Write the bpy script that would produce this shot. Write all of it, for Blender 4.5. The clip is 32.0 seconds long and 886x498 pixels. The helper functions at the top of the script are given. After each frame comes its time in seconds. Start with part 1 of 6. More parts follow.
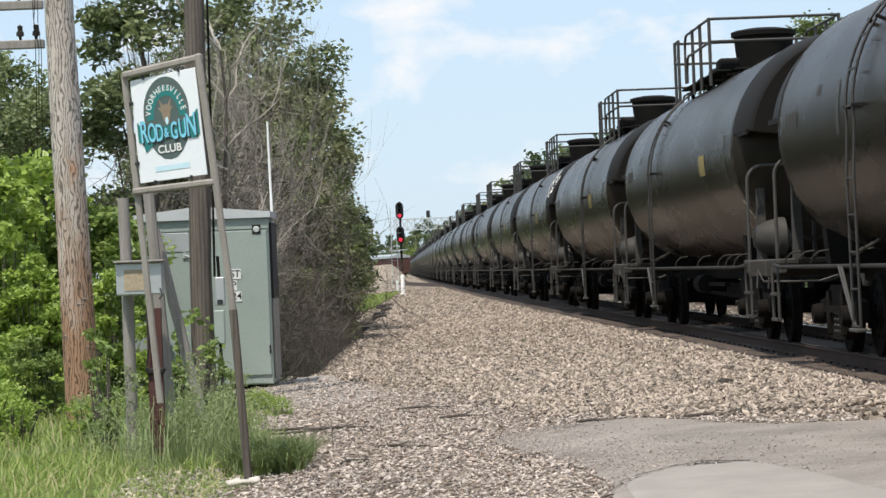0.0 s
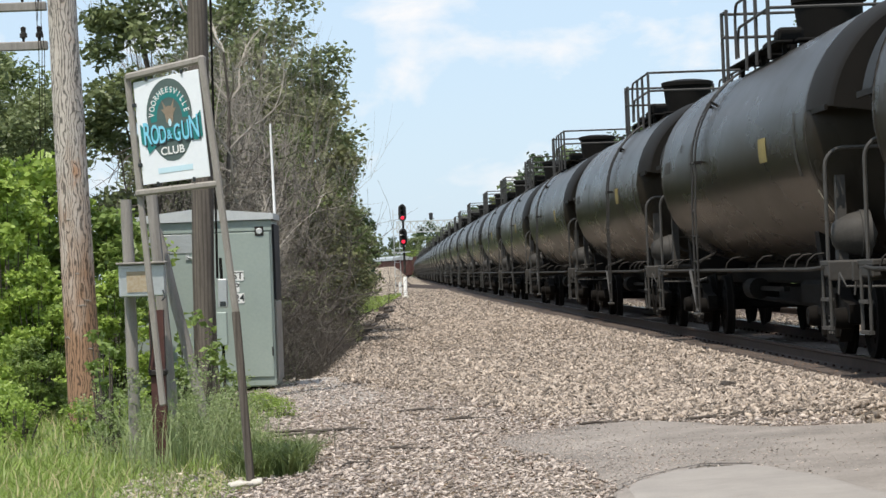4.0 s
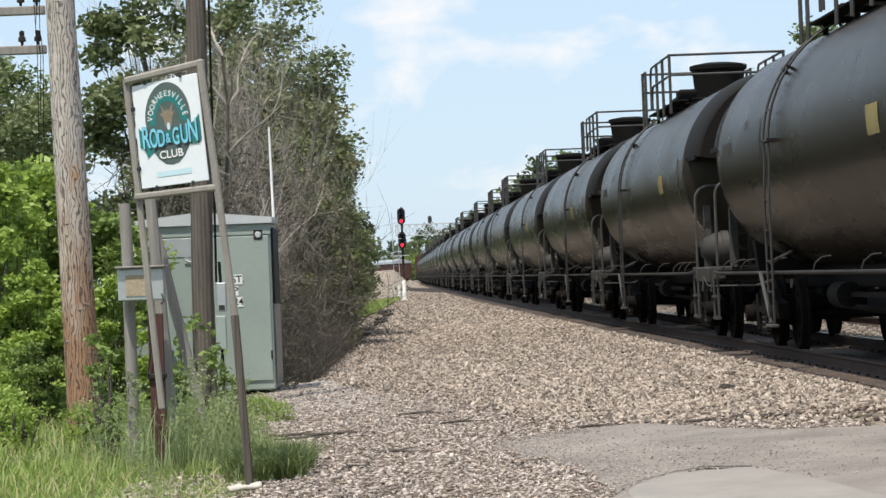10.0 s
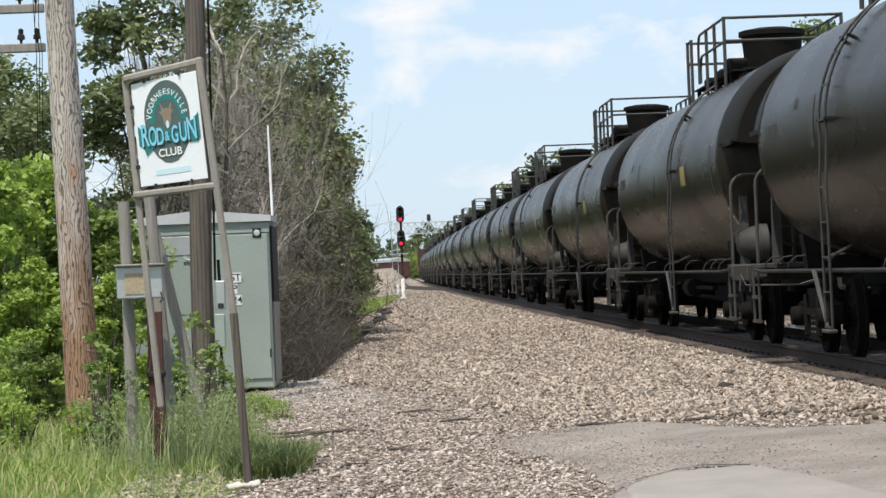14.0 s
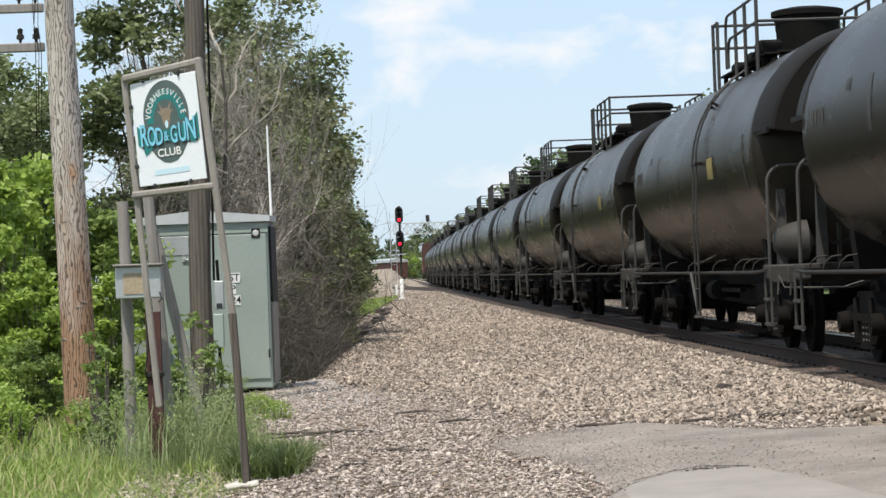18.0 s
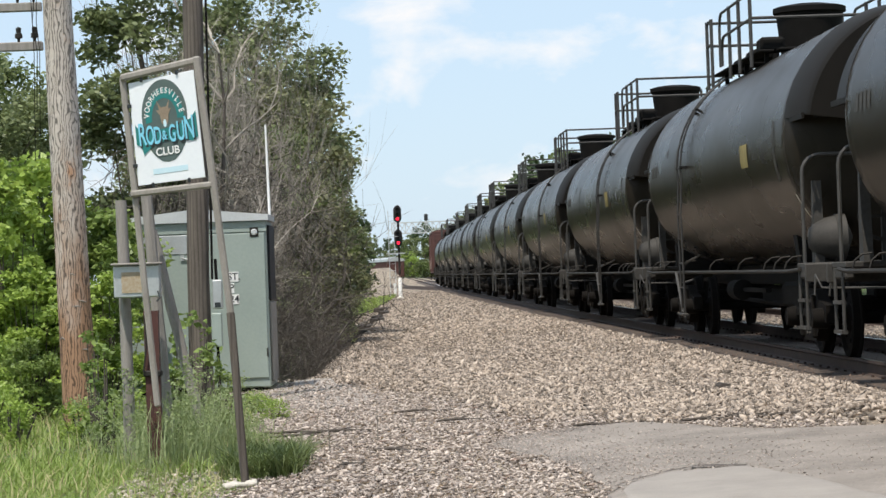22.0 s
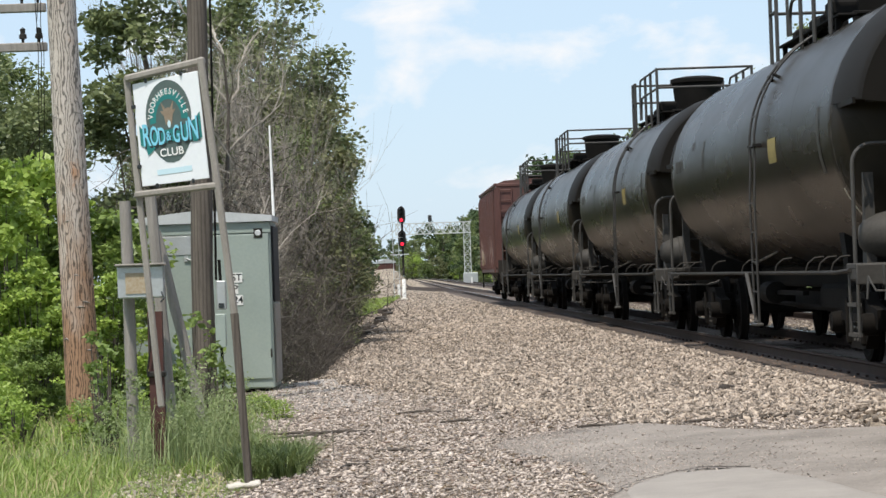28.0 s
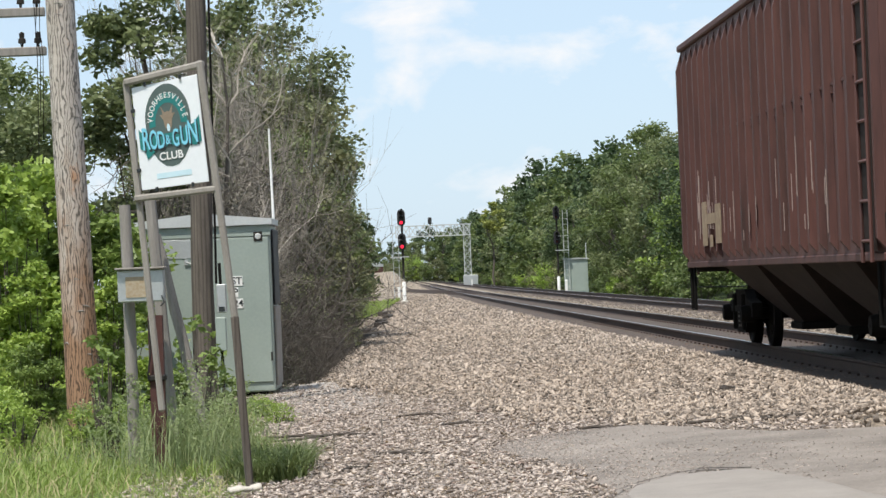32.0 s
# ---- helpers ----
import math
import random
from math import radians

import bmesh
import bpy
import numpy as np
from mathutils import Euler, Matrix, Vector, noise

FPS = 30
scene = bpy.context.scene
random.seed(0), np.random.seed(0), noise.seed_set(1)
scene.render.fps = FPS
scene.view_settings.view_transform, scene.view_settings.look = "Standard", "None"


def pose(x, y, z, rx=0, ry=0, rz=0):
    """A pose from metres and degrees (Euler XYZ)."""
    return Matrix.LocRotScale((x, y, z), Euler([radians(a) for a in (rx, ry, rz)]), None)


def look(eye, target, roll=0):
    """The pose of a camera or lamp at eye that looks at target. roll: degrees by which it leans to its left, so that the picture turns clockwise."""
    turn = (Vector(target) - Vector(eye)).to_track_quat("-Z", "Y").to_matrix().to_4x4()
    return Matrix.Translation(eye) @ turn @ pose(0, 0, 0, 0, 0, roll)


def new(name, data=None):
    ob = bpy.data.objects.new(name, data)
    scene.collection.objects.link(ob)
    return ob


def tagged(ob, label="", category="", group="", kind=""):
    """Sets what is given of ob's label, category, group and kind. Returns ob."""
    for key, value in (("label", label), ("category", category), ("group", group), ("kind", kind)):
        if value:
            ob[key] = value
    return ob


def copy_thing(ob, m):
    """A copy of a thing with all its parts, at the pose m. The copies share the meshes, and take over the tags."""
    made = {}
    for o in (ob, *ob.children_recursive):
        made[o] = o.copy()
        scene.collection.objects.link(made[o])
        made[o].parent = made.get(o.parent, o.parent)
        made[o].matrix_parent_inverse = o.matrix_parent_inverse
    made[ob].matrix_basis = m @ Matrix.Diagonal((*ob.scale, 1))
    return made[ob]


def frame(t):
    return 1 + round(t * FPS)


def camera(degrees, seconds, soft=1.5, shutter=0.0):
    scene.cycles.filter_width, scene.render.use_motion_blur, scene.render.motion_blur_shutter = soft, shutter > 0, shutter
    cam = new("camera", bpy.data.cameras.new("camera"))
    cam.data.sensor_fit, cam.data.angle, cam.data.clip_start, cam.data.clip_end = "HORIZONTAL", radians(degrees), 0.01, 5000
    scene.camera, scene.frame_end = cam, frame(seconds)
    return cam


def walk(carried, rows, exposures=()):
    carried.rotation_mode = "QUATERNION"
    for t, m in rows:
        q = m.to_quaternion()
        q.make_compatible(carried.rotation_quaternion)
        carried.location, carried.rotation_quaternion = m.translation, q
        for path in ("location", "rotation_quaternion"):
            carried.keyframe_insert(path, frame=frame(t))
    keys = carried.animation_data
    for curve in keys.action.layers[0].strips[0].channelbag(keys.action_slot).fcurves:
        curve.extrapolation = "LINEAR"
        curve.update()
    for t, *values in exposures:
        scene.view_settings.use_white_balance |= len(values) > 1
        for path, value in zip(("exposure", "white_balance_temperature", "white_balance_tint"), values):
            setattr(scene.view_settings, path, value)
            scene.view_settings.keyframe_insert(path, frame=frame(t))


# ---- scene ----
# Metres; the top of the rails is z = 0. The camera is held by hand beside a level crossing, and looks along the line (+y).
EYE = (0.0, 0.0, 1.13)
cam = camera(18.75, 32.0)


def aim(yaw, pitch, lean):
    """The held camera's pose: degrees to the right, degrees up, and its lean to the right."""
    a, b = radians(yaw), radians(pitch)
    return look(EYE, (EYE[0] + 100 * math.sin(a), EYE[1] + 100 * math.cos(a), EYE[2] + 100 * math.tan(b)), -lean)


walk(cam, [(t, aim(yaw, pitch, lean)) for t, yaw, pitch, lean in (
    (0, 0.010, 0.427, 2.28), (0.5, 0.014, 0.419, 2.21), (1, 0.016, 0.408, 2.11), (1.5, 0.011, 0.403, 1.98),
    (2, 0.009, 0.409, 1.89), (2.5, 0.003, 0.428, 1.97), (3, -0.021, 0.441, 1.98), (3.5, -0.045, 0.458, 2.18),
    (5.5, -0.056, 0.516, 2.13), (6, -0.051, 0.518, 2.23), (6.5, -0.039, 0.522, 2.31), (7, -0.039, 0.516, 2.26),
    (7.5, -0.039, 0.524, 2.21), (8, -0.039, 0.537, 2.22), (8.5, -0.028, 0.545, 2.20), (9, -0.022, 0.543, 2.23),
    (9.5, -0.020, 0.544, 2.22), (10, -0.020, 0.547, 2.26), (10.5, -0.018, 0.548, 2.37), (11, -0.020, 0.537, 2.36),
    (11.5, -0.020, 0.520, 2.34), (12, -0.017, 0.512, 2.26), (12.5, 0.000, 0.510, 2.30), (13, 0.000, 0.510, 2.23),
    (13.5, 0.000, 0.512, 2.21), (14, 0.001, 0.509, 2.23), (14.5, -0.002, 0.506, 2.26), (16.5, -0.009, 0.511, 2.28),
    (17, 0.018, 0.500, 2.34), (17.5, 0.016, 0.511, 2.16), (18, 0.027, 0.521, 2.10), (18.5, 0.040, 0.528, 2.17),
    (19, 0.074, 0.546, 2.27), (19.5, 0.072, 0.548, 2.26), (20, 0.073, 0.550, 2.19), (20.5, 0.072, 0.549, 2.15),
    (21, 0.069, 0.539, 2.18), (21.5, 0.062, 0.525, 2.17), (22, 0.062, 0.500, 2.08), (22.5, 0.062, 0.473, 2.00),
    (23, 0.071, 0.468, 2.04), (23.5, 0.065, 0.455, 1.78), (24, 0.072, 0.443, 1.94), (24.5, 0.055, 0.414, 2.13),
    (25, 0.041, 0.439, 1.87), (25.5, 0.029, 0.472, 1.91), (27.5, -0.012, 0.512, 2.01), (28, -0.020, 0.527, 2.01),
    (28.5, -0.020, 0.512, 2.12), (29, -0.017, 0.507, 2.10), (29.5, 0.012, 0.489, 2.50), (30, -0.005, 0.509, 2.25),
    (30.5, -0.003, 0.516, 2.19), (31, -0.009, 0.519, 2.14), (31.5, -0.011, 0.554, 2.31), (32, -0.018, 0.578, 2.28),
)], exposures=((0.0, 0.0), (32.0, 0.0)))

# ---- sky and sun ----
SUN_ELEVATION, SUN_FROM = radians(65), Vector((-0.44, -0.898, 0)).normalized()
sun_way = Vector((SUN_FROM.x * math.cos(SUN_ELEVATION), SUN_FROM.y * math.cos(SUN_ELEVATION), math.sin(SUN_ELEVATION)))
world = bpy.data.worlds.new("sky")
scene.world = world
world.use_nodes = True


def wire(tree, kind, **values):
    """A node with its settings; an underscore in a key stands for a space in a socket's name."""
    node = tree.nodes.new(kind)
    for key, value in values.items():
        if key in node.inputs.keys():
            node.inputs[key].default_value = value
        elif key.replace("_", " ") in node.inputs.keys():
            node.inputs[key.replace("_", " ")].default_value = value
        else:
            setattr(node, key, value)
    return node


wt = world.node_tree
wt.nodes.clear()
sky = wire(wt, "ShaderNodeTexSky", sky_type="NISHITA", sun_disc=False, sun_elevation=SUN_ELEVATION,
           sun_rotation=math.atan2(SUN_FROM.x, SUN_FROM.y), air_density=1.0, dust_density=0.6, ozone_density=1.6)
where = wire(wt, "ShaderNodeTexCoord")
stretch = wire(wt, "ShaderNodeMapping")
stretch.inputs["Scale"].default_value = (1.0, 1.0, 1.7)
stretch.inputs["Location"].default_value = (0.335, 0.22, 0.41)
wt.links.new(where.outputs["Generated"], stretch.inputs["Vector"])
puffs = wire(wt, "ShaderNodeTexNoise", Scale=14.0, Detail=8.0, Roughness=0.55, Distortion=0.2)
wt.links.new(stretch.outputs[0], puffs.inputs["Vector"])
edge = wire(wt, "ShaderNodeValToRGB")
edge.color_ramp.elements[0].position, edge.color_ramp.elements[1].position = 0.515, 0.64
wt.links.new(puffs.outputs[0], edge.inputs[0])
white = wire(wt, "ShaderNodeRGB")
white.outputs[0].default_value = (9.9, 9.95, 10.1, 1)
pale = wire(wt, "ShaderNodeMix", data_type="RGBA")
pale.inputs[0].default_value, pale.inputs[7].default_value = 0.72, (6.9, 8.5, 10.3, 1)
clouds = wire(wt, "ShaderNodeMix", data_type="RGBA")
wt.links.new(edge.outputs[0], clouds.inputs[0])
clear = wire(wt, "ShaderNodeMix", data_type="RGBA", blend_type="MULTIPLY")
clear.inputs[0].default_value, clear.inputs[7].default_value = 1.0, (1.28, 1.40, 1.52, 1)
wt.links.new(sky.outputs[0], clear.inputs[6])
wt.links.new(clear.outputs[2], pale.inputs[6])
wt.links.new(pale.outputs[2], clouds.inputs[6])
wt.links.new(white.outputs[0], clouds.inputs[7])
shine = wire(wt, "ShaderNodeBackground", Strength=0.098)
wt.links.new(clouds.outputs[2], shine.inputs[0])
wt.links.new(shine.outputs[0], wire(wt, "ShaderNodeOutputWorld").inputs[0])

sun = new("sun", bpy.data.lights.new("sun", "SUN"))
sun.data.energy, sun.data.angle, sun.data.color = 4.85, radians(0.53), (1.0, 0.93, 0.84)
sun.matrix_world = look(sun_way * 50, (0, 0, 0))

# ---- materials ----


def surface(name, low, high, rough=0.8, metal=0.0, scale=6.0, fine=60.0, bump=0.02, coat=0.0, streak=None, spots=None,
            per_piece=0.0, rust=None, rust_at=0.62, stretch=(1, 1, 1), translucent=0.0, island=False, spec=0.5, grain=None, vary=0.12, foot=None):
    """A weathered surface: two tones mixed by broad and fine noise, with relief; options for rust, per-piece tone and leaf light."""
    m = bpy.data.materials.new(name)
    m.use_nodes = True
    t = m.node_tree
    t.nodes.clear()
    co = wire(t, "ShaderNodeTexCoord")
    mp = wire(t, "ShaderNodeMapping")
    mp.inputs["Scale"].default_value = stretch
    t.links.new(co.outputs["Object"], mp.inputs["Vector"])
    broad = wire(t, "ShaderNodeTexNoise", Scale=scale, Detail=5.0, Roughness=0.6)
    small = wire(t, "ShaderNodeTexNoise", Scale=fine, Detail=3.0, Roughness=0.65)
    for n in (broad, small):
        t.links.new(mp.outputs[0], n.inputs["Vector"])
    both = wire(t, "ShaderNodeMix", data_type="FLOAT")
    both.inputs[0].default_value = 0.45
    t.links.new(broad.outputs[0], both.inputs[2])
    t.links.new(small.outputs[0], both.inputs[3])
    sharp = wire(t, "ShaderNodeMapRange", From_Min=0.3, From_Max=0.7)
    t.links.new(both.outputs[0], sharp.inputs[0])
    factor = sharp.outputs[0]
    if per_piece:
        who = wire(t, "ShaderNodeNewGeometry") if island else wire(t, "ShaderNodeObjectInfo")
        blend = wire(t, "ShaderNodeMix", data_type="FLOAT")
        blend.inputs[0].default_value = per_piece
        t.links.new(factor, blend.inputs[2])
        t.links.new(who.outputs["Random Per Island" if island else "Random"], blend.inputs[3])
        factor = blend.outputs[0]
    tone = wire(t, "ShaderNodeMix", data_type="RGBA")
    t.links.new(factor, tone.inputs[0])
    tone.inputs[6].default_value, tone.inputs[7].default_value = (*low, 1), (*high, 1)
    colour = tone.outputs[2]
    if rust:
        patch = wire(t, "ShaderNodeTexNoise", Scale=scale * 0.7, Detail=8.0, Roughness=0.7)
        t.links.new(mp.outputs[0], patch.inputs["Vector"])
        cut = wire(t, "ShaderNodeMapRange", From_Min=rust_at, From_Max=rust_at + 0.12)
        t.links.new(patch.outputs[0], cut.inputs[0])
        worn = wire(t, "ShaderNodeMix", data_type="RGBA")
        t.links.new(cut.outputs[0], worn.inputs[0])
        t.links.new(colour, worn.inputs[6])
        worn.inputs[7].default_value = (*rust, 1)
        colour = worn.outputs[2]
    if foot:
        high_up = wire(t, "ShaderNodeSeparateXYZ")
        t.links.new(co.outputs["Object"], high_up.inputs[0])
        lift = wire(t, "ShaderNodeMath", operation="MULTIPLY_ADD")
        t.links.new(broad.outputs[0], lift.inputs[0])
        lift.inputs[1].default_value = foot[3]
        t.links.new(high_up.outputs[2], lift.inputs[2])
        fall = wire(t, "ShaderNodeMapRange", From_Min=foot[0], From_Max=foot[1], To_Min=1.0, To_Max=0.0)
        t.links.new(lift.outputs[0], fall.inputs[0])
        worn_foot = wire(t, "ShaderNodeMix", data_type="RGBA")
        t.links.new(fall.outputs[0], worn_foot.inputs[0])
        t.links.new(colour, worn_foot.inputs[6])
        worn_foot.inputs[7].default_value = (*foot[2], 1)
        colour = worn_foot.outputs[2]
    if grain:
        rings = wire(t, "ShaderNodeTexWave", Scale=grain[0], Distortion=grain[1], Detail=3.0)
        rings.inputs["Detail Scale"].default_value = 1.1
        t.links.new(mp.outputs[0], rings.inputs["Vector"])
        fade = wire(t, "ShaderNodeMapRange", From_Min=0.0, From_Max=0.45, To_Min=grain[2], To_Max=1.0)
        t.links.new(rings.outputs[1], fade.inputs[0])
        lines = wire(t, "ShaderNodeMix", data_type="RGBA", blend_type="MULTIPLY")
        lines.inputs[0].default_value = 1.0
        t.links.new(colour, lines.inputs[6])
        t.links.new(fade.outputs[0], lines.inputs[7])
        colour = lines.outputs[2]
    b = wire(t, "ShaderNodeBsdfPrincipled", Roughness=rough, Metallic=metal)
    b.inputs["Specular IOR Level"].default_value = spec
    t.links.new(colour, b.inputs["Base Color"])
    if coat:
        b.inputs["Coat Weight"].default_value = coat
        b.inputs["Coat Roughness"].default_value = 0.2
    vary = wire(t, "ShaderNodeMapRange", To_Min=max(rough - vary, 0.05), To_Max=min(rough + vary, 1))
    t.links.new(small.outputs[0], vary.inputs[0])
    t.links.new(vary.outputs[0], b.inputs["Roughness"])
    if bump:
        rise = wire(t, "ShaderNodeBump", Strength=0.6, Distance=bump)
        t.links.new(both.outputs[0], rise.inputs["Height"])
        t.links.new(rise.outputs[0], b.inputs["Normal"])
    out = wire(t, "ShaderNodeOutputMaterial")
    if translucent:
        thin = wire(t, "ShaderNodeBsdfTranslucent")
        t.links.new(colour, thin.inputs[0])
        mix = wire(t, "ShaderNodeMixShader")
        mix.inputs[0].default_value = translucent
        t.links.new(b.outputs[0], mix.inputs[1])
        t.links.new(thin.outputs[0], mix.inputs[2])
        t.links.new(mix.outputs[0], out.inputs[0])
    else:
        t.links.new(b.outputs[0], out.inputs[0])
    return m


def glow(name, colour, strength):
    m = bpy.data.materials.new(name)
    m.use_nodes = True
    b = m.node_tree.nodes["Principled BSDF"]
    b.inputs["Base Color"].default_value = (*colour, 1)
    b.inputs["Emission Color"].default_value = (*colour, 1)
    b.inputs["Emission Strength"].default_value = strength
    return m


M_TANK = surface("tank_paint", (0.0165, 0.0142, 0.0112), (0.037, 0.0312, 0.0237), 0.28, 0.0, 0.5, 1.4, 0.010, 0.0, per_piece=0.2, rust=(0.047, 0.038, 0.027), rust_at=0.55, spec=0.05, vary=0.08, stretch=(1, 0.28, 0.8))
M_HEAD = surface("head_paint", (0.010, 0.009, 0.0078), (0.017, 0.015, 0.0125), 0.55, 0, 0.6, 2, 0.0, spec=0.08, vary=0.04)
M_BLACK = surface("black_iron", (0.005, 0.0046, 0.0042), (0.012, 0.011, 0.0098), 0.8, 0.0, 4, 40, 0.004, spec=0.12)
M_TRUCK = surface("truck_iron", (0.005, 0.0045, 0.004), (0.013, 0.011, 0.009), 0.85, 0.0, 5, 40, 0.005, spec=0.1)
M_RAILING = surface("railing_paint", (0.025, 0.024, 0.023), (0.05, 0.047, 0.043), 0.55, 0, 6, 50, 0.001)
M_PIPE = surface("worn_pipe", (0.030, 0.028, 0.025), (0.075, 0.070, 0.062), 0.55, 0.1, 6, 60, 0.001)
M_GREY = surface("weathered_grey_steel", (0.014, 0.013, 0.0115), (0.042, 0.038, 0.033), 0.7, 0.0, 3, 30, 0.002, spec=0.2)
M_WHEEL = surface("wheel_steel", (0.005, 0.0045, 0.004), (0.011, 0.0096, 0.0084), 0.85, 0.0, 6, 40, 0.002, spec=0.08)
M_WORN = surface("worn_pale_casting", (0.06, 0.055, 0.048), (0.19, 0.175, 0.15), 0.6, 0.0, 5, 40, 0.002)
M_RESERVOIR = surface("dusty_grey_tank", (0.026, 0.0245, 0.0215), (0.066, 0.061, 0.054), 0.7, 0.0, 3, 30, 0.001, spec=0.3)
M_PATH = surface("pale_path_dust", (0.18, 0.162, 0.143), (0.40, 0.365, 0.328), 0.95, 0, 1.1, 45, 0.012)
M_WOODBIT = surface("bleached_wood_bit", (0.16, 0.10, 0.075), (0.46, 0.37, 0.31), 0.9, 0, 9, 50, 0.0, per_piece=0.8, island=True)
M_MIDSTONE = surface("dirty_ballast", (0.07, 0.055, 0.043), (0.40, 0.335, 0.27), 0.9, 0, 7, 50, 0.004, per_piece=0.75, island=True)
M_RUSTSTONE = surface("rust_stained_ballast", (0.05, 0.034, 0.026), (0.25, 0.175, 0.13), 0.9, 0, 7, 50, 0.004, per_piece=0.75, island=True)
M_YELLOW = surface("faded_yellow", (0.22, 0.17, 0.045), (0.36, 0.28, 0.09), 0.6, 0, 10, 60, 0.001)
M_STENCIL = surface("faded_stencil", (0.022, 0.020, 0.016), (0.06, 0.054, 0.043), 0.7, 0, 30, 90, 0.0)
M_TAG = surface("reflector_strip", (0.35, 0.32, 0.25), (0.6, 0.56, 0.46), 0.5, 0, 12, 60, 0.0)
M_DIRT = surface("dried_dirt", (0.022, 0.019, 0.014), (0.045, 0.038, 0.026), 0.5, 0, 5, 30, 0.0, stretch=(1, 1, 0.4))
M_OXIDE = surface("oxide_red_paint", (0.058, 0.027, 0.024), (0.128, 0.053, 0.043), 0.66, 0, 2.2, 16, 0.003, rust=(0.045, 0.022, 0.018), rust_at=0.55, stretch=(1, 1, 0.12))
# Maroon taken very dark: shade on the hopper car put into the colour.
M_BAY = surface("shaded_maroon_steel", (0.012, 0.009, 0.008), (0.035, 0.024, 0.020), 0.8, 0, 3, 30, 0.003, spec=0.2)
M_BED = surface("rusty_track_dirt", (0.036, 0.027, 0.021), (0.105, 0.077, 0.060), 0.95, 0, 2.5, 40, 0.01)
M_OLDGOLD = surface("worn_yellow_patch", (0.17, 0.10, 0.06), (0.42, 0.33, 0.21), 0.8, 0, 9, 40, 0.0)
M_DIMLAMP = surface("unlit_red_lens", (0.06, 0.006, 0.008), (0.10, 0.012, 0.014), 0.25, 0, 9, 40, 0.0)
M_LITTER = surface("leaf_litter", (0.10, 0.07, 0.045), (0.30, 0.22, 0.13), 0.85, 0, 7, 50, 0.0, per_piece=0.8, island=True)
M_WASH = surface("white_streak", (0.20, 0.13, 0.11), (0.46, 0.38, 0.34), 0.8, 0, 8, 40, 0.0, stretch=(1, 1, 0.2))
M_RAIL = surface("rail_steel", (0.026, 0.016, 0.012), (0.062, 0.037, 0.027), 0.8, 0.0, 4, 40, 0.003)
M_RAILTOP = surface("polished_rail_head", (0.30, 0.29, 0.28), (0.45, 0.44, 0.43), 0.28, 0.9, 3, 60, 0.0005)
M_TIE = surface("creosoted_timber", (0.022, 0.017, 0.014), (0.075, 0.060, 0.048), 0.9, 0, 4, 40, 0.01, stretch=(0.4, 4, 4), per_piece=0.5)
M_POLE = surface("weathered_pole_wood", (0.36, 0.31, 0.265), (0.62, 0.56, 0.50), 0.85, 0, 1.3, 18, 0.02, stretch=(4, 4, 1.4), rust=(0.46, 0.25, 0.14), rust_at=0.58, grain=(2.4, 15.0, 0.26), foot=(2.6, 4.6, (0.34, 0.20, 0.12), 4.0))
M_POLEDARK = surface("dark_pole_wood", (0.07, 0.058, 0.048), (0.18, 0.152, 0.127), 0.9, 0, 3, 34, 0.01, stretch=(5, 5, 0.4), grain=(1.4, 6.0, 0.6))
M_GREYWOOD = surface("grey_weathered_wood", (0.17, 0.155, 0.14), (0.34, 0.315, 0.285), 0.85, 0, 4, 40, 0.006, stretch=(6, 6, 0.5))
M_FRAME = surface("sign_frame_wood", (0.21, 0.19, 0.165), (0.36, 0.335, 0.30), 0.8, 0, 4, 50, 0.003, stretch=(3, 3, 1))
M_WHITE = surface("white_sign_enamel", (0.76, 0.79, 0.82), (0.84, 0.87, 0.89), 0.4, 0, 2, 30, 0.0)
M_TEAL = surface("teal_print", (0.015, 0.17, 0.165), (0.02, 0.21, 0.20), 0.45, 0, 6, 40, 0.0)
M_CYAN = surface("light_blue_print", (0.18, 0.55, 0.72), (0.24, 0.62, 0.78), 0.45, 0, 6, 40, 0.0)
M_PALE = surface("pale_blue_print", (0.52, 0.72, 0.80), (0.6, 0.77, 0.84), 0.45, 0, 20, 90, 0.0)
M_DARKPRINT = surface("dark_green_print", (0.07, 0.105, 0.10), (0.10, 0.135, 0.125), 0.45, 0, 9, 40, 0.0)
M_BROWNPRINT = surface("tan_print", (0.20, 0.15, 0.10), (0.33, 0.26, 0.19), 0.45, 0, 14, 60, 0.0)
M_INK = surface("black_print", (0.015, 0.02, 0.022), (0.03, 0.036, 0.038), 0.5, 0, 6, 40, 0.0)
M_CABINET = surface("grey_green_cabinet_paint", (0.27, 0.325, 0.295), (0.34, 0.395, 0.36), 0.45, 0.0, 1.3, 24, 0.001)
M_RUSTPLATE = surface("rust_stained_plate", (0.30, 0.20, 0.09), (0.50, 0.45, 0.36), 0.8, 0, 9, 40, 0.001)
M_ALU = surface("dull_aluminium", (0.42, 0.44, 0.44), (0.56, 0.58, 0.58), 0.45, 0.5, 2, 40, 0.001)
M_STEELWHITE = surface("galvanised_steel", (0.50, 0.52, 0.52), (0.64, 0.66, 0.66), 0.5, 0.3, 3, 40, 0.001)
M_WHITEPAINT = surface("white_paint", (0.72, 0.72, 0.70), (0.84, 0.84, 0.82), 0.6, 0, 5, 50, 0.001)
M_SIGNALBLACK = surface("signal_black", (0.010, 0.010, 0.011), (0.022, 0.021, 0.022), 0.6, 0, 4, 40, 0.001)
M_RED = glow("red_lamp", (0.9, 0.02, 0.05), 2.2)
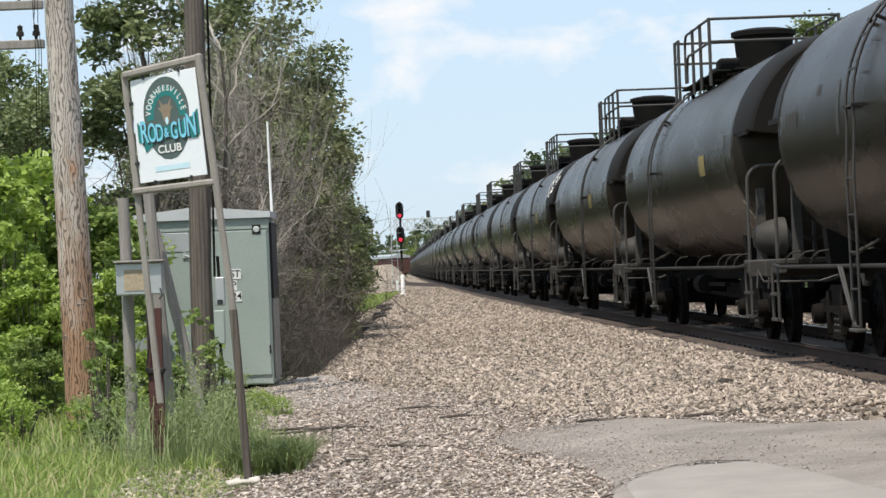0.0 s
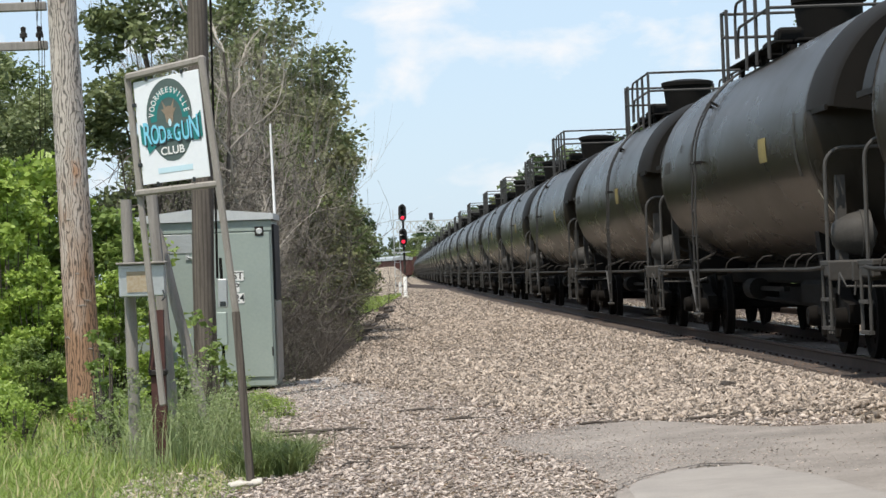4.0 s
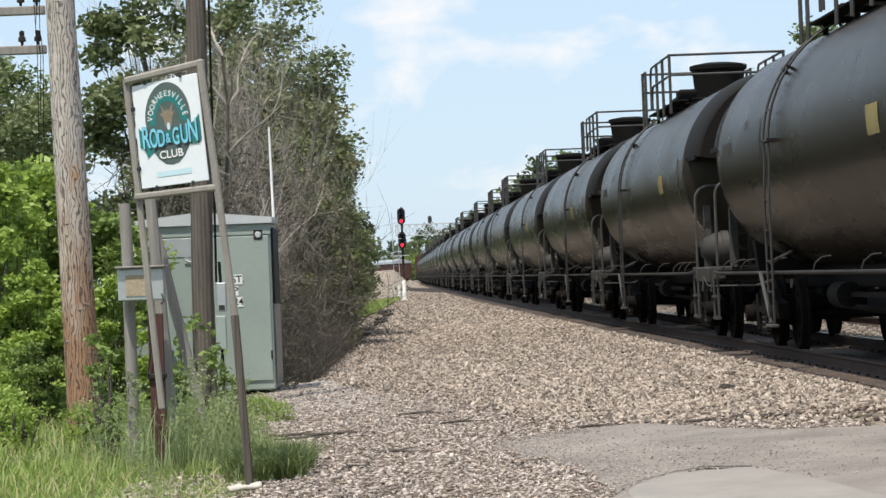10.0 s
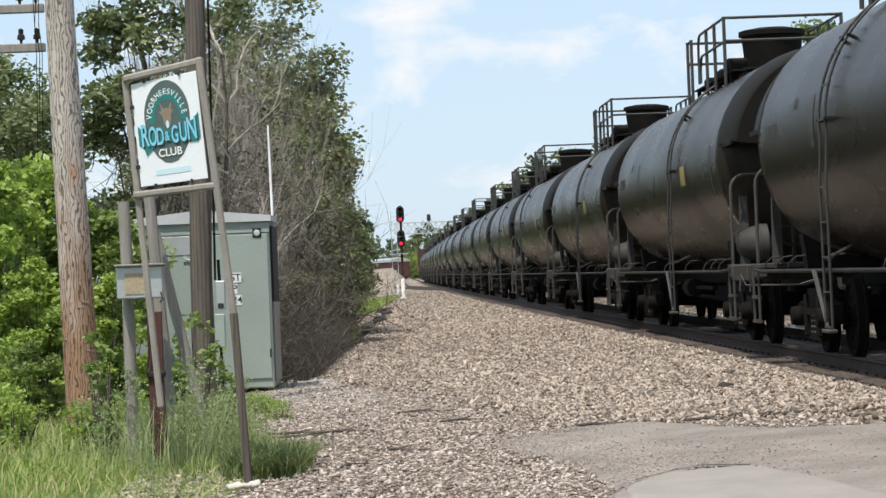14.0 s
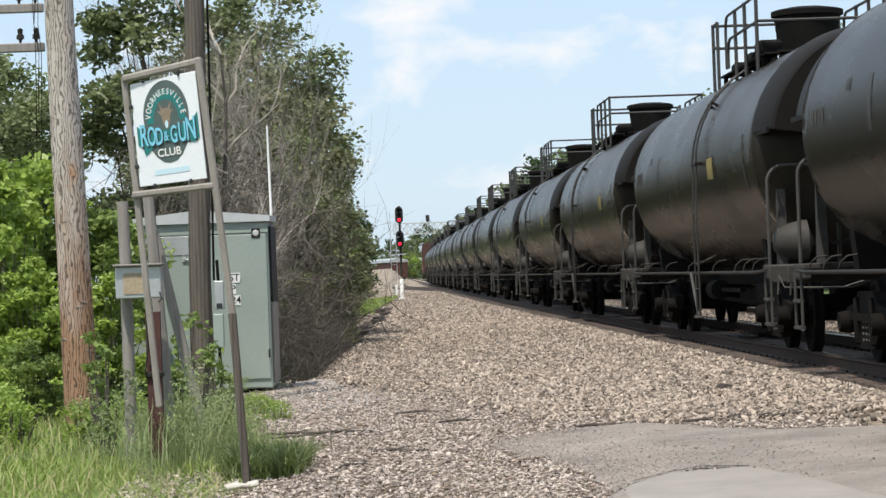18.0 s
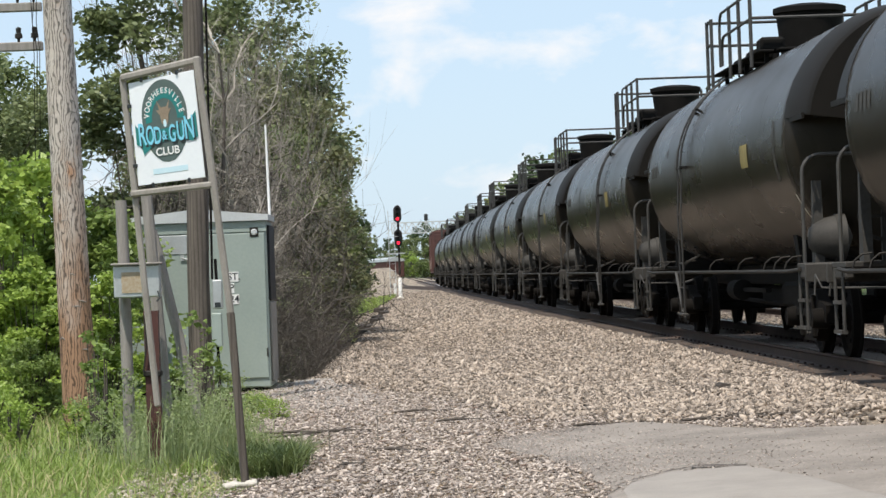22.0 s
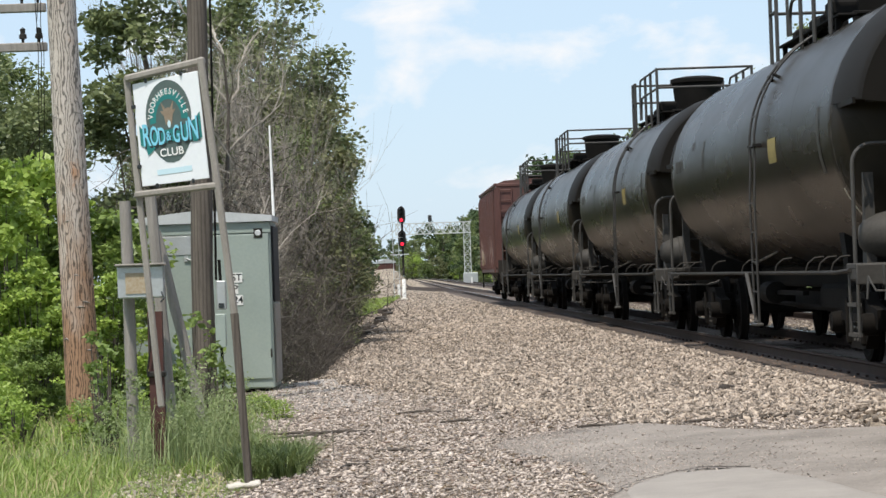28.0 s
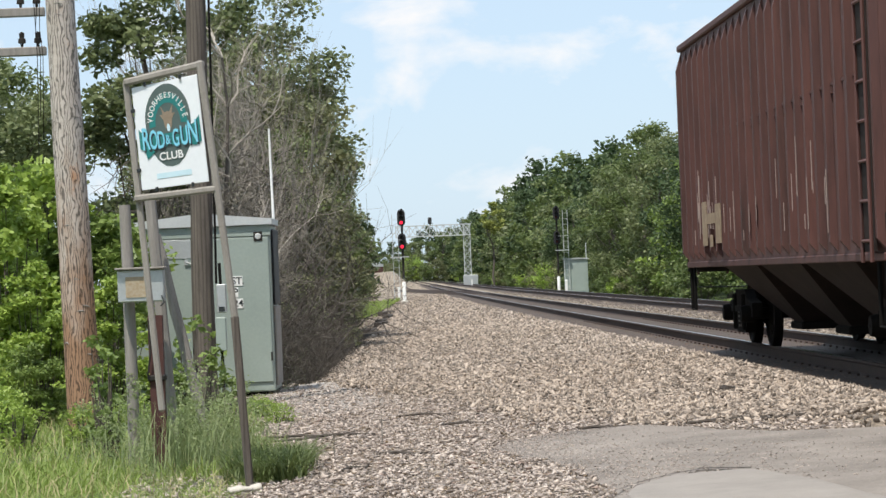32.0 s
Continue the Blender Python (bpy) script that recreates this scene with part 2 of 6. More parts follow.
M_MAROON = surface("rusty_maroon_steel", (0.045, 0.018, 0.016), (0.10, 0.038, 0.03), 0.8, 0, 5, 40, 0.004, rust=(0.14, 0.06, 0.03), rust_at=0.6)
M_ASPHALT = surface("worn_asphalt", (0.10, 0.087, 0.075), (0.34, 0.30, 0.262), 0.9, 0, 1.3, 46, 0.012)
M_STONE = surface("ballast_stone", (0.05, 0.040, 0.031), (0.60, 0.50, 0.41), 0.85, 0, 7, 50, 0.004, per_piece=0.85, island=True)
M_SLAB = surface("pale_asphalt", (0.21, 0.19, 0.17), (0.34, 0.31, 0.277), 0.9, 0, 2.2, 80, 0.004)
# Brown stone, its colour lowered to carry the train's shadow between the rails.
M_STONEDARK = surface("brown_shaded_ballast", (0.050, 0.036, 0.027), (0.15, 0.112, 0.086), 0.85, 0, 7, 50, 0.004, per_piece=0.75, island=True)
M_CHIP = surface("gravel_chip", (0.075, 0.061, 0.053), (0.72, 0.615, 0.535), 0.85, 0, 7, 50, 0.003, per_piece=0.8, island=True)
M_DEBRIS = surface("broken_concrete", (0.38, 0.35, 0.30), (0.6, 0.56, 0.49), 0.9, 0, 9, 60, 0.01)
M_BARK = surface("bark", (0.055, 0.045, 0.036), (0.13, 0.11, 0.09), 0.9, 0, 5, 40, 0.01, stretch=(3, 3, 0.6))
M_TWIG = surface("dry_twig", (0.13, 0.115, 0.096), (0.33, 0.30, 0.255), 0.85, 0, 3, 30, 0.0)
M_PALETWIG = surface("bleached_twig", (0.22, 0.195, 0.165), (0.46, 0.42, 0.365), 0.85, 0, 3, 30, 0.0)
M_GREYTWIG = surface("grey_twig", (0.075, 0.066, 0.053), (0.21, 0.187, 0.152), 0.9, 0, 2, 30, 0.0)
M_DEADTWIG = surface("dark_dead_twig", (0.034, 0.028, 0.023), (0.115, 0.098, 0.083), 0.9, 0, 2, 30, 0.0)
M_LEAF = surface("leaf", (0.058, 0.088, 0.027), (0.20, 0.255, 0.08), 0.55, 0, 0.8, 6, 0, per_piece=0.5, island=True, translucent=0.3)
M_LEAFDARK = surface("dark_leaf", (0.068, 0.098, 0.04), (0.265, 0.305, 0.13), 0.5, 0, 0.7, 6, 0, per_piece=0.5, island=True, translucent=0.32)
M_LEAFBRIGHT = surface("bright_leaf", (0.16, 0.25, 0.04), (0.41, 0.53, 0.11), 0.5, 0, 1.2, 8, 0, per_piece=0.5, island=True, translucent=0.35)
M_LEAFMID = surface("mid_green_leaf", (0.10, 0.16, 0.035), (0.27, 0.36, 0.09), 0.5, 0, 1.0, 6, 0, per_piece=0.5, island=True, translucent=0.32)
M_LEAFYELLOW = surface("yellow_leaf", (0.17, 0.20, 0.045), (0.34, 0.37, 0.085), 0.55, 0, 1, 6, 0, per_piece=0.5, island=True, translucent=0.25)
M_LEAFFAR = surface("far_leaf", (0.030, 0.055, 0.022), (0.085, 0.13, 0.045), 0.6, 0, 0.25, 3, 0, per_piece=0.4, island=True, translucent=0.2)
M_DRYLEAF = surface("olive_leaf", (0.095, 0.108, 0.046), (0.235, 0.245, 0.115), 0.65, 0, 0.8, 6, 0, per_piece=0.5, island=True, translucent=0.2)
M_GRASS = surface("grass_blade", (0.135, 0.205, 0.04), (0.335, 0.435, 0.098), 0.5, 0, 0.9, 8, 0, per_piece=0.5, island=True, translucent=0.35)
M_WEED = surface("grey_green_weed", (0.16, 0.22, 0.08), (0.36, 0.42, 0.20), 0.6, 0, 2, 8, 0, per_piece=0.5, island=True, translucent=0.35)
M_STRAW = surface("straw", (0.32, 0.28, 0.14), (0.5, 0.44, 0.24), 0.7, 0, 2, 8, 0, per_piece=0.5, island=True, translucent=0.2)

# ---- mesh tools ----


class Shape:
    """Vertices and faces gathered for one mesh."""

    def __init__(self):
        self.v, self.f = [], []

    def add(self, verts, faces):
        n = len(self.v)
        self.v += [tuple(p) for p in verts]
        self.f += [tuple(i + n for i in face) for face in faces]
        return self

    def box(self, c, size, turn=None, chamfer=0.0):
        x, y, z = (k / 2 for k in size)
        b = min(chamfer, x * 0.9, y * 0.9, z * 0.9)
        turn = turn or Matrix()
        c = Vector([float(k) for k in c])
        if not b:
            pts = [(i * x, j * y, k * z) for i in (-1, 1) for j in (-1, 1) for k in (-1, 1)]
            faces = [(0, 1, 3, 2), (4, 6, 7, 5), (0, 4, 5, 1), (2, 3, 7, 6), (0, 2, 6, 4), (1, 5, 7, 3)]
        else:
            pts, at = [], {}
            for i in (-1, 1):
                for j in (-1, 1):
                    for k in (-1, 1):
                        for a, p in enumerate(((i * x, j * (y - b), k * (z - b)), (i * (x - b), j * y, k * (z - b)), (i * (x - b), j * (y - b), k * z))):
                            at[i, j, k, a] = len(pts)
                            pts.append(p)
            faces = []
            for s in (-1, 1):
                faces.append([at[s, j, k, 0] for j, k in ((-1, -1), (1, -1), (1, 1), (-1, 1))][::s])
                faces.append([at[i, s, k, 1] for i, k in ((-1, -1), (-1, 1), (1, 1), (1, -1))][::s])
                faces.append([at[i, j, s, 2] for i, j in ((-1, -1), (1, -1), (1, 1), (-1, 1))][::s])
            for p in (-1, 1):
                for q in (-1, 1):
                    faces.append([at[p, q, -1, 0], at[p, q, -1, 1], at[p, q, 1, 1], at[p, q, 1, 0]])
                    faces.append([at[p, -1, q, 0], at[p, -1, q, 2], at[p, 1, q, 2], at[p, 1, q, 0]])
                    faces.append([at[-1, p, q, 1], at[-1, p, q, 2], at[1, p, q, 2], at[1, p, q, 1]])
                    for r in (-1, 1):
                        faces.append([at[p, q, r, 0], at[p, q, r, 1], at[p, q, r, 2]])
        return self.add([c + turn.to_3x3() @ Vector([float(k) for k in p]) for p in pts], faces)

    def tube(self, points, r, n=6, caps=True):
        """A round bar along points; r: one radius or one for each point."""
        points = [Vector([float(k) for k in p]) for p in points]
        rs = [float(k) for k in r] if hasattr(r, "__len__") else [float(r)] * len(points)
        base, rings = len(self.v), []
        side = None
        for i, p in enumerate(points):
            d = (points[min(i + 1, len(points) - 1)] - points[max(i - 1, 0)]).normalized()
            if side is None:
                side = d.orthogonal().normalized()
            side = (side - d * side.dot(d)).normalized()
            up = d.cross(side)
            self.v += [tuple(p + rs[i] * (math.cos(a) * side + math.sin(a) * up)) for a in (math.tau * k / n for k in range(n))]
        for i in range(len(points) - 1):
            for k in range(n):
                a, b = base + i * n + k, base + i * n + (k + 1) % n
                self.f.append((a, b, b + n, a + n))
        if caps:
            self.f.append(tuple(base + k for k in reversed(range(n))))
            self.f.append(tuple(base + (len(points) - 1) * n + k for k in range(n)))
        return self

    def lathe(self, profile, start, axis="y", n=24, lo=0.0, hi=math.tau):
        """Turns (along, radius) pairs round an axis through start."""
        base, closed = len(self.v), hi - lo > 6.28
        count = n if closed else n + 1
        for along, r in profile:
            for k in range(count):
                a = lo + (hi - lo) * k / n
                u, w = r * math.cos(a), r * math.sin(a)
                p = {"y": (u, along, w), "x": (along, u, w), "z": (u, w, along)}[axis]
                self.v.append((start[0] + p[0], start[1] + p[1], start[2] + p[2]))
        for i in range(len(profile) - 1):
            for k in range(n):
                a, b = base + i * count + k, base + i * count + (k + 1) % count
                self.f.append((a, b, b + count, a + count))
        return self

    def prism(self, outline, plane, lo, hi):
        """Extrudes a flat outline: plane 'yz' along x, 'xz' along y, 'xy' along z."""
        n = len(outline)
        put = {"yz": lambda a, b, c: (c, a, b), "xz": lambda a, b, c: (a, c, b), "xy": lambda a, b, c: (a, b, c)}[plane]
        pts = [put(a, b, lo) for a, b in outline] + [put(a, b, hi) for a, b in outline]
        return self.add(pts, [tuple(reversed(range(n))), tuple(range(n, 2 * n))] + [(i, (i + 1) % n, n + (i + 1) % n, n + i) for i in range(n)])


def mesh_of(name, shape, material, smooth=False):
    me = bpy.data.meshes.new(name)
    me.from_pydata(shape.v, [], shape.f)
    me.materials.append(material)
    if smooth:
        me.polygons.foreach_set("use_smooth", [True] * len(me.polygons))
        me.set_sharp_from_angle(angle=radians(38))
    me.update()
    return me


def part(name, shape, material, parent=None, label="", smooth=False):
    """Links a shape as one mesh object, under a thing or a part."""
    me = shape if isinstance(shape, bpy.types.Mesh) else mesh_of(name, shape, material, smooth)
    ob = new(name, me)
    ob.parent = parent
    return tagged(ob, label)


def thing(name, label, category, group="", at=(0, 0, 0), turn=0.0, kind=""):
    ob = new(name)
    ob.matrix_basis = pose(*at, 0, 0, turn)
    return tagged(ob, label, category, group, kind)


def cloud_mesh(name, verts, quads, material):
    """A mesh from numpy arrays of vertices and four-cornered faces."""
    me = bpy.data.meshes.new(name)
    me.vertices.add(len(verts))
    me.vertices.foreach_set("co", np.asarray(verts, dtype=np.float32).ravel())
    me.loops.add(quads.size)
    me.loops.foreach_set("vertex_index", quads.astype(np.int32).ravel())
    me.polygons.add(len(quads))
    me.polygons.foreach_set("loop_start", np.arange(0, quads.size, quads.shape[1], dtype=np.int32))
    me.materials.append(material)
    me.update(calc_edges=True)
    return me


# ---- the line: a long easy curve ----
_ys = np.linspace(-900.0, 1400.0, 2301)
_yc = np.clip(_ys, -20.0, 243.0)
_slope = -0.031258 + 2 * 0.0000278837 * _yc
_xs = 6.3219 - 0.031258 * _yc + 0.0000278837 * _yc ** 2 + (_ys - _yc) * _slope
_arc = np.concatenate([[0], np.cumsum(np.hypot(np.diff(_xs), np.diff(_ys)))])
_arc -= np.interp(0.0, _ys, _arc)


def on_line(s, aside=0.0, up=0.0):
    """The pose at s metres along the near track, its y axis along the line."""
    x, y, k = np.interp(s, _arc, _xs), np.interp(s, _arc, _ys), np.interp(s, _arc, _slope)
    n = math.hypot(1, k)
    return pose(x + aside / n, y - aside * k / n, up, 0, 0, -math.degrees(math.atan(k)))


def line_x(y):
    return np.interp(y, _ys, _xs)


SECOND = 4.1    # from the near track's middle to the far track's

# ---- ground ----


def ground_z(x, y):
    """Height of the ground sheet."""
    x, y = np.asarray(x, float), np.asarray(y, float)
    u = x - line_x(y)                      # from the near track's middle
    z = np.full(np.broadcast(x, y).shape, -0.36)
    edge = np.interp(y, (38, 60, 95, 178, 400), (-1.68, -1.86, -2.05, -2.75, -9.0))   # where the bank falls to the ditch
    v = edge - x
    right = np.interp(u, (-7.5, -5.6, -2.1, -1.5, 5.6, 7.0, 9.0, 14, 40), (-0.38, -0.36, -0.19, -0.18, -0.21, -0.55, -1.0, -0.7, -0.4))
    ditch = np.interp(v, (0, 0.25, 1.3, 2.6, 6, 12, 40), (0.0, -0.10, -0.85, -1.15, -0.8, -0.1, 0.3))
    bed = right + ditch * np.clip((118 - y) / 25.0, 0.12, 1)
    near = np.interp(u, (-60, -9.0, -5.5, -2.1, -1.5, 5.6, 7.0, 9.0, 14, 40), (-0.6, -0.46, -0.37, -0.21, -0.18, -0.21, -0.5, -0.6, -0.4, -0.4))
    k = np.clip((y - 39.6) / 3.6, 0, 1)
    k = k * k * (3 - 2 * k)
    z = near * (1 - k) + bed * k
    # a low bank left of the line, far off
    z = z + 2.5 * np.exp(-((y - 405) / 24.0) ** 2) * np.clip((line_x(y) - 2.6 - x) / 2.6, 0, 1) * np.exp(-((x + 10) / 40.0) ** 2)
    return z


def sheet_lines(stops):
    out = []
    for a, b, step in stops:
        out += list(np.arange(a, b, step))
    return np.array(out + [stops[-1][1]])


gx = sheet_lines(((-3000, -400, 400), (-400, -60, 40), (-60, -14, 4), (-14, 22, 0.35), (22, 60, 3), (60, 400, 40), (400, 3000, 400)))
gy = sheet_lines(((-3000, -200, 400), (-200, 0, 25), (0, 14, 2), (14, 70, 0.35), (70, 200, 2), (200, 700, 12), (700, 3000, 200)))
GX, GY = np.meshgrid(gx, gy, indexing="ij")
GZ = ground_z(GX, GY)
rough = np.array([noise.noise((a * 0.9, b * 0.9, 0.0)) * 0.03 + noise.noise((a * 3.1, b * 3.1, 4.0)) * 0.012 if -14 < a < 22 and 14 < b < 200 else 0.0
                  for a, b in zip(GX.ravel(), GY.ravel())]).reshape(GX.shape)
GU = GX - line_x(GY)
GZ = GZ + rough * np.where(np.abs(GU - 2.1) < 3.4, 0.25, 1.0)
idx = np.arange(GX.size).reshape(GX.shape)
quads = np.stack([idx[:-1, :-1], idx[1:, :-1], idx[1:, 1:], idx[:-1, 1:]], -1).reshape(-1, 4)


def ground_material():
    """Gravel bed beside the line, soil and grass beyond it, with an uneven border."""
    m = bpy.data.materials.new("ground_mix")
    m.use_nodes = True
    t = m.node_tree
    b = t.nodes["Principled BSDF"]
    b.inputs["Roughness"].default_value = 0.95
    co = wire(t, "ShaderNodeTexCoord")
    xyz = wire(t, "ShaderNodeSeparateXYZ")
    t.links.new(co.outputs["Object"], xyz.inputs[0])
    stone = wire(t, "ShaderNodeTexVoronoi", Scale=32.0, Randomness=1.0)
    t.links.new(co.outputs["Object"], stone.inputs["Vector"])
    tone = wire(t, "ShaderNodeValToRGB")
    e = tone.color_ramp.elements
    e[0].color, e[1].color = (0.15, 0.13, 0.105, 1), (0.53, 0.455, 0.37, 1)
    e.new(0.5).color = (0.28, 0.245, 0.20, 1)
    grey = wire(t, "ShaderNodeSeparateColor")
    t.links.new(stone.outputs["Color"], grey.inputs[0])
    t.links.new(grey.outputs[0], tone.inputs[0])
    dust = wire(t, "ShaderNodeTexNoise", Scale=0.45, Detail=6.0)
    t.links.new(co.outputs["Object"], dust.inputs["Vector"])
    warm = wire(t, "ShaderNodeMix", data_type="RGBA", blend_type="MULTIPLY")
    shade = wire(t, "ShaderNodeValToRGB")
    shade.color_ramp.elements[0].position, shade.color_ramp.elements[0].color = 0.35, (0.72, 0.66, 0.60, 1)
    shade.color_ramp.elements[1].position, shade.color_ramp.elements[1].color = 0.62, (1, 0.98, 0.94, 1)
    t.links.new(dust.outputs[0], shade.inputs[0])
    warm.inputs[0].default_value = 1.0
    t.links.new(tone.outputs[0], warm.inputs[6])
    t.links.new(shade.outputs[0], warm.inputs[7])
    soil = wire(t, "ShaderNodeTexNoise", Scale=1.7, Detail=8.0, Roughness=0.7)
    t.links.new(co.outputs["Object"], soil.inputs["Vector"])
    turf = wire(t, "ShaderNodeValToRGB")
    turf.color_ramp.elements[0].position, turf.color_ramp.elements[0].color = 0.35, (0.06, 0.055, 0.03, 1)
    turf.color_ramp.elements[1].position, turf.color_ramp.elements[1].color = 0.65, (0.10, 0.17, 0.04, 1)
    t.links.new(soil.outputs[0], turf.inputs[0])
    # the border: a line beside the track, moved about by noise
    slope = wire(t, "ShaderNodeMath", operation="MULTIPLY_ADD")
    t.links.new(xyz.outputs[1], slope.inputs[0])
    slope.inputs[1].default_value, slope.inputs[2].default_value = 0.026, 0.0
    off = wire(t, "ShaderNodeMath", operation="ADD")
    t.links.new(xyz.outputs[0], off.inputs[0])
    t.links.new(slope.outputs[0], off.inputs[1])
    wob = wire(t, "ShaderNodeMath", operation="MULTIPLY_ADD")
    t.links.new(soil.outputs[0], wob.inputs[0])
    wob.inputs[1].default_value = 1.6
    t.links.new(off.outputs[0], wob.inputs[2])
    left = wire(t, "ShaderNodeMapRange", From_Min=-0.55, From_Max=-0.15)
    t.links.new(wob.outputs[0], left.inputs[0])
    right = wire(t, "ShaderNodeMapRange", From_Min=13.6, From_Max=14.2, To_Min=1.0, To_Max=0.0)
    t.links.new(wob.outputs[0], right.inputs[0])
    mask = wire(t, "ShaderNodeMath", operation="MULTIPLY")
    t.links.new(left.outputs[0], mask.inputs[0])
    t.links.new(right.outputs[0], mask.inputs[1])
    mix = wire(t, "ShaderNodeMix", data_type="RGBA")
    t.links.new(mask.outputs[0], mix.inputs[0])
    t.links.new(turf.outputs[0], mix.inputs[6])
    t.links.new(warm.outputs[2], mix.inputs[7])
    t.links.new(mix.outputs[2], b.inputs["Base Color"])
    rise = wire(t, "ShaderNodeBump", Strength=0.8, Distance=0.03)
    t.links.new(stone.outputs["Distance"], rise.inputs["Height"])
    t.links.new(rise.outputs[0], b.inputs["Normal"])
    return m


M_GROUND = ground_material()
ground = new("ground", cloud_mesh("ground", np.stack([GX, GY, GZ], -1).reshape(-1, 3), quads, M_GROUND))
tagged(ground, "stony gravel bed with weedy soil along the railway", "ground", kind="structure")

# ---- rails and sleepers ----


def rail_shape(s0, s1, step, aside, lift=0.0):
    """A rolled rail: foot, web and head, swept along the line."""
    prof = [(-0.075, -0.18), (0.075, -0.18), (0.075, -0.165), (0.012, -0.14), (0.010, -0.045), (0.036, -0.03), (0.034, 0.0), (-0.034, 0.0),
            (-0.036, -0.03), (-0.010, -0.045), (-0.012, -0.14), (-0.075, -0.165)]
    sh, n = Shape(), len(prof)
    stops = list(np.arange(s0, s1, step)) + [s1]
    for s in stops:
        m = on_line(s, aside, lift)
        sh.v += [tuple(m @ Vector((a, 0, b))) for a, b in prof]
    for i in range(len(stops) - 1):
        for k in range(n):
            a, b = i * n + k, i * n + (k + 1) % n
            sh.f.append((a, b, b + n, a + n))
    return sh


tracks = []
for label, aside in (("near track", 0.0), ("far track", SECOND)):
    track = thing("railway_track", "worn steel rails on timber sleepers of the " + label, "track", kind="structure")
    tracks.append(track)
    for side in (-0.7525, 0.7525):
        rail = part("rail", rail_shape(-60, 900, 6.0, aside + side), M_RAIL, track, smooth=True)
        head = Shape()
        for s in (*np.arange(-60, 900, 6.0), 900):
            m = on_line(s, aside + side, 0.002)
            head.v += [tuple(m @ Vector((a, 0, 0))) for a in (-0.026, 0.026)]
        head.f = [(i, i + 1, i + 3, i + 2) for i in range(0, len(head.v) - 2, 2)]
        part("running_face", head, M_RAILTOP, rail, "shiny worn rail head")

branch = thing("railway_track", "rails of a branch that leaves the near track", "track", kind="structure")
for side in (-0.7525, 0.7525):
    sh, prof = Shape(), ((-0.07, -0.17), (0.07, -0.17), (0.03, -0.03), (0.03, 0.0), (-0.03, 0.0), (-0.03, -0.03))
    stops = list(np.arange(165.0, 700.0, 9.0))
    for s in stops:
        k = min((s - 165.0) / 110.0, 1.0)
        m = on_line(s, side - 4.3 * k * k * (3 - 2 * k), -0.006)
        sh.v += [tuple(m @ Vector((a, 0, b))) for a, b in prof]
    sh.f = [(6 * i + k, 6 * i + (k + 1) % 6, 6 * i + 6 + (k + 1) % 6, 6 * i + 6 + k) for i in range(len(stops) - 1) for k in range(6)]
    part("rail", sh, M_RAIL, branch)

# ---- tank cars ----
TANK_LENGTH, TANK_R, TANK_Z, HALF_SHELL = 18.2, 1.47, 2.52, 7.2


def wheelset(parent, y):
    sh = Shape()
    for s in (-1, 1):
        prof = [(0.68, 0.10), (0.70, 0.36), (0.685, 0.485), (0.71, 0.485), (0.725, 0.46), (0.80, 0.452), (0.81, 0.40), (0.775, 0.36), (0.765, 0.17), (0.82, 0.12)]
        sh.lathe([(s * a, r) for a, r in prof], (0, 0, 0), "x", 20)
        for k in range(6):
            a = math.tau * k / 6
            sh.box((s * 0.775, 0.27 * math.cos(a), 0.27 * math.sin(a)), (0.025, 0.05, 0.05))
    sh.tube([(-1.02, 0, 0), (1.02, 0, 0)], 0.08, 10)
    ob = part("wheelset", sh, M_WHEEL, parent, "pair of steel wheels on an axle", smooth=True)
    ob.matrix_basis = pose(0, y, 0.452)
    return ob


def truck_mesh_set():
    """Meshes of a three-piece freight truck: side frame, bolster, spring nest, bearing cap."""
    side = Shape()
    out = [(-1.12, 0.40), (-1.12, 0.60), (-0.62, 0.66), (-0.42, 0.78), (0.42, 0.78), (0.62, 0.66), (1.12, 0.60), (1.12, 0.40), (0.72, 0.44),
           (0.46, 0.22), (0.40, 0.18), (-0.40, 0.18), (-0.46, 0.22), (-0.72, 0.44)]
    side.prism(out, "yz", -0.07, 0.07)
    side.prism([(-1.0, 0.47), (1.0, 0.47), (0.9, 0.55), (-0.9, 0.55)], "yz", -0.10, 0.10)
    for s in (-1, 1):
        side.box((-0.02, s * 0.42, 0.47), (0.2, 0.09, 0.5), chamfer=0.02)
    bolster = Shape().box((0, 0, 0.56), (2.1, 0.36, 0.26), chamfer=0.05).box((0, 0, 0.72), (0.7, 0.5, 0.14), chamfer=0.03)
    nest = Shape()
    for dy in (-0.17, 0.0, 0.17):
        pts = [(0.05 * math.cos(a), dy + 0.06 * math.sin(a), 0.24 + 0.26 * a / (math.tau * 4)) for a in np.linspace(0, math.tau * 4, 25)]
        nest.tube(pts, 0.017, 5)
    cap = Shape().lathe([(-0.12, 0.02), (-0.12, 0.105), (-0.05, 0.12), (0.06, 0.12), (0.06, 0.02)], (0, 0, 0), "x", 12)
    shoe = Shape().box((0, 0, 0), (0.10, 0.07, 0.34), chamfer=0.02).box((0, 0.06, -0.02), (0.12, 0.06, 0.16))
    return [mesh_of(n, s, m, True) for n, s, m in (("side_frame", side, M_TRUCK), ("bolster", bolster, M_TRUCK), ("spring_nest", nest, M_WORN),
                                                  ("bearing_cap", cap, M_TRUCK), ("brake_shoe", shoe, M_TRUCK))]


TRUCK = truck_mesh_set()


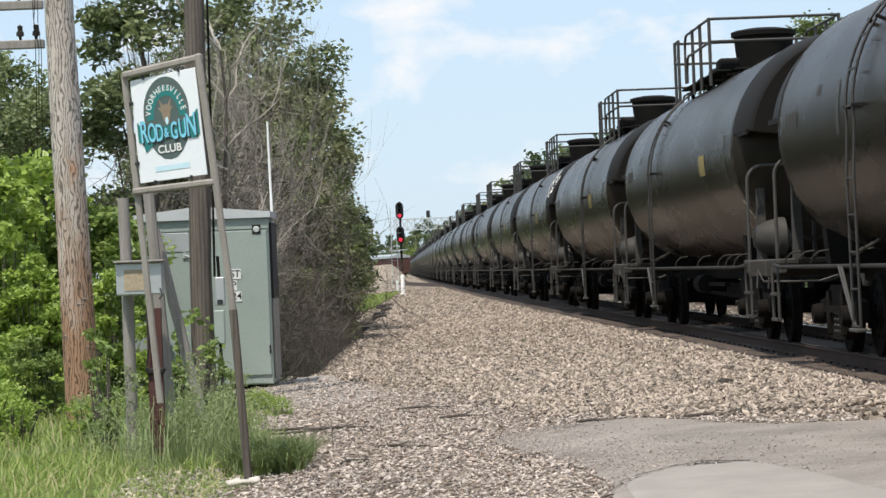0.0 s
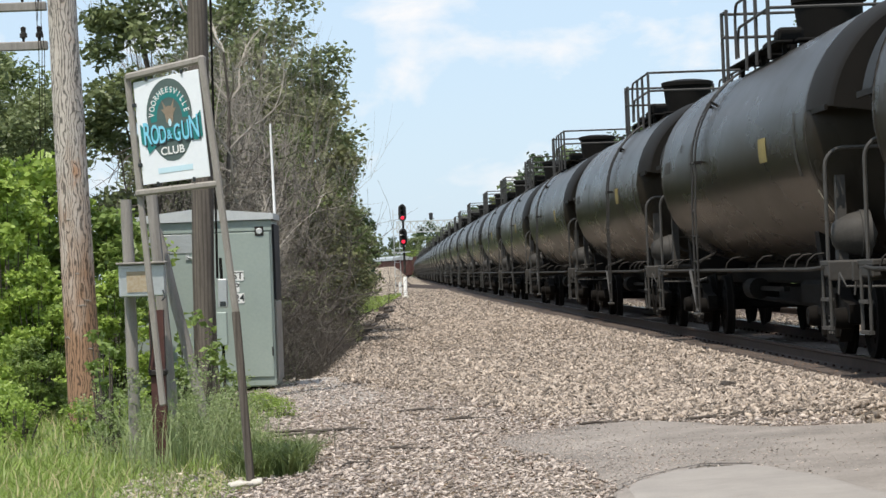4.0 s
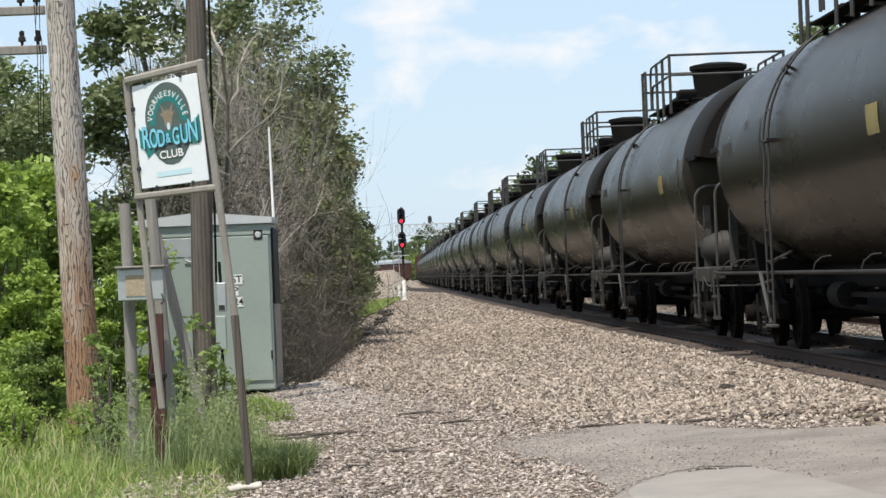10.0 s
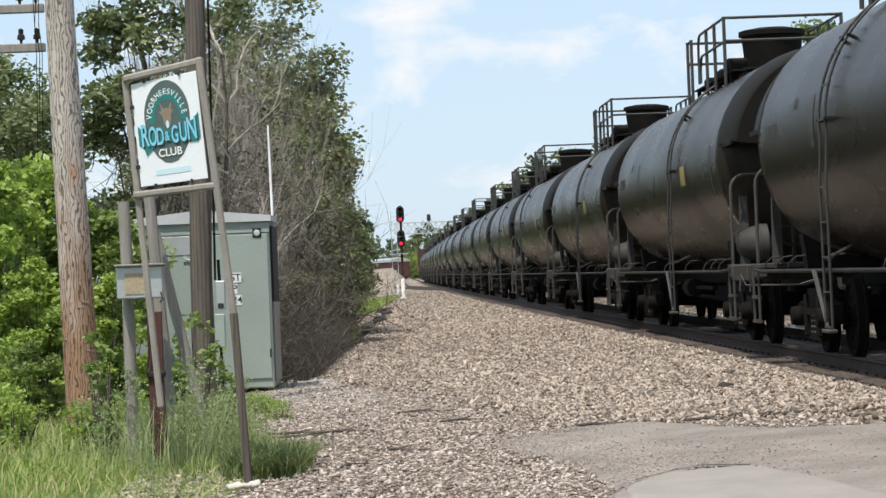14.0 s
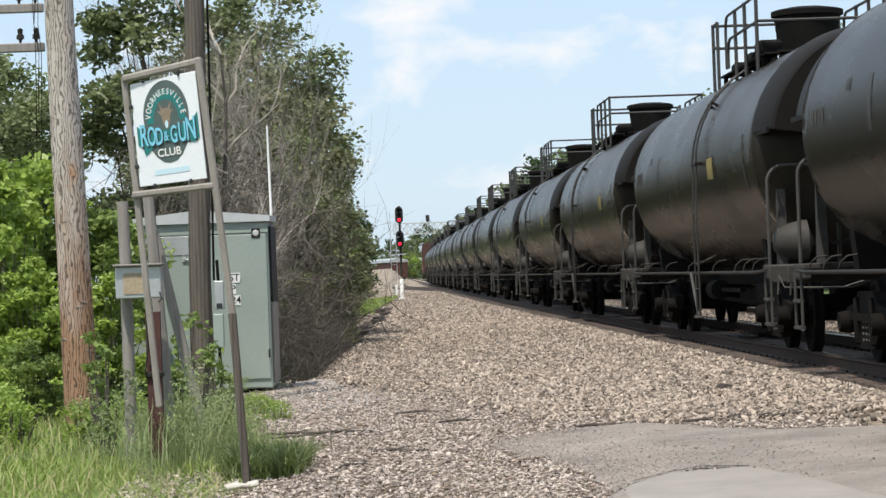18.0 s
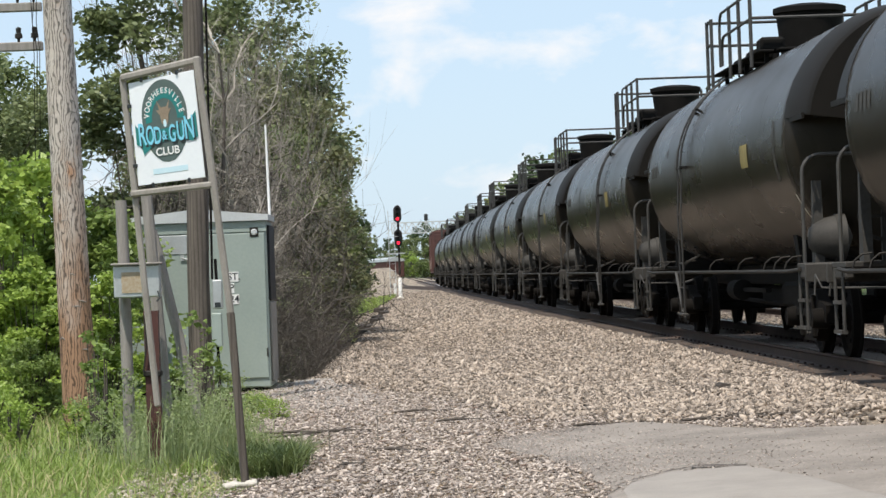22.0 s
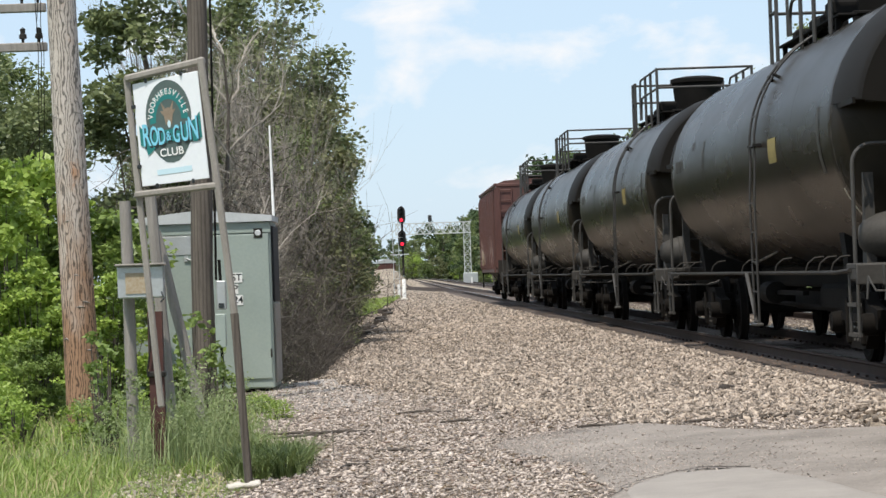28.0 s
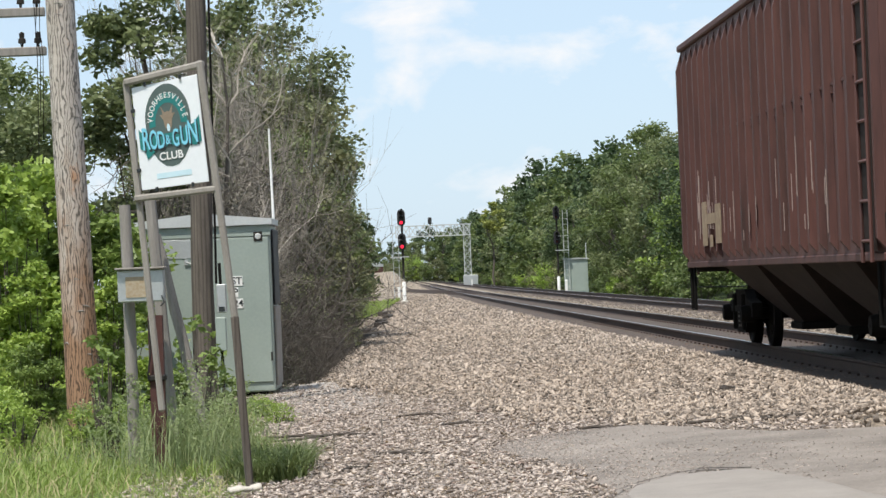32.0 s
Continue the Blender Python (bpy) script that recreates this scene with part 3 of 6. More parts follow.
def truck(parent, y):
    side, bolster, nest, cap, shoe = TRUCK
    t = part("truck", bolster, None, parent, "four-wheeled iron truck with coil springs")
    t.matrix_basis = pose(0, y, 0)
    for s in (-1, 1):
        part("side_frame", side, None, t).matrix_basis = pose(s * 1.0, 0, 0)
        part("spring_nest", nest, None, t, "coil springs").matrix_basis = pose(s * 1.02, 0, 0)
        for e in (-0.89, 0.89):
            part("bearing_cap", cap, None, t).matrix_basis = pose(s * 1.08, e, 0.452, 0, 0, 0 if s < 0 else 180)
        for e in (-0.36, 0.36):
            part("brake_shoe", shoe, None, t).matrix_basis = pose(s * 0.76, e, 0.46)
    return t, [wheelset(t, e) for e in (-0.89, 0.89)]


def coupler(parent, y, s):
    sh = Shape().box((0, 0, 0.84), (0.17, 0.9, 0.17), chamfer=0.03).box((0.03, s * 0.5, 0.84), (0.26, 0.22, 0.27), chamfer=0.06)
    sh.box((-0.09, s * 0.6, 0.84), (0.1, 0.16, 0.25), chamfer=0.04)
    hook = part("coupler", sh, M_TRUCK, parent)
    hook.matrix_basis = pose(0, y, 0)
    part("knuckle", Shape().box((-0.17, s * 0.56, 0.84), (0.10, 0.2, 0.24), chamfer=0.035), M_WORN, hook, "worn pale knuckle")
    lever = Shape().tube([(-1.42, 0, 0.96), (-1.38, s * 0.16, 0.82), (-0.7, s * 0.2, 0.80), (-0.25, s * 0.3, 0.93), (-0.1, s * 0.42, 0.98)], 0.011, 6).tube([(-1.42, 0, 0.96), (-1.44, s * 0.02, 0.74)], 0.011, 6)
    part("uncoupling_lever", lever, M_PIPE, hook, "bent lever rod")
    hose = Shape().tube([(0.28, 0, 0.8), (0.3, s * 0.15, 0.62), (0.27, s * 0.34, 0.44), (0.16, s * 0.5, 0.42)], 0.025, 6)
    part("air_hose", hose, M_BLACK, parent, "black rubber air hose").matrix_basis = pose(0, y, 0)


def arc_points(r, z, a0, a1, n, y):
    return [(r * math.cos(a), y, z + r * math.sin(a)) for a in np.linspace(a0, a1, n)]


def tank_car(label, LAD, deck_y, deck_w, plate_y, tank):
    """Its front end is at -y. LAD: where the ladder stands; deck_y and deck_w: the platform's middle and half width."""
    car = thing("tank_car", label, "tank car", "cars of the train")
    R, Z, H = TANK_R, TANK_Z, HALF_SHELL
    cap = [(R * 0.52 * math.sin(a), R * math.cos(a)) for a in np.linspace(math.pi / 2 - 0.02, 0.0, 10)]
    prof = [(-H - a, r) for a, r in cap] + [(-H + 0.02, R + 0.006)]
    prof += [(y, R) for y in np.linspace(-H + 0.3, H - 0.3, 7)]
    prof += [(H - 0.02, R + 0.006)] + [(H + a, r) for a, r in reversed(cap)]
    part("tank_shell", Shape().lathe(prof, (0, 0, Z), "y", 56), tank, car, smooth=True)
    for s in (-1, 1):
        lo = math.asin((2.72 - Z) / R)
        hood = Shape().lathe([(s * (H - 0.03), R - 0.02), (s * (H - 0.03), R + 0.010), (s * (H + 0.95), R - 0.07), (s * (H + 1.02), R - 0.11), (s * (H + 1.02), 0.55), (s * (H + 0.98), 0.55), (s * (H + 0.98), R - 0.15)], (0, 0, Z), "y", 40, lo, math.pi - lo)
        for e in (-1, 1):
            hood.box((e * (R - 0.05), s * (H + 0.49), 2.70), (0.03, 1.0, 0.06))
        hood.box((0, s * (H + 0.99), 2.71), (2.6, 0.04, 0.06))
        part("head_hood", hood, M_HEAD, car, "dark steel hood over the tank's end", smooth=True)
        seam = Shape().tube(arc_points(R + 0.008, Z, math.radians(-25), math.radians(205), 24, s * (H - 0.06)), 0.005, 4)
        part("hood_rim", seam, M_STENCIL, car, "pale worn rim")
        # cradle legs and body bolster
        leg = Shape().prism([(-1.15, 0.98), (1.15, 0.98), (1.2, 1.42), (0.9, 1.26), (0.5, 1.12), (-0.5, 1.12), (-0.9, 1.26), (-1.2, 1.42)], "xz", s * 6.0 - 0.14, s * 6.0 + 0.14)
        part("cradle", leg, M_BLACK, car)
        plate = Shape().box((0, s * 8.02, 1.06), (2.9, 0.8, 0.06), chamfer=0.01).box((0, s * 8.42, 0.98), (3.0, 0.07, 0.2), chamfer=0.01)
        plate.box((-1.40, s * 8.0, 0.98), (0.10, 0.7, 0.13), chamfer=0.02)
        part("end_platform", plate, M_RESERVOIR, car, "dusty grey steel end platform", smooth=True)
        # hand rail over the end
        for e in (-1, 1):
            u = [(e * 1.42, s * 7.97, 0.95), (e * 1.42, s * 7.97, 2.08)]
            u += [(e * (1.42 - 0.2 + 0.2 * math.cos(a)), s * 7.97, 2.08 + 0.2 * math.sin(a)) for a in np.linspace(0.3, math.pi / 2, 5)] + [(e * 0.55, s * 7.97, 2.28)]
            part("end_handrail", Shape().tube(u, 0.021, 8), M_PIPE, car, "worn bent grey pipe", smooth=True)
        for e in (-1, 1):
            part("end_brace", Shape().prism([(s * 7.56, 1.08), (s * 7.80, 1.08), (s * 7.74, 2.0), (s * 7.66, 2.0)], "yz", e * 1.22 - 0.05, e * 1.22 + 0.05), M_RESERVOIR, car)
            step = Shape()
            for dy in (-0.22, 0.22):
                step.tube([(e * 1.45, s * 8.0 + dy, 1.0), (e * 1.45, s * 8.0 + dy, 0.36)], 0.018, 6)
            for z in (0.38, 0.68):
                step.box((e * 1.45, s * 8.0, z), (0.06, 0.46, 0.035))
            part("stirrup_step", step, M_PIPE, car)
        coupler(car, s * 8.62, s)
    # stub sill between the cradles
    part("center_sill", Shape().box((0, 0, 0.93), (0.62, 16.9, 0.30), chamfer=0.03), M_BLACK, car)
    # Brake rods, plus made-up black boxes that keep the gap beneath dark.
    rods = Shape().box((0.1, 1.2, 0.60), (0.5, 5.2, 0.30), chamfer=0.04).box((-0.35, -1.6, 0.66), (0.34, 2.2, 0.34), chamfer=0.05)
    for x in (-0.3, 0.34):
        rods.tube([(x, -5.2, 0.55), (x * 1.4, 0, 0.52), (x, 5.2, 0.55)], 0.035, 6)
    part("brake_rigging", rods, M_BLACK, car)
    # long side pipes with stanchions
    for e in (-1, 1):
        pipe = Shape().tube([(e * 1.47, -7.9, 1.02), (e * 1.50, -7.3, 1.00), (e * 1.50, 7.3, 1.00), (e * 1.47, 7.9, 1.02)], 0.022, 8)
        for y in (-7.0, -6.2, -5.4, -3.2, -0.4, 2.6, 5.2, 6.1, 7.0):
            pipe.tube([(e * 1.50, y, 1.0), (e * 1.47, y - 0.01, 1.10), (e * 1.40, y - 0.02, 1.16), (e * 1.30, y - 0.03, 1.17)], 0.011, 5)
        part("side_handrail", pipe, M_GREY, car, "long grey pipe rail", smooth=True)
        # ladder over the side to the platform
        lad = Shape()
        for dy in (-0.19, 0.19):
            pts = [(e * 1.55, LAD + dy, 0.40), (e * 1.56, LAD + dy, 1.9)] + [(e * (R + 0.075) * math.cos(a), LAD + dy, Z + (R + 0.075) * math.sin(a)) for a in np.linspace(-0.1, math.radians(70), 14)]
            lad.tube(pts, 0.0155, 5)
        for k in range(5):
            lad.tube([(e * 1.56, LAD - 0.19, 0.42 + 0.36 * k), (e * 1.56, LAD + 0.19, 0.42 + 0.36 * k)], 0.013, 4)
        for a in np.linspace(0.02, math.radians(68), 6):
            p = (e * (R + 0.075) * math.cos(a), Z + (R + 0.075) * math.sin(a))
            lad.tube([(p[0], LAD - 0.21, p[1]), (p[0], LAD + 0.21, p[1])], 0.014, 4)
        part("ladder", lad, M_RAILING, car, "steel ladder up the tank's side")
        for a in np.linspace(0.02, math.radians(68), 3):
            p = (e * (R + 0.085) * math.cos(a), Z + (R + 0.085) * math.sin(a))
            q = (e * (R - 0.02) * math.cos(a), Z + (R - 0.02) * math.sin(a))
            clip = Shape()
            for dy in (-0.2, 0.2):
                clip.tube([(p[0], LAD + dy, p[1]), (q[0], LAD + dy * 1.5, q[1])], 0.022, 4)
            part("ladder_bracket", clip, M_BLACK, car)
        hang = Shape().box((e * 1.55, LAD, 0.38), (0.09, 0.46, 0.035), chamfer=0.008)
        for dy in (0.0, 0.16):
            hang.tube([(e * 1.53, LAD + 0.85 + dy, 1.0), (e * 1.54, LAD + 0.12 + dy * 0.4, 0.40)], 0.015, 5)
        hang.tube([(e * 1.20, LAD + 0.5, 1.25), (e * 1.54, LAD + 0.1, 1.12)], 0.02, 5)
        part("step_hanger", hang, M_PIPE, car, "worn pale step braces")
        # placard, reporting marks, pale runs of dirt
        for y, z, w, h, m, lab in ((plate_y, 2.44, 0.60, 0.29, M_YELLOW, "faded yellow placard"), (6.3, 2.62, 0.8, 0.18, M_STENCIL, "faded lettering"), (-6.95, 1.72, 0.07, 0.30, M_TAG, "small bright reflector strip"),
                                   (plate_y - 1.4, 2.9, 0.015, 0.42, M_STENCIL, "pale streak"), (plate_y + 1.3, 2.95, 0.012, 0.5, M_STENCIL, "pale streak"), (-6.3, 2.4, 0.16, 0.7, M_DIRT, "brown run of dirt"), (3.4, 2.6, 0.2, 0.55, M_DIRT, "brown run of dirt"),
                                   (4.6, 2.85, 0.26, 0.12, M_STENCIL, "faded lettering")):
            a0, a1 = math.asin((z - h / 2 - Z) / R), math.asin((z + h / 2 - Z) / R)
            if lab == "faded lettering":
                sh = Shape()
                for k in range(4):
                    y0 = y - w / 2 + w * k / 4
                    sh.v += [tuple(p) for yy in (y0, y0 + w / 5.4) for p in arc_points(R + 0.004, Z, a0, a1, 3, yy)]
                    sh.f += [tuple(6 * k + i for i in f) for f in ((0, 1, 4, 3), (1, 2, 5, 4))]
            else:
                sh = Shape().add([p for yy in (y - w / 2, y + w / 2) for p in arc_points(R + 0.004, Z, a0, a1, 5, yy)], [(i, i + 1, i + 6, i + 5) for i in range(4)])
            if e < 0:
                sh.v = [(-p[0], p[1], p[2]) for p in sh.v]
            part("placard" if m == M_YELLOW else "marking", sh, m, car, lab)
    # top platform round the manway
    deck = Shape()
    for e in (-1, 1):
        deck.box((e * (deck_w - 0.2), deck_y + 0.27, 3.94), (0.22, 4.45, 0.035), chamfer=0.01)
    for y in (deck_y - 1.8, deck_y + 2.35):
        deck.box((0, y, 3.96), (1.2, 0.3, 0.04), chamfer=0.01)
    for y in (deck_y - 1.7, deck_y + 0.2, deck_y + 2.2):
        deck.box((-0.74, y, 3.86), (0.06, 0.06, 0.2)).box((0.74, y, 3.86), (0.06, 0.06, 0.2))
    part("platform", deck, M_BLACK, car, "black steel walkway on top", smooth=True)
    for e in (-1, 1):
        rail = Shape()
        for z, run_out in ((4.72, 0.85), (4.37, 0.65)):
            hoop = [(e * deck_w, deck_y + run_out + 0.26 * math.sin(a), z - 0.26 + 0.26 * math.cos(a)) for a in np.linspace(0, math.pi / 2, 6)]
            rail.tube([(e * deck_w, deck_y - 1.95, z)] + hoop + [(e * deck_w, deck_y + run_out + 0.26, 3.96)], 0.021, 6)
            rail.tube([(e * deck_w, deck_y + 2.0, z), (e * deck_w, deck_y + 2.5, z)], 0.021, 6)
        part("side_railing", rail, M_RAILING, car, "bent black pipe railing")
        for y in (-1.95, -0.85, 0.1, 2.0, 2.5):
            part("railing_post", Shape().tube([(e * deck_w, deck_y + y, 3.72), (e * deck_w, deck_y + y, 4.74)], 0.026, 6), M_RAILING, car)
    for y in (deck_y - 1.95, deck_y + 2.5):
        rail = Shape()
        for z in (4.38, 4.72):
            rail.tube([(-deck_w, y, z), (deck_w, y, z)], 0.022, 6)
        part("end_railing", rail, M_RAILING, car, "thin black handrail")
    tub = Shape().lathe([(3.80, 0.40), (4.10, 0.42), (4.50, 0.46), (4.51, 0.50), (4.58, 0.50), (4.60, 0.44), (4.63, 0.26), (4.64, 0.0)], (-0.02, deck_y - 1.0, 0), "z", 28)
    part("manway", tub, M_BLACK, car, "black round manway housing", smooth=True)
    for x, y, z, sx, sy, sz in ((-0.45, deck_y + 0.55, 4.02, 0.42, 0.5, 0.24), (-0.6, deck_y + 1.5, 3.98, 0.26, 0.34, 0.2), (-0.64, deck_y - 1.45, 4.05, 0.34, 0.42, 0.20), (-0.62, deck_y - 0.5, 3.99, 0.28, 0.36, 0.16)):
        part("valve_box", Shape().box((x, y, z), (sx, sy, sz), chamfer=0.04), M_BLACK, car, "small black valve box")
    vent = Shape().lathe([(3.95, 0.09), (4.22, 0.09), (4.25, 0.12), (4.30, 0.12), (4.32, 0.0)], (0.3, deck_y + 0.1, 0), "z", 10)
    part("vent", vent, M_BLACK, car, smooth=True)
    # brake gear
    res = Shape().lathe([(-1.34, 0.02), (-1.32, 0.11), (-1.26, 0.18), (-1.16, 0.22), (-1.04, 0.25), (-1.03, 0.265), (-0.93, 0.265), (-0.92, 0.22), (-0.84, 0.02)], (0, -7.72, 1.36), "x", 18)
    part("air_reservoir", res, M_RESERVOIR, car, "grey steel air reservoir", smooth=True)
    cyl = Shape().lathe([(-0.4, 0.02), (-0.38, 0.15), (0.3, 0.15), (0.34, 0.02)], (-0.75, 2.0, 0.72), "y", 14).box((-0.7, 0.6, 0.72), (0.08, 2.2, 0.06))
    part("brake_cylinder", cyl, M_BLACK, car, smooth=True)
    wheel = Shape().lathe([(-0.02, 0.26), (0.02, 0.26), (0.02, 0.22), (-0.02, 0.22), (-0.02, 0.26)], (-0.9, 8.40, 1.55), "y", 18).tube([(-0.9, 8.40, 1.05), (-0.9, 8.40, 1.55)], 0.025, 6)
    wheel.box((-0.9, 8.40, 1.55), (0.46, 0.02, 0.03)).box((-0.9, 8.40, 1.55), (0.03, 0.02, 0.46))
    part("hand_brake", wheel, M_GREY, car)
    valve = Shape().lathe([(0.55, 0.03), (0.57, 0.12), (0.80, 0.15), (0.98, 0.15)], (0, 0, 0), "z", 14).tube([(0, 0, 0.6), (0, 0, 0.42)], 0.07, 10)
    part("bottom_valve", valve, M_TRUCK, car, smooth=True)
    sets = []
    for y in (-6.05, 6.05):
        sets += truck(car, y)[1]
    return car


def hopper_car():
    """Oxide red covered hopper with ribbed sides."""
    car = thing("hopper_car", "rusty oxide-red hopper car with ribbed sides and white streaks", "hopper car", "cars of the train")
    L, top, low, W = 7.5, 4.35, 1.12, 1.52
    for e in (-1, 1):
        side = Shape().box((e * W, 0, (top + low) / 2), (0.05, 2 * L, top - low))
        side.box((e * (W + 0.01), 0, low + 0.03), (0.07, 2 * L, 0.08), chamfer=0.01).box((e * (W + 0.01), 0, top - 0.03), (0.14, 2 * L, 0.10), chamfer=0.02)
        body = part("side_wall", side, M_OXIDE, car)
        for y in np.linspace(-L + 0.05, L - 0.05, 25):
            rib = Shape().prism([(e * (W + 0.02), low + 0.1), (e * (W + 0.105), low + 0.2), (e * (W + 0.105), top - 0.35), (e * (W + 0.02), top - 0.08)], "xz", y - 0.055, y + 0.055)
            part("rib", rib, M_OXIDE, body)
        bar = Shape().box((e * (W + 0.03), 0, 2.9), (0.03, 2 * L, 0.03))
        for y in np.linspace(-L + 0.2, L - 0.2, 40):
            bar.box((e * (W + 0.03), y, 2.84), (0.03, 0.10, 0.07))
        part("rivet_strip", bar, M_OXIDE, car)
        rnd = random.Random(5)
        for k in range(34):
            y, h, z = rnd.uniform(-L * 0.75, L - 1.6), rnd.uniform(0.12, 0.65), rnd.uniform(1.4, 1.9)
            if k < 3:
                y, h, z = L - 2.2 - 0.9 * k, (0.95, 0.6, 0.8)[k], 1.5
            w = 0.03 if k < 3 else rnd.uniform(0.012, 0.035)
            part("streak", Shape().box((e * (W + 0.112), y, z + h / 2), (0.006, w, h)), M_WASH, car, "pale run of old paint")
        for y, z, w, h in ((L - 2.75, 1.70, 0.50, 0.60), (L - 4.15, 1.68, 0.55, 0.52), (L - 3.45, 1.76, 0.95, 0.14), (L - 3.4, 1.46, 0.30, 0.16)):
            part("emblem", Shape().box((e * (W + 0.1145), y, z), (0.005, w, h)), M_OLDGOLD, car, "worn yellowish emblem patch")
    for s in (-1, 1):
        end = Shape().box((0, s * (L - 0.03), 3.75), (2 * W, 0.06, 1.2)).box((0, s * (L - 0.02), 4.3), (2 * W, 0.10, 0.12), chamfer=0.02)
        end.add([(-W, s * (L - 0.05), 3.16), (W, s * (L - 0.05), 3.16), (W, s * (L - 2.4), 1.25), (-W, s * (L - 2.4), 1.25),
                 (-W, s * (L - 0.12), 3.16), (W, s * (L - 0.12), 3.16), (W, s * (L - 2.47), 1.25), (-W, s * (L - 2.47), 1.25)],
                [(0, 1, 2, 3), (7, 6, 5, 4), (0, 4, 5, 1), (2, 6, 7, 3)])
        part("end_sheet", end, M_OXIDE, car)
        for e in (-1, 1):
            post = Shape().box((e * (W - 0.04), s * (L - 0.05), 2.7), (0.12, 0.12, 3.1), chamfer=0.01).box((e * 0.6, s * (L - 0.2), 2.1), (0.1, 0.1, 2.0), chamfer=0.01)
            part("corner_post", post, M_OXIDE, car)
            lad = Shape()
            for x in (e * (W - 0.12), e * (W - 0.55)):
                lad.tube([(x, s * (L + 0.05), 1.0), (x, s * (L + 0.05), 4.2)], 0.022, 5)
            for k in range(9):
                lad.tube([(e * (W - 0.12), s * (L + 0.05), 1.15 + 0.37 * k), (e * (W - 0.55), s * (L + 0.05), 1.15 + 0.37 * k)], 0.018, 5)
            part("ladder", lad, M_OXIDE, car)
            sl = Shape()
            for y in (L - 0.15, L - 0.6):
                sl.tube([(e * (W + 0.13), s * y, 1.1), (e * (W + 0.13), s * y, 4.1)], 0.02, 5)
            for k in range(8):
                sl.tube([(e * (W + 0.13), s * (L - 0.15), 1.3 + 0.37 * k), (e * (W + 0.13), s * (L - 0.6), 1.3 + 0.37 * k)], 0.017, 5)
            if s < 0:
                # No real hollow: a flat dark sheet over the ribs paints a recess's shade.
                part("ladder_recess", Shape().box((e * (W + 0.105), s * (L - 0.38), 2.7), (0.02, 0.62, 3.0)), M_BAY, car, "flat dark sheet behind the ladder, standing in for a recess in shade")
                part("ladder", sl, M_OXIDE, car)
            st = Shape().tube([(e * W, s * (L - 0.12), 1.1), (e * W, s * (L - 0.12), 0.5), (e * W, s * (L - 0.5), 0.5), (e * W, s * (L - 0.5), 1.1)], 0.025, 6)
            part("stirrup_step", st, M_BLACK, car)
        plat = Shape().box((0, s * (L + 0.1), 1.08), (2.9, 0.6, 0.08), chamfer=0.02).box((-1.1, s * (L + 0.05), 1.3), (0.9, 0.05, 0.5))
        part("end_platform", plat, M_GREY, car)
        coupler(car, s * (L + 0.05), s)
    part("center_sill", Shape().box((0, 0, 0.95), (0.6, 2 * L, 0.3), chamfer=0.03), M_BLACK, car)
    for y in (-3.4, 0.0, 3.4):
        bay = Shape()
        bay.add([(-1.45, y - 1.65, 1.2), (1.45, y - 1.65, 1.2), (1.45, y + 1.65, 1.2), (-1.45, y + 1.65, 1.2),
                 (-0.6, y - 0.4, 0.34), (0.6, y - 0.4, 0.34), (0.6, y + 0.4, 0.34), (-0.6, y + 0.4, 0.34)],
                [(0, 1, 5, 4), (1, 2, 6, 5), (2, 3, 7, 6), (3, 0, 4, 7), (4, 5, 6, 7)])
        # The bays' dark colour stands in for the shade below the car.
        part("hopper_bay", bay, M_BAY, car, "sloped discharge hopper, maroon darkened for the shade under the car")
        part("outlet_gate", Shape().box((0, y, 0.30), (1.3, 0.95, 0.10), chamfer=0.02), M_TRUCK, car)
    roof = Shape().prism([(-W - 0.05, 4.32), (W + 0.05, 4.32), (W - 0.3, 4.46), (0, 4.52), (-W + 0.3, 4.46)], "xz", -L, L)
    part("roof", roof, M_OXIDE, car)
    walkway = Shape().box((0, 0, 4.62), (0.6, 2 * L, 0.04))
    for y in np.linspace(-L + 0.3, L - 0.3, 12):
        walkway.box((0, y, 4.56), (0.5, 0.06, 0.1))
    walkway.tube([(-0.5, -L + 0.1, 4.5), (-0.5, -L + 0.1, 4.72), (0.5, -L + 0.1, 4.72), (0.5, -L + 0.1, 4.5)], 0.02, 6)
    part("roof_walkway", walkway, M_GREY, car)
    for y in (-5.6, 5.6):
        truck(car, y)
    return car

# ---- vegetation tools ----


def leaf_quads(centres, spread, size, rng, flat=0.5):
    """Small folded leaves scattered round centres; returns vertices and triangles."""
    n = len(centres)
    p = centres + rng.normal(size=(n, 3)) * spread
    d = rng.normal(size=(n, 3))
    d[:, 2] *= flat
    d /= np.linalg.norm(d, axis=1)[:, None]
    w = np.cross(d, rng.normal(size=(n, 3)))
    w /= np.linalg.norm(w, axis=1)[:, None]
    up = np.cross(d, w)
    s = size * rng.uniform(0.6, 1.35, size=(n, 1))
    v = np.stack([p - d * s * 0.5, p + w * s * 0.30 + up * s * 0.08, p + d * s * 0.55, p - w * s * 0.30 + up * s * 0.08], 1).reshape(-1, 3)
    return v, np.arange(4 * n).reshape(-1, 4)


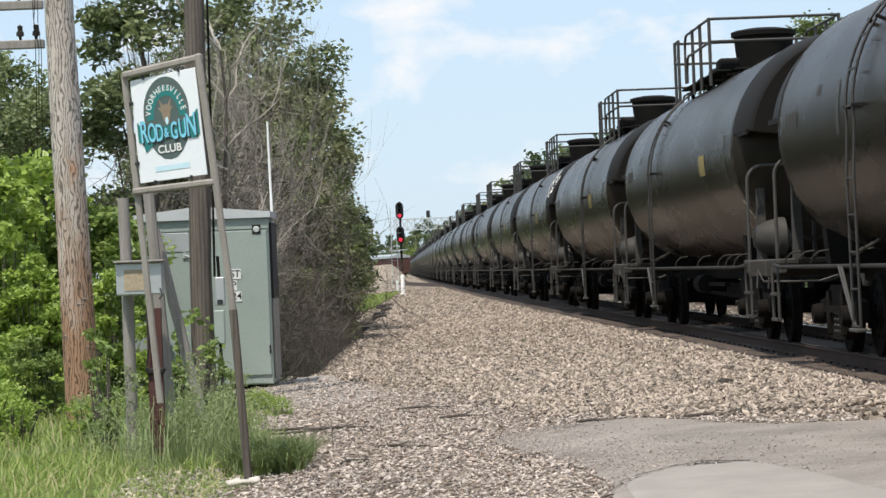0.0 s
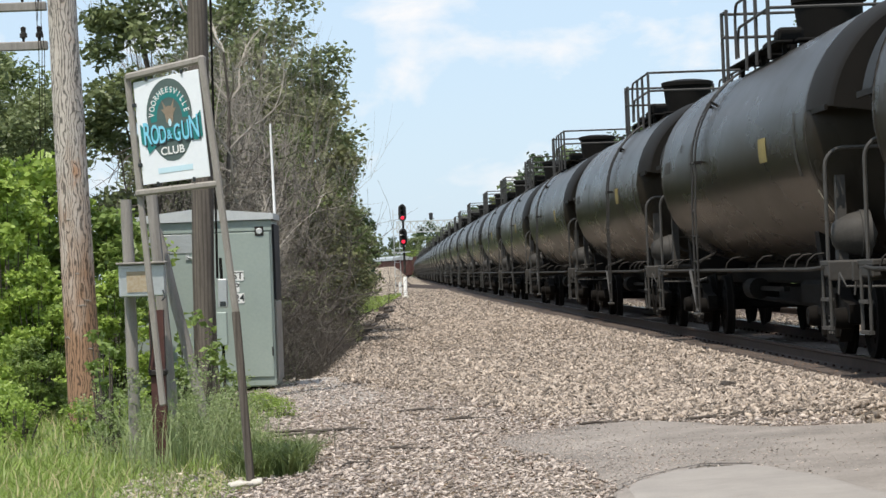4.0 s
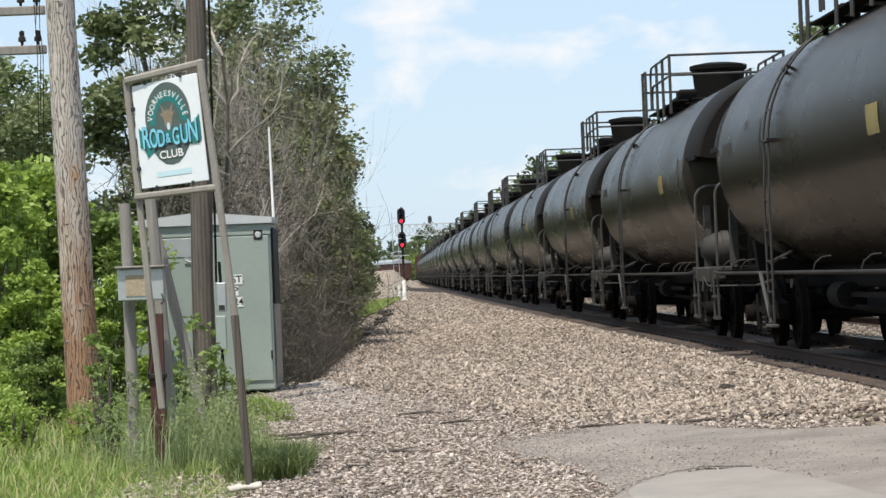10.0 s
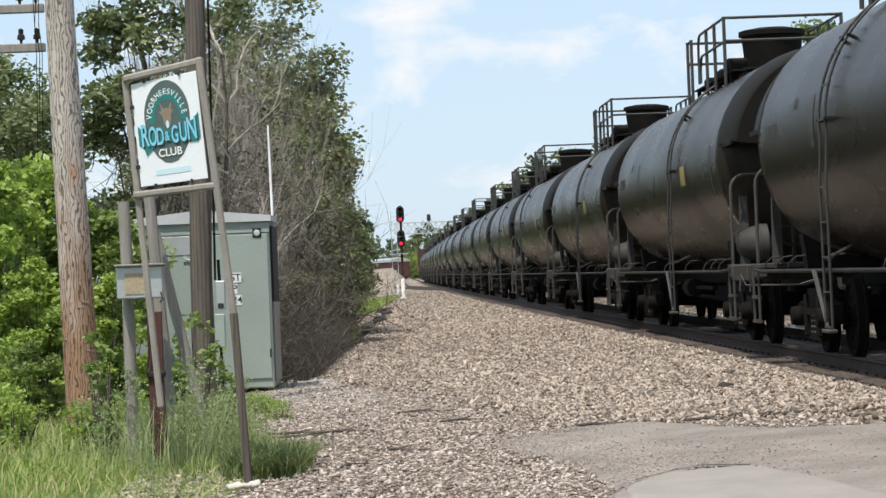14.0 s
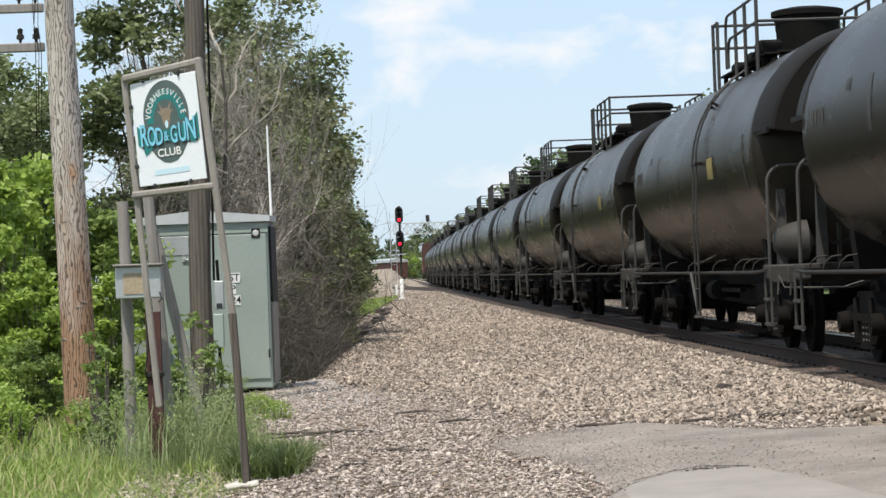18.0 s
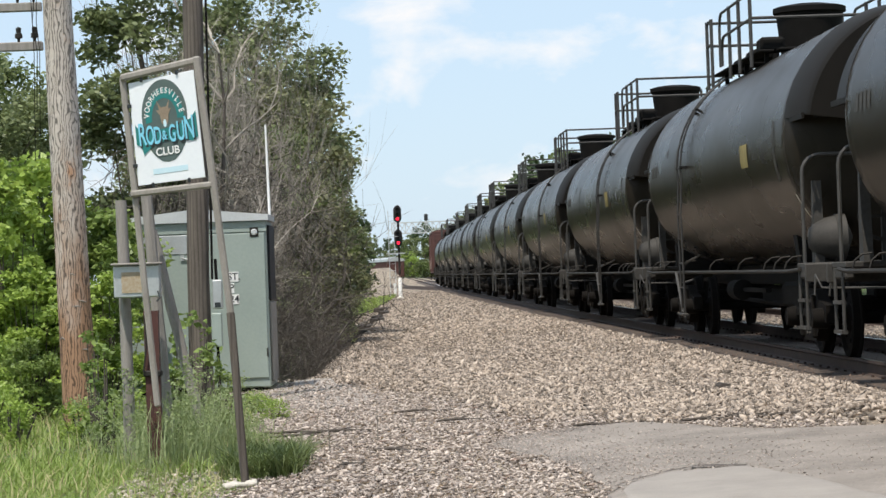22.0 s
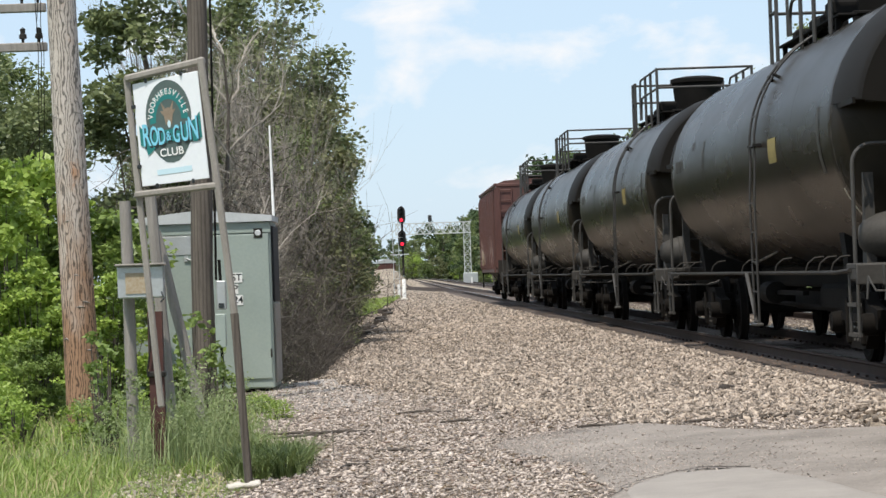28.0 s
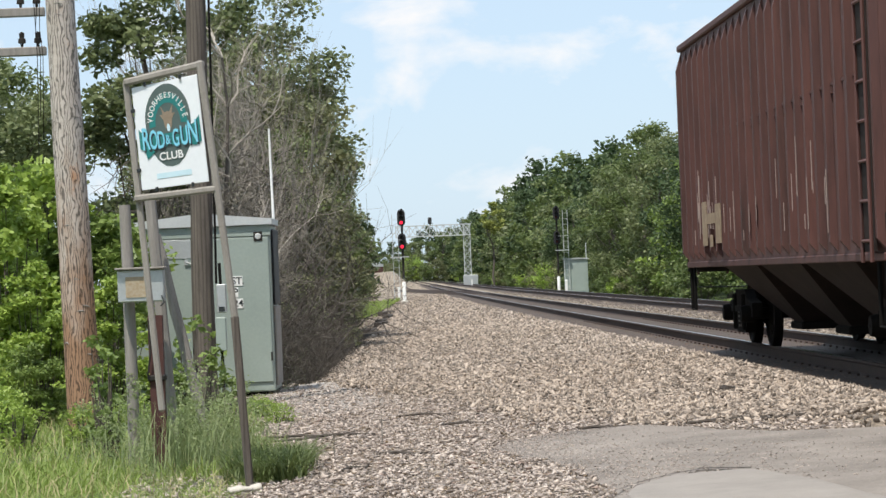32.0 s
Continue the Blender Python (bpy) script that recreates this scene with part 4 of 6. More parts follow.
def crown_points(n, centre, radii, rng, clumps, clump_size, hollow=0.55):
    """Points of a lumpy crown: leaves gather in clumps near an uneven outline."""
    c = rng.normal(size=(clumps, 3))
    c /= np.linalg.norm(c, axis=1)[:, None]
    c *= (hollow + (1 - hollow) * rng.uniform(size=(clumps, 1)) ** 0.6) * rng.uniform(0.82, 1.12, size=(clumps, 1))
    c = c * np.array(radii) + np.array(centre)
    pick = rng.integers(0, clumps, n)
    out = rng.normal(size=(n, 3))
    out /= np.linalg.norm(out, axis=1)[:, None]
    out[:, 2] *= 0.62
    return c[pick] + out * clump_size * rng.uniform(size=(n, 1)) ** 0.45 * rng.uniform(0.6, 1.2, size=(clumps, 1))[pick], c


def branches(sh, start, way, length, r, depth, rng, spread=0.6, up=0.12, kids=3, sides=4, droop=0.0, steps=4):
    """A limb that forks: a crooked tapering bar and its children."""
    pts, p, d = [Vector(start)], Vector(start), Vector(way).normalized()
    for _ in range(steps):
        d = (d + Vector(rng.normal(size=3)) * 0.16 + Vector((0, 0, up - droop))).normalized()
        p = p + d * length / steps
        pts.append(p.copy())
    sh.tube(pts, list(np.linspace(r, r * 0.45, len(pts))), sides if r > 0.012 else 3, caps=False)
    if depth:
        for k in range(kids):
            i = int(rng.integers(1, len(pts)))
            side = Vector(rng.normal(size=3))
            side = (side - d * side.dot(d)).normalized()
            branches(sh, pts[i], d * (1 - spread * 0.5) + side * spread + Vector((0, 0, up)), length * rng.uniform(0.5, 0.78), r * 0.5, depth - 1, rng, spread, up, kids, sides, droop, max(steps - 1, 2))


def tree(name, label, seed, height, width, trunk_r, leaves, leaf_size, material, crown_low=0.28, clumps=70, group="trees beside the line", category="tree", bare=None, swell=0.16):
    """A tapered trunk with limbs, and a crown of many small leaves in uneven clumps."""
    rng = np.random.default_rng(seed)
    ob = thing(name, label, category, group)
    sh = Shape()
    lean = Vector((rng.uniform(-0.05, 0.05), rng.uniform(-0.05, 0.05), 1))
    pts = [lean * height * k / 6 + Vector((rng.normal() * 0.02 * height * (k > 0), rng.normal() * 0.02 * height * (k > 0), 0)) for k in range(6)]
    sh.tube(pts, list(np.linspace(trunk_r, trunk_r * 0.3, 6)), 8)
    centre = (0, 0, height * (1 + crown_low) / 2)
    radii = (width / 2, width / 2, height * (1 - crown_low) / 2)
    p, c = crown_points(leaves, centre, radii, rng, clumps, width * swell)
    for k in range(0, clumps, 2):
        a = pts[int(np.clip(c[k][2] / height * 6 - 1.5, 1, 5))]
        q = Vector(c[k])
        mid = (a + q) / 2 + Vector((0, 0, -0.04 * height))
        sh.tube([a, mid, q], [trunk_r * 0.28, trunk_r * 0.18, trunk_r * 0.05], 4, caps=False)
    part("trunk", sh, bare or M_BARK, ob, smooth=True)
    v, q = leaf_quads(p, 0.02 * width, leaf_size, rng)
    part("crown", cloud_mesh("crown", v, q, material), None, ob)
    return ob


def bush(name, label, seed, size, leaves, leaf_size, material, clumps=26, category="bush", group="", stems=True):
    rng = np.random.default_rng(seed)
    ob = thing(name, label, category, group)
    w, d, h = size
    p, c = crown_points(leaves, (0, 0, h * 0.5), (w / 2, d / 2, h / 2), rng, clumps, min(w, d, h) * 0.2, 0.3)
    p[:, 2] = np.maximum(p[:, 2], 0.03)
    v, q = leaf_quads(p, 0.03, leaf_size, rng)
    if stems:
        sh = Shape()
        for k in c:
            sh.tube([(k[0] * 0.25, k[1] * 0.25, -0.05), (k[0] * 0.7, k[1] * 0.7, k[2] * 0.55), tuple(k)], [0.022, 0.014, 0.004], 4, caps=False)
        tagged(part("branchwork", sh, M_BARK, ob), kind="stuff")
    part("foliage", cloud_mesh("foliage", v, q, material), None, ob)
    return ob


def dead_bush(name, label, seed, height, width, stems, depth, material, group="", kids=3, tangle=0, twig=None, spread=0.7, up=0.05):
    """A leafless thicket: forking stems, each a part, and a tangle of fine crooked twigs."""
    rng = np.random.default_rng(seed)
    ob = thing(name, label, "bush", group)
    for k in range(stems):
        sh = Shape()
        a = rng.uniform(0, math.tau)
        r = width * 0.2 * rng.uniform()
        way = (math.cos(a) * width / height * 0.5, math.sin(a) * width / height * 0.5, 1)
        branches(sh, (r * math.cos(a), r * math.sin(a), -0.1), way, height * rng.uniform(0.38, 0.58), 0.018 + 0.003 * height, depth, rng, spread, up, kids, 4)
        part("stem", sh, material, ob)
    if tangle:
        sh = Shape()
        for _ in range(tangle):
            p = Vector((np.clip(rng.normal(), -1.5, 1.5) * width * 0.27, np.clip(rng.normal(), -1.5, 1.5) * width * 0.27, height * rng.uniform(0.02, 0.95) ** 1.1))
            d = Vector(rng.normal(size=3)).normalized()
            bend = Vector(rng.normal(size=3)) * 0.45
            pts = [p]
            for _ in range(4):
                d = (d + bend * 0.6 + Vector(rng.normal(size=3)) * 0.3 + Vector((0, 0, 0.05))).normalized()
                p = p + d * rng.uniform(0.10, 0.24)
                pts.append(p)
            if pts[-1].z > 0:
                sh.tube(pts, [0.009, 0.008, 0.0065, 0.005, 0.003], 3, caps=False)
        tagged(part("brushwood", sh, twig or material, ob), kind="stuff")
    return ob


def place(ob, x, y, turn=0.0, scale=1.0, sink=0.05):
    ob.scale = (scale,) * 3
    ob.matrix_basis = pose(x, y, float(ground_z(x, y)) - sink, 0, 0, turn) @ Matrix.Diagonal((scale, scale, scale, 1))
    return ob


def again(ob, x, y, turn=0.0, scale=1.0, sink=0.05):
    c = copy_thing(ob, pose(0, 0, 0))
    return place(c, x, y, turn, scale, sink)


# woods beyond the far track, and down the line
rnd = random.Random(11)
far_woods = [tree("tree", "broad green tree far down the line", 200 + k, h, w, 0.24, 2400, 0.60, mat, low, 34)
             for k, (h, w, mat, low) in enumerate(((14, 9, M_LEAF, 0.06), (13, 8, M_LEAFDARK, 0.05), (15, 8.5, M_LEAFFAR, 0.10)))]
woods = [tree("tree", "broad green tree at the wood's edge", 20 + k, h, w, 0.24, 12000, 0.27, mat, low, 38)
         for k, (h, w, mat, low) in enumerate(((14, 9, M_LEAF, 0.06), (13, 8, M_LEAFDARK, 0.05), (15, 8.5, M_LEAF, 0.10), (12, 9, M_LEAFFAR, 0.04)))]
placed, far_placed = [False] * 4, [False] * 3
for k in range(126):
    row = k % 3
    y = 150 + 4.0 * k * (1 + k / 220) + rnd.uniform(-3, 3)
    x = line_x(y) + SECOND + 9.2 + 4.6 * row + rnd.uniform(-1.0, 1.5)
    i = rnd.randrange(4)
    s = rnd.uniform(0.85, 1.08) * (0.68, 0.84, 0.95)[row] * float(np.interp(y, (140, 200, 240, 300, 370, 400, 450, 700), (1.16, 1.16, 1.10, 1.22, 1.30, 1.42, 1.42, 1.4)))
    if y > 270:
        i = i % 3
        (again if far_placed[i] else place)(far_woods[i], x, y, rnd.uniform(0, 360), s, 0.3)
        far_placed[i] = True
    elif placed[i]:
        again(woods[i], x, y, rnd.uniform(0, 360), s, 0.3)
    else:
        place(woods[i], x, y, rnd.uniform(0, 360), s, 0.3)
        placed[i] = True

for x, y, s, a in ((19.6, 129, 0.90, 10), (24.5, 128, 0.9, 130), (25, 140, 1.0, 250)):
    again(woods[2], x, y, a, s, 0.3)

# the row on the near side of the line, going away
left_trees = [tree("tree", "leafy tree behind the ditch", 40 + k, h, w, 0.12, 24000, 0.135, mat, low, 72)
              for k, (h, w, mat, low) in enumerate(((10, 4.4, M_LEAFDARK, 0.15), (10, 4.0, M_LEAF, 0.10), (8, 4.4, M_DRYLEAF, 0.08)))]
spots = ((-6.0, 68, 0, 0.92), (-10.9, 62, 1, 0.95), (-9.9, 57, 1, 0.8), (-3.55, 72, 1, 0.76), (-4.3, 79, 2, 0.85), (-4.2, 59, 2, 0.98), (-4.55, 66, 0, 1.05), (-3.5, 61, 2, 0.70), (-4.1, 57, 1, 0.76), (-4.0, 90, 0, 0.66), (-4.5, 101, 2, 0.72), (-4.4, 114, 1, 0.56),
         (-5.0, 128, 0, 0.58), (-5.2, 145, 2, 0.66), (-6.0, 165, 1, 0.6), (-7.2, 190, 0, 0.65), (-9.0, 215, 1, 0.7), (-10.5, 245, 0, 0.7), (-13, 290, 1, 0.8),
         (-15.5, 340, 0, 0.85), (-17.5, 390, 1, 0.9), (-21, 450, 0, 1.0), (-24, 520, 1, 1.1), (-28, 600, 0, 1.2), (-31, 680, 1, 1.2), (-6.6, 92, 1, 0.7), (-7.2, 120, 0, 0.8))
for k, (x, y, i, s) in enumerate(spots):
    if y < 110:
        (place if k < 2 or k == 4 else again)(left_trees[i], x, y, 47 * k, s, 0.3)
    else:
        again(far_woods[i % 3], x, y, 47 * k, s * 0.62, 0.3)
# the wood that closes the view
for k in range(26):
    again(far_woods[k % 3], -62 + 4.1 * k, 790 + 14 * (k % 3), 31 * k, float(np.interp(k, (0, 10, 15, 25), (0.6, 0.64, 1.15, 1.25))) + 0.06 * (k % 3), 0.3)
for k in range(22):
    again(far_woods[(k + 1) % 3], -58 + 4.6 * k, 845 + 9 * (k % 2), 57 * k, float(np.interp(k, (0, 8, 13, 21), (0.66, 0.7, 1.2, 1.3))), 0.5)

# ---- poles, sign and cabinet beside the crossing ----


def text_on(words, size, m, material, parent, name="lettering", label="", lift=0.0, bold=0.014):
    """Words in the built-in font, made into a flat mesh; m: pose of the middle of the line."""
    cu = bpy.data.curves.new(name, "FONT")
    cu.body, cu.size, cu.align_x, cu.align_y = words, size, "CENTER", "CENTER"
    cu.offset = size * bold
    tmp = bpy.data.objects.new(name, cu)
    scene.collection.objects.link(tmp)
    me = bpy.data.meshes.new_from_object(tmp.evaluated_get(bpy.context.evaluated_depsgraph_get()))
    bpy.data.objects.remove(tmp)
    me.materials.clear()
    me.materials.append(material)
    ob = new(name, me)
    ob.parent, ob.matrix_basis = parent, m @ pose(0, 0, lift)
    return tagged(ob, label)


def wood_post(lo, hi, r0, r1, sides, rng):
    lo, hi = Vector(lo), Vector(hi)
    pts = [lo.lerp(hi, k / 9) + Vector((rng.uniform(-1, 1), rng.uniform(-1, 1), 0)) * r0 * 0.08 for k in range(10)]
    return Shape().tube(pts, [r0 + (r1 - r0) * k / 9 + rng.uniform(-1, 1) * r0 * 0.03 for k in range(10)], sides)


rnd = random.Random(3)
pole = thing("utility_pole", "weathered brown timber utility pole with carved grain", "utility pole")
shaft = Shape()
ring = 26
zs = np.concatenate([np.linspace(-0.8, 5.0, 150), np.linspace(5.2, 9.0, 8)])
for z in zs:
    r = 0.194 - 0.0072 * (z + 0.5)
    cx = -4.018 - 0.022 * z
    for k in range(ring):
        a = math.tau * k / ring
        flute = 0.006 * noise.noise((math.cos(a) * 3.0, math.sin(a) * 3.0, z * 0.9)) + 0.0035 * noise.noise((math.cos(a) * 9, math.sin(a) * 9, z * 2.3 + 7))
        shaft.v.append((cx + (r + flute) * math.cos(a), 29.5 + (r + flute) * math.sin(a), float(z)))
shaft.f = [(i * ring + k, i * ring + (k + 1) % ring, (i + 1) * ring + (k + 1) % ring, (i + 1) * ring + k) for i in range(len(zs) - 1) for k in range(ring)]
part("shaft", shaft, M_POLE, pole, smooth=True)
for _ in range(12):
    z, a = rnd.uniform(0.3, 4.3), rnd.uniform(3.9, 5.6)
    r = 0.194 - 0.0072 * (z + 0.5)
    c = Vector((-4.018 - 0.022 * z + r * math.cos(a), 29.5 + r * math.sin(a), z))
    side = Vector((-math.sin(a), math.cos(a), 0))
    w = rnd.uniform(0.02, 0.05)
    part("splinter", Shape().tube([c - side * w + Vector((0, 0, rnd.uniform(-0.02, 0.02))), c + Vector((0, 0, 0.008)), c + side * w + Vector((0, 0, rnd.uniform(-0.03, 0.01)))],
                                  [0.003, 0.008, 0.002], 5), M_GREYWOOD, pole, "pale raised splinter", smooth=True)

arms = thing("crossarm_pole", "old pole with two timber crossarms and hanging wires", "utility pole")
part("shaft", Shape().tube([(-6.6, 33.5, -0.7), (-6.7, 33.5, 8.5)], [0.15, 0.11], 12), M_POLEDARK, arms, smooth=True)
for z in (4.62, 4.13):
    part("crossarm", Shape().box((-5.85, 33.4, z), (2.0, 0.10, 0.11), chamfer=0.012), M_GREYWOOD, arms, "grey weathered crossarm")
    for x in (-4.95, -5.15, -5.7):
        part("insulator", Shape().lathe([(0.05, 0.015), (0.10, 0.02), (0.11, 0.05), (0.16, 0.045), (0.17, 0.03), (0.23, 0.035), (0.25, 0.0)], (x, 33.4, z), "z", 10), M_GREY, arms, smooth=True)
for k, x in enumerate((-4.93, -4.90, -4.97)):
    drop = Shape().tube([(x, 33.3, 4.75), (x - 0.03 + 0.02 * k, 33.3, 4.4), (x + 0.02, 33.3, 4.05), (x - 0.01, 33.3, 3.3 - 0.3 * k)], 0.005, 5)
    part("hanging_wire", drop, M_BLACK, arms)

dark = thing("utility_pole", "dark grey timber pole beside the signal cabinet", "utility pole")
part("shaft", wood_post((-3.05, 33.5, -0.7), (-2.93, 33.5, 8.0), 0.142, 0.118, 18, rnd), M_POLEDARK, dark, smooth=True)
part("riser_cable", Shape().tube([(-2.85, 33.42, 1.15), (-2.83, 33.42, 2.5), (-2.80, 33.42, 5.5)], 0.016, 6), M_BLACK, dark, "black cable up the pole")
meter = part("meter_box", Shape().box((-2.78, 33.32, 0.96), (0.12, 0.10, 0.36), chamfer=0.012), M_ALU, dark, "pale grey meter box")
part("seal", Shape().box((-2.78, 33.262, 0.83), (0.07, 0.008, 0.06)), M_INK, meter)
part("switch_box", Shape().box((-2.80, 33.32, 0.52), (0.13, 0.11, 0.42), chamfer=0.012), M_CABINET, dark, "grey-green switch box")
part("conduit", Shape().tube([(-2.79, 33.34, 1.14), (-2.80, 33.36, 1.4)], 0.02, 7).tube([(-2.80, 33.34, 0.32), (-2.80, 33.36, -0.35)], 0.02, 7), M_BLACK, dark)

cab = thing("signal_cabinet", "grey-green steel signal cabinet with a low gabled roof", "cabinet", at=(-3.355, 37.65, -0.34))
part("body", Shape().box((0, 0, 1.13), (1.93, 1.3, 2.30), chamfer=0.018), M_CABINET, cab)
roof = part("roof", Shape().prism([(-1.0, 2.28), (1.0, 2.28), (1.0, 2.36), (0, 2.46), (-1.0, 2.36)], "xz", -0.72, 0.72), M_STEELWHITE, cab, "pale weathered roof")
part("eaves_board", Shape().box((0, -0.66, 2.20), (1.94, 0.03, 0.14)), M_CABINET, cab)
for x, w in ((-0.475, 0.93), (0.475, 0.93)):
    door = part("door", Shape().box((x, -0.66, 1.11), (w, 0.025, 2.0), chamfer=0.008), M_CABINET, cab)
    part("hinge", Shape().tube([(x + math.copysign(w / 2 - 0.01, x), -0.675, 0.4), (x + math.copysign(w / 2 - 0.01, x), -0.675, 0.52)], 0.012, 6), M_GREY, door)
part("handle", Shape().tube([(-0.20, -0.69, 1.80), (-0.10, -0.70, 1.76), (-0.06, -0.69, 1.77)], 0.012, 6).box((-0.2, -0.68, 1.80), (0.05, 0.03, 0.08)), M_ALU, cab, "bright lever handle")
part("vent_panel", Shape().box((-0.52, -0.676, 1.98), (0.78, 0.012, 0.26), chamfer=0.004), M_ALU, cab, "pale louvre panel")
part("lock", Shape().lathe([(-0.695, 0.0), (-0.695, 0.035), (-0.68, 0.045), (-0.675, 0.05)], (0.80, 0, 2.12), "y", 12), M_STEELWHITE, cab, "bright round lock", smooth=True)
lockplate = Shape().box((0.80, -0.676, 2.12), (0.12, 0.008, 0.13))
part("lock_plate", lockplate, M_GREY, cab)
for words, x, z, w in (("ST.", 0.50, 1.515, 0.13), ("P", 0.465, 1.36, 0.075), ("24", 0.50, 1.205, 0.13)):
    tag = part("label", Shape().box((x, -0.677, z), (w, 0.008, 0.135)), M_WHITEPAINT, cab, "white stencil plate")
    text_on(words, 0.135, pose(x, -0.683, z, 90, 0, 0), M_INK, tag)
for y in (-0.5, 0.5):
    part("skid", Shape().box((0, y, -0.07), (1.7, 0.12, 0.1)), M_BLACK, cab)
side = Shape().box((0.985, 0.0, 0.6), (0.03, 1.1, 1.1), chamfer=0.01)
part("side_panel", side, M_FRAME, cab, "faded tan side panel")
part("side_panel", Shape().box((0.985, 0.0, 1.69), (0.03, 1.1, 1.05), chamfer=0.01), M_SIGNALBLACK, cab, "dark upper side panel")

aerial = thing("whip_antenna", "thin white antenna rod on a bracket behind the cabinet", "antenna")
part("rod", Shape().tube([(-2.42, 38.45, 1.75), (-2.44, 38.45, 3.34)], [0.022, 0.014], 8), M_WHITEPAINT, aerial, smooth=True)
part("bracket", Shape().tube([(-2.52, 38.45, 2.12), (-2.42, 38.45, 1.9)], 0.012, 5).tube([(-2.36, 38.45, 2.06), (-2.42, 38.45, 1.86)], 0.02, 5).tube([(-2.42, 38.45, 2.0), (-2.42, 38.45, -0.4)], 0.028, 7), M_GREYWOOD, aerial)

# the club's sign: an upright frame that leans, on two posts
board = thing("club_sign", "white club sign in a leaning grey wooden frame on posts", "sign")
TL, TR, BR, BL = (Vector(p) for p in ((-2.29, 20.1, 2.63), (-1.78, 19.9, 2.70), (-1.72, 19.9, 1.90), (-2.24, 20.1, 1.86)))
EZ = (TR - TL).cross(TL - BL).normalized()        # out of the panel, to the crossing
PW, PH = 0.52, 0.79                                # the panel


def onto(a, b, c):
    """A point of the racked panel, from its middle: across, up and out."""
    u, v = a / PW + 0.5, b / PH + 0.5
    return BL.lerp(BR, u).lerp(TL.lerp(TR, u), v) + EZ * c


def bar(a, b, r, parent, name, material=M_FRAME, label=""):
    sh = Shape()
    d = Vector(b) - Vector(a)
    turn = d.to_track_quat("Y", "Z").to_matrix().to_4x4()
    sh.box((Vector(a) + Vector(b)) / 2, (r * 2, d.length, r * 2), turn, chamfer=r * 0.5)
    return part(name, sh, material, parent, label)


sh = Shape().box((0, 0, 0), (PW, PH, 0.012), chamfer=0.003)
sh.v = [tuple(onto(*p)) for p in sh.v]
panel = part("panel", sh, M_WHITE, board, "white enamelled panel")
bar((-2.345, 20.1, 2.672), (-1.725, 19.9, 2.775), 0.027, board, "top_rail")
bar((-2.30, 20.1, 1.80), (-1.66, 19.9, 1.845), 0.025, board, "bottom_rail")
bar((-1.757, 19.9, 2.80), (-1.57, 19.92, 0.88), 0.027, board, "post", M_FRAME, "grey leaning post")
bar((-1.572, 19.92, 0.90), (-1.495, 19.94, -0.65), 0.029, board, "post_foot", M_POLEDARK, "dark brown weathered foot")
bar((-2.335, 20.12, 2.68), (-2.16, 20.14, 0.20), 0.025, board, "post", M_FRAME)
for x, y, w, h in ((-0.15, PH / 2 + 0.006, 0.018, 0.034), (0.13, PH / 2 + 0.006, 0.018, 0.034), (-PW / 2 - 0.004, 0.22, 0.03, 0.03), (-PW / 2 - 0.004, -0.24, 0.03, 0.03),
                   (-0.14, -PH / 2 - 0.006, 0.018, 0.034), (0.14, -PH / 2 - 0.006, 0.018, 0.034)):
    sh = Shape().box((x, y, 0.012), (w, h, 0.02), chamfer=0.004)
    sh.v = [tuple(onto(*p)) for p in sh.v]
    part("clip", sh, M_INK, panel, "dark metal clip")


def flat(outline, z, material, name, label=""):
    n = len(outline)
    return part(name, Shape().add([onto(a, b, z) for a, b in outline], [tuple(range(n))]), material, panel, label)


def letter(ch, size, x, y, z, material, turn=0.0, wide=1.0, bold=0.014, name="letter"):
    ob = text_on(ch, size, Matrix(), material, panel, name, bold=bold)
    ca, sa = math.cos(turn), math.sin(turn)
    for v in ob.data.vertices:
        a, b = v.co.x * wide, v.co.y
        v.co = onto(x + a * ca - b * sa, y + a * sa + b * ca, z)
    ob.data.update()
    return ob


arch = [(0.178 * math.cos(a), 0.105 + 0.27 * math.sin(a)) for a in np.linspace(-0.35, math.pi + 0.35, 30)]
arch += [(-0.150, -0.11), (-0.10, -0.19), (-0.05, -0.235), (0.0, -0.245), (0.05, -0.235), (0.10, -0.19), (0.150, -0.11)]
flat(arch, 0.008, M_DARKPRINT, "emblem", "dark green arched emblem")
ring = [(r * 0.150 * math.cos(a), 0.085 + r * 0.225 * math.sin(a)) for r, span in ((1.0, 1), (0.66, -1)) for a in (np.linspace(-0.1, math.pi + 0.1, 26)[::span])]
flat(ring, 0.0095, M_TEAL, "emblem_ring", "teal ring")
stag = [(0.0, 0.02), (0.026, 0.05), (0.034, 0.11), (0.06, 0.15), (0.036, 0.15), (0.05, 0.22), (0.02, 0.165), (0.0, 0.17), (-0.02, 0.165), (-0.05, 0.22),
        (-0.036, 0.15), (-0.06, 0.15), (-0.034, 0.11), (-0.026, 0.05)]
flat(stag, 0.0105, M_BROWNPRINT, "emblem_figure", "tan shape in the emblem")
flat([(0.013 * math.cos(a), 0.045 + 0.03 * math.sin(a)) for a in np.linspace(0, math.tau, 13)[:-1]], 0.0115, M_PALE, "emblem_spot", "pale spot")
for k, ch in enumerate("VOORHEESVILLE"):
    a = math.radians(170 - 160 * k / 12)
    letter(ch, 0.060, 0.138 * math.cos(a), 0.085 + 0.205 * math.sin(a), 0.0115, M_WHITEPAINT, a - math.pi / 2, 0.85)
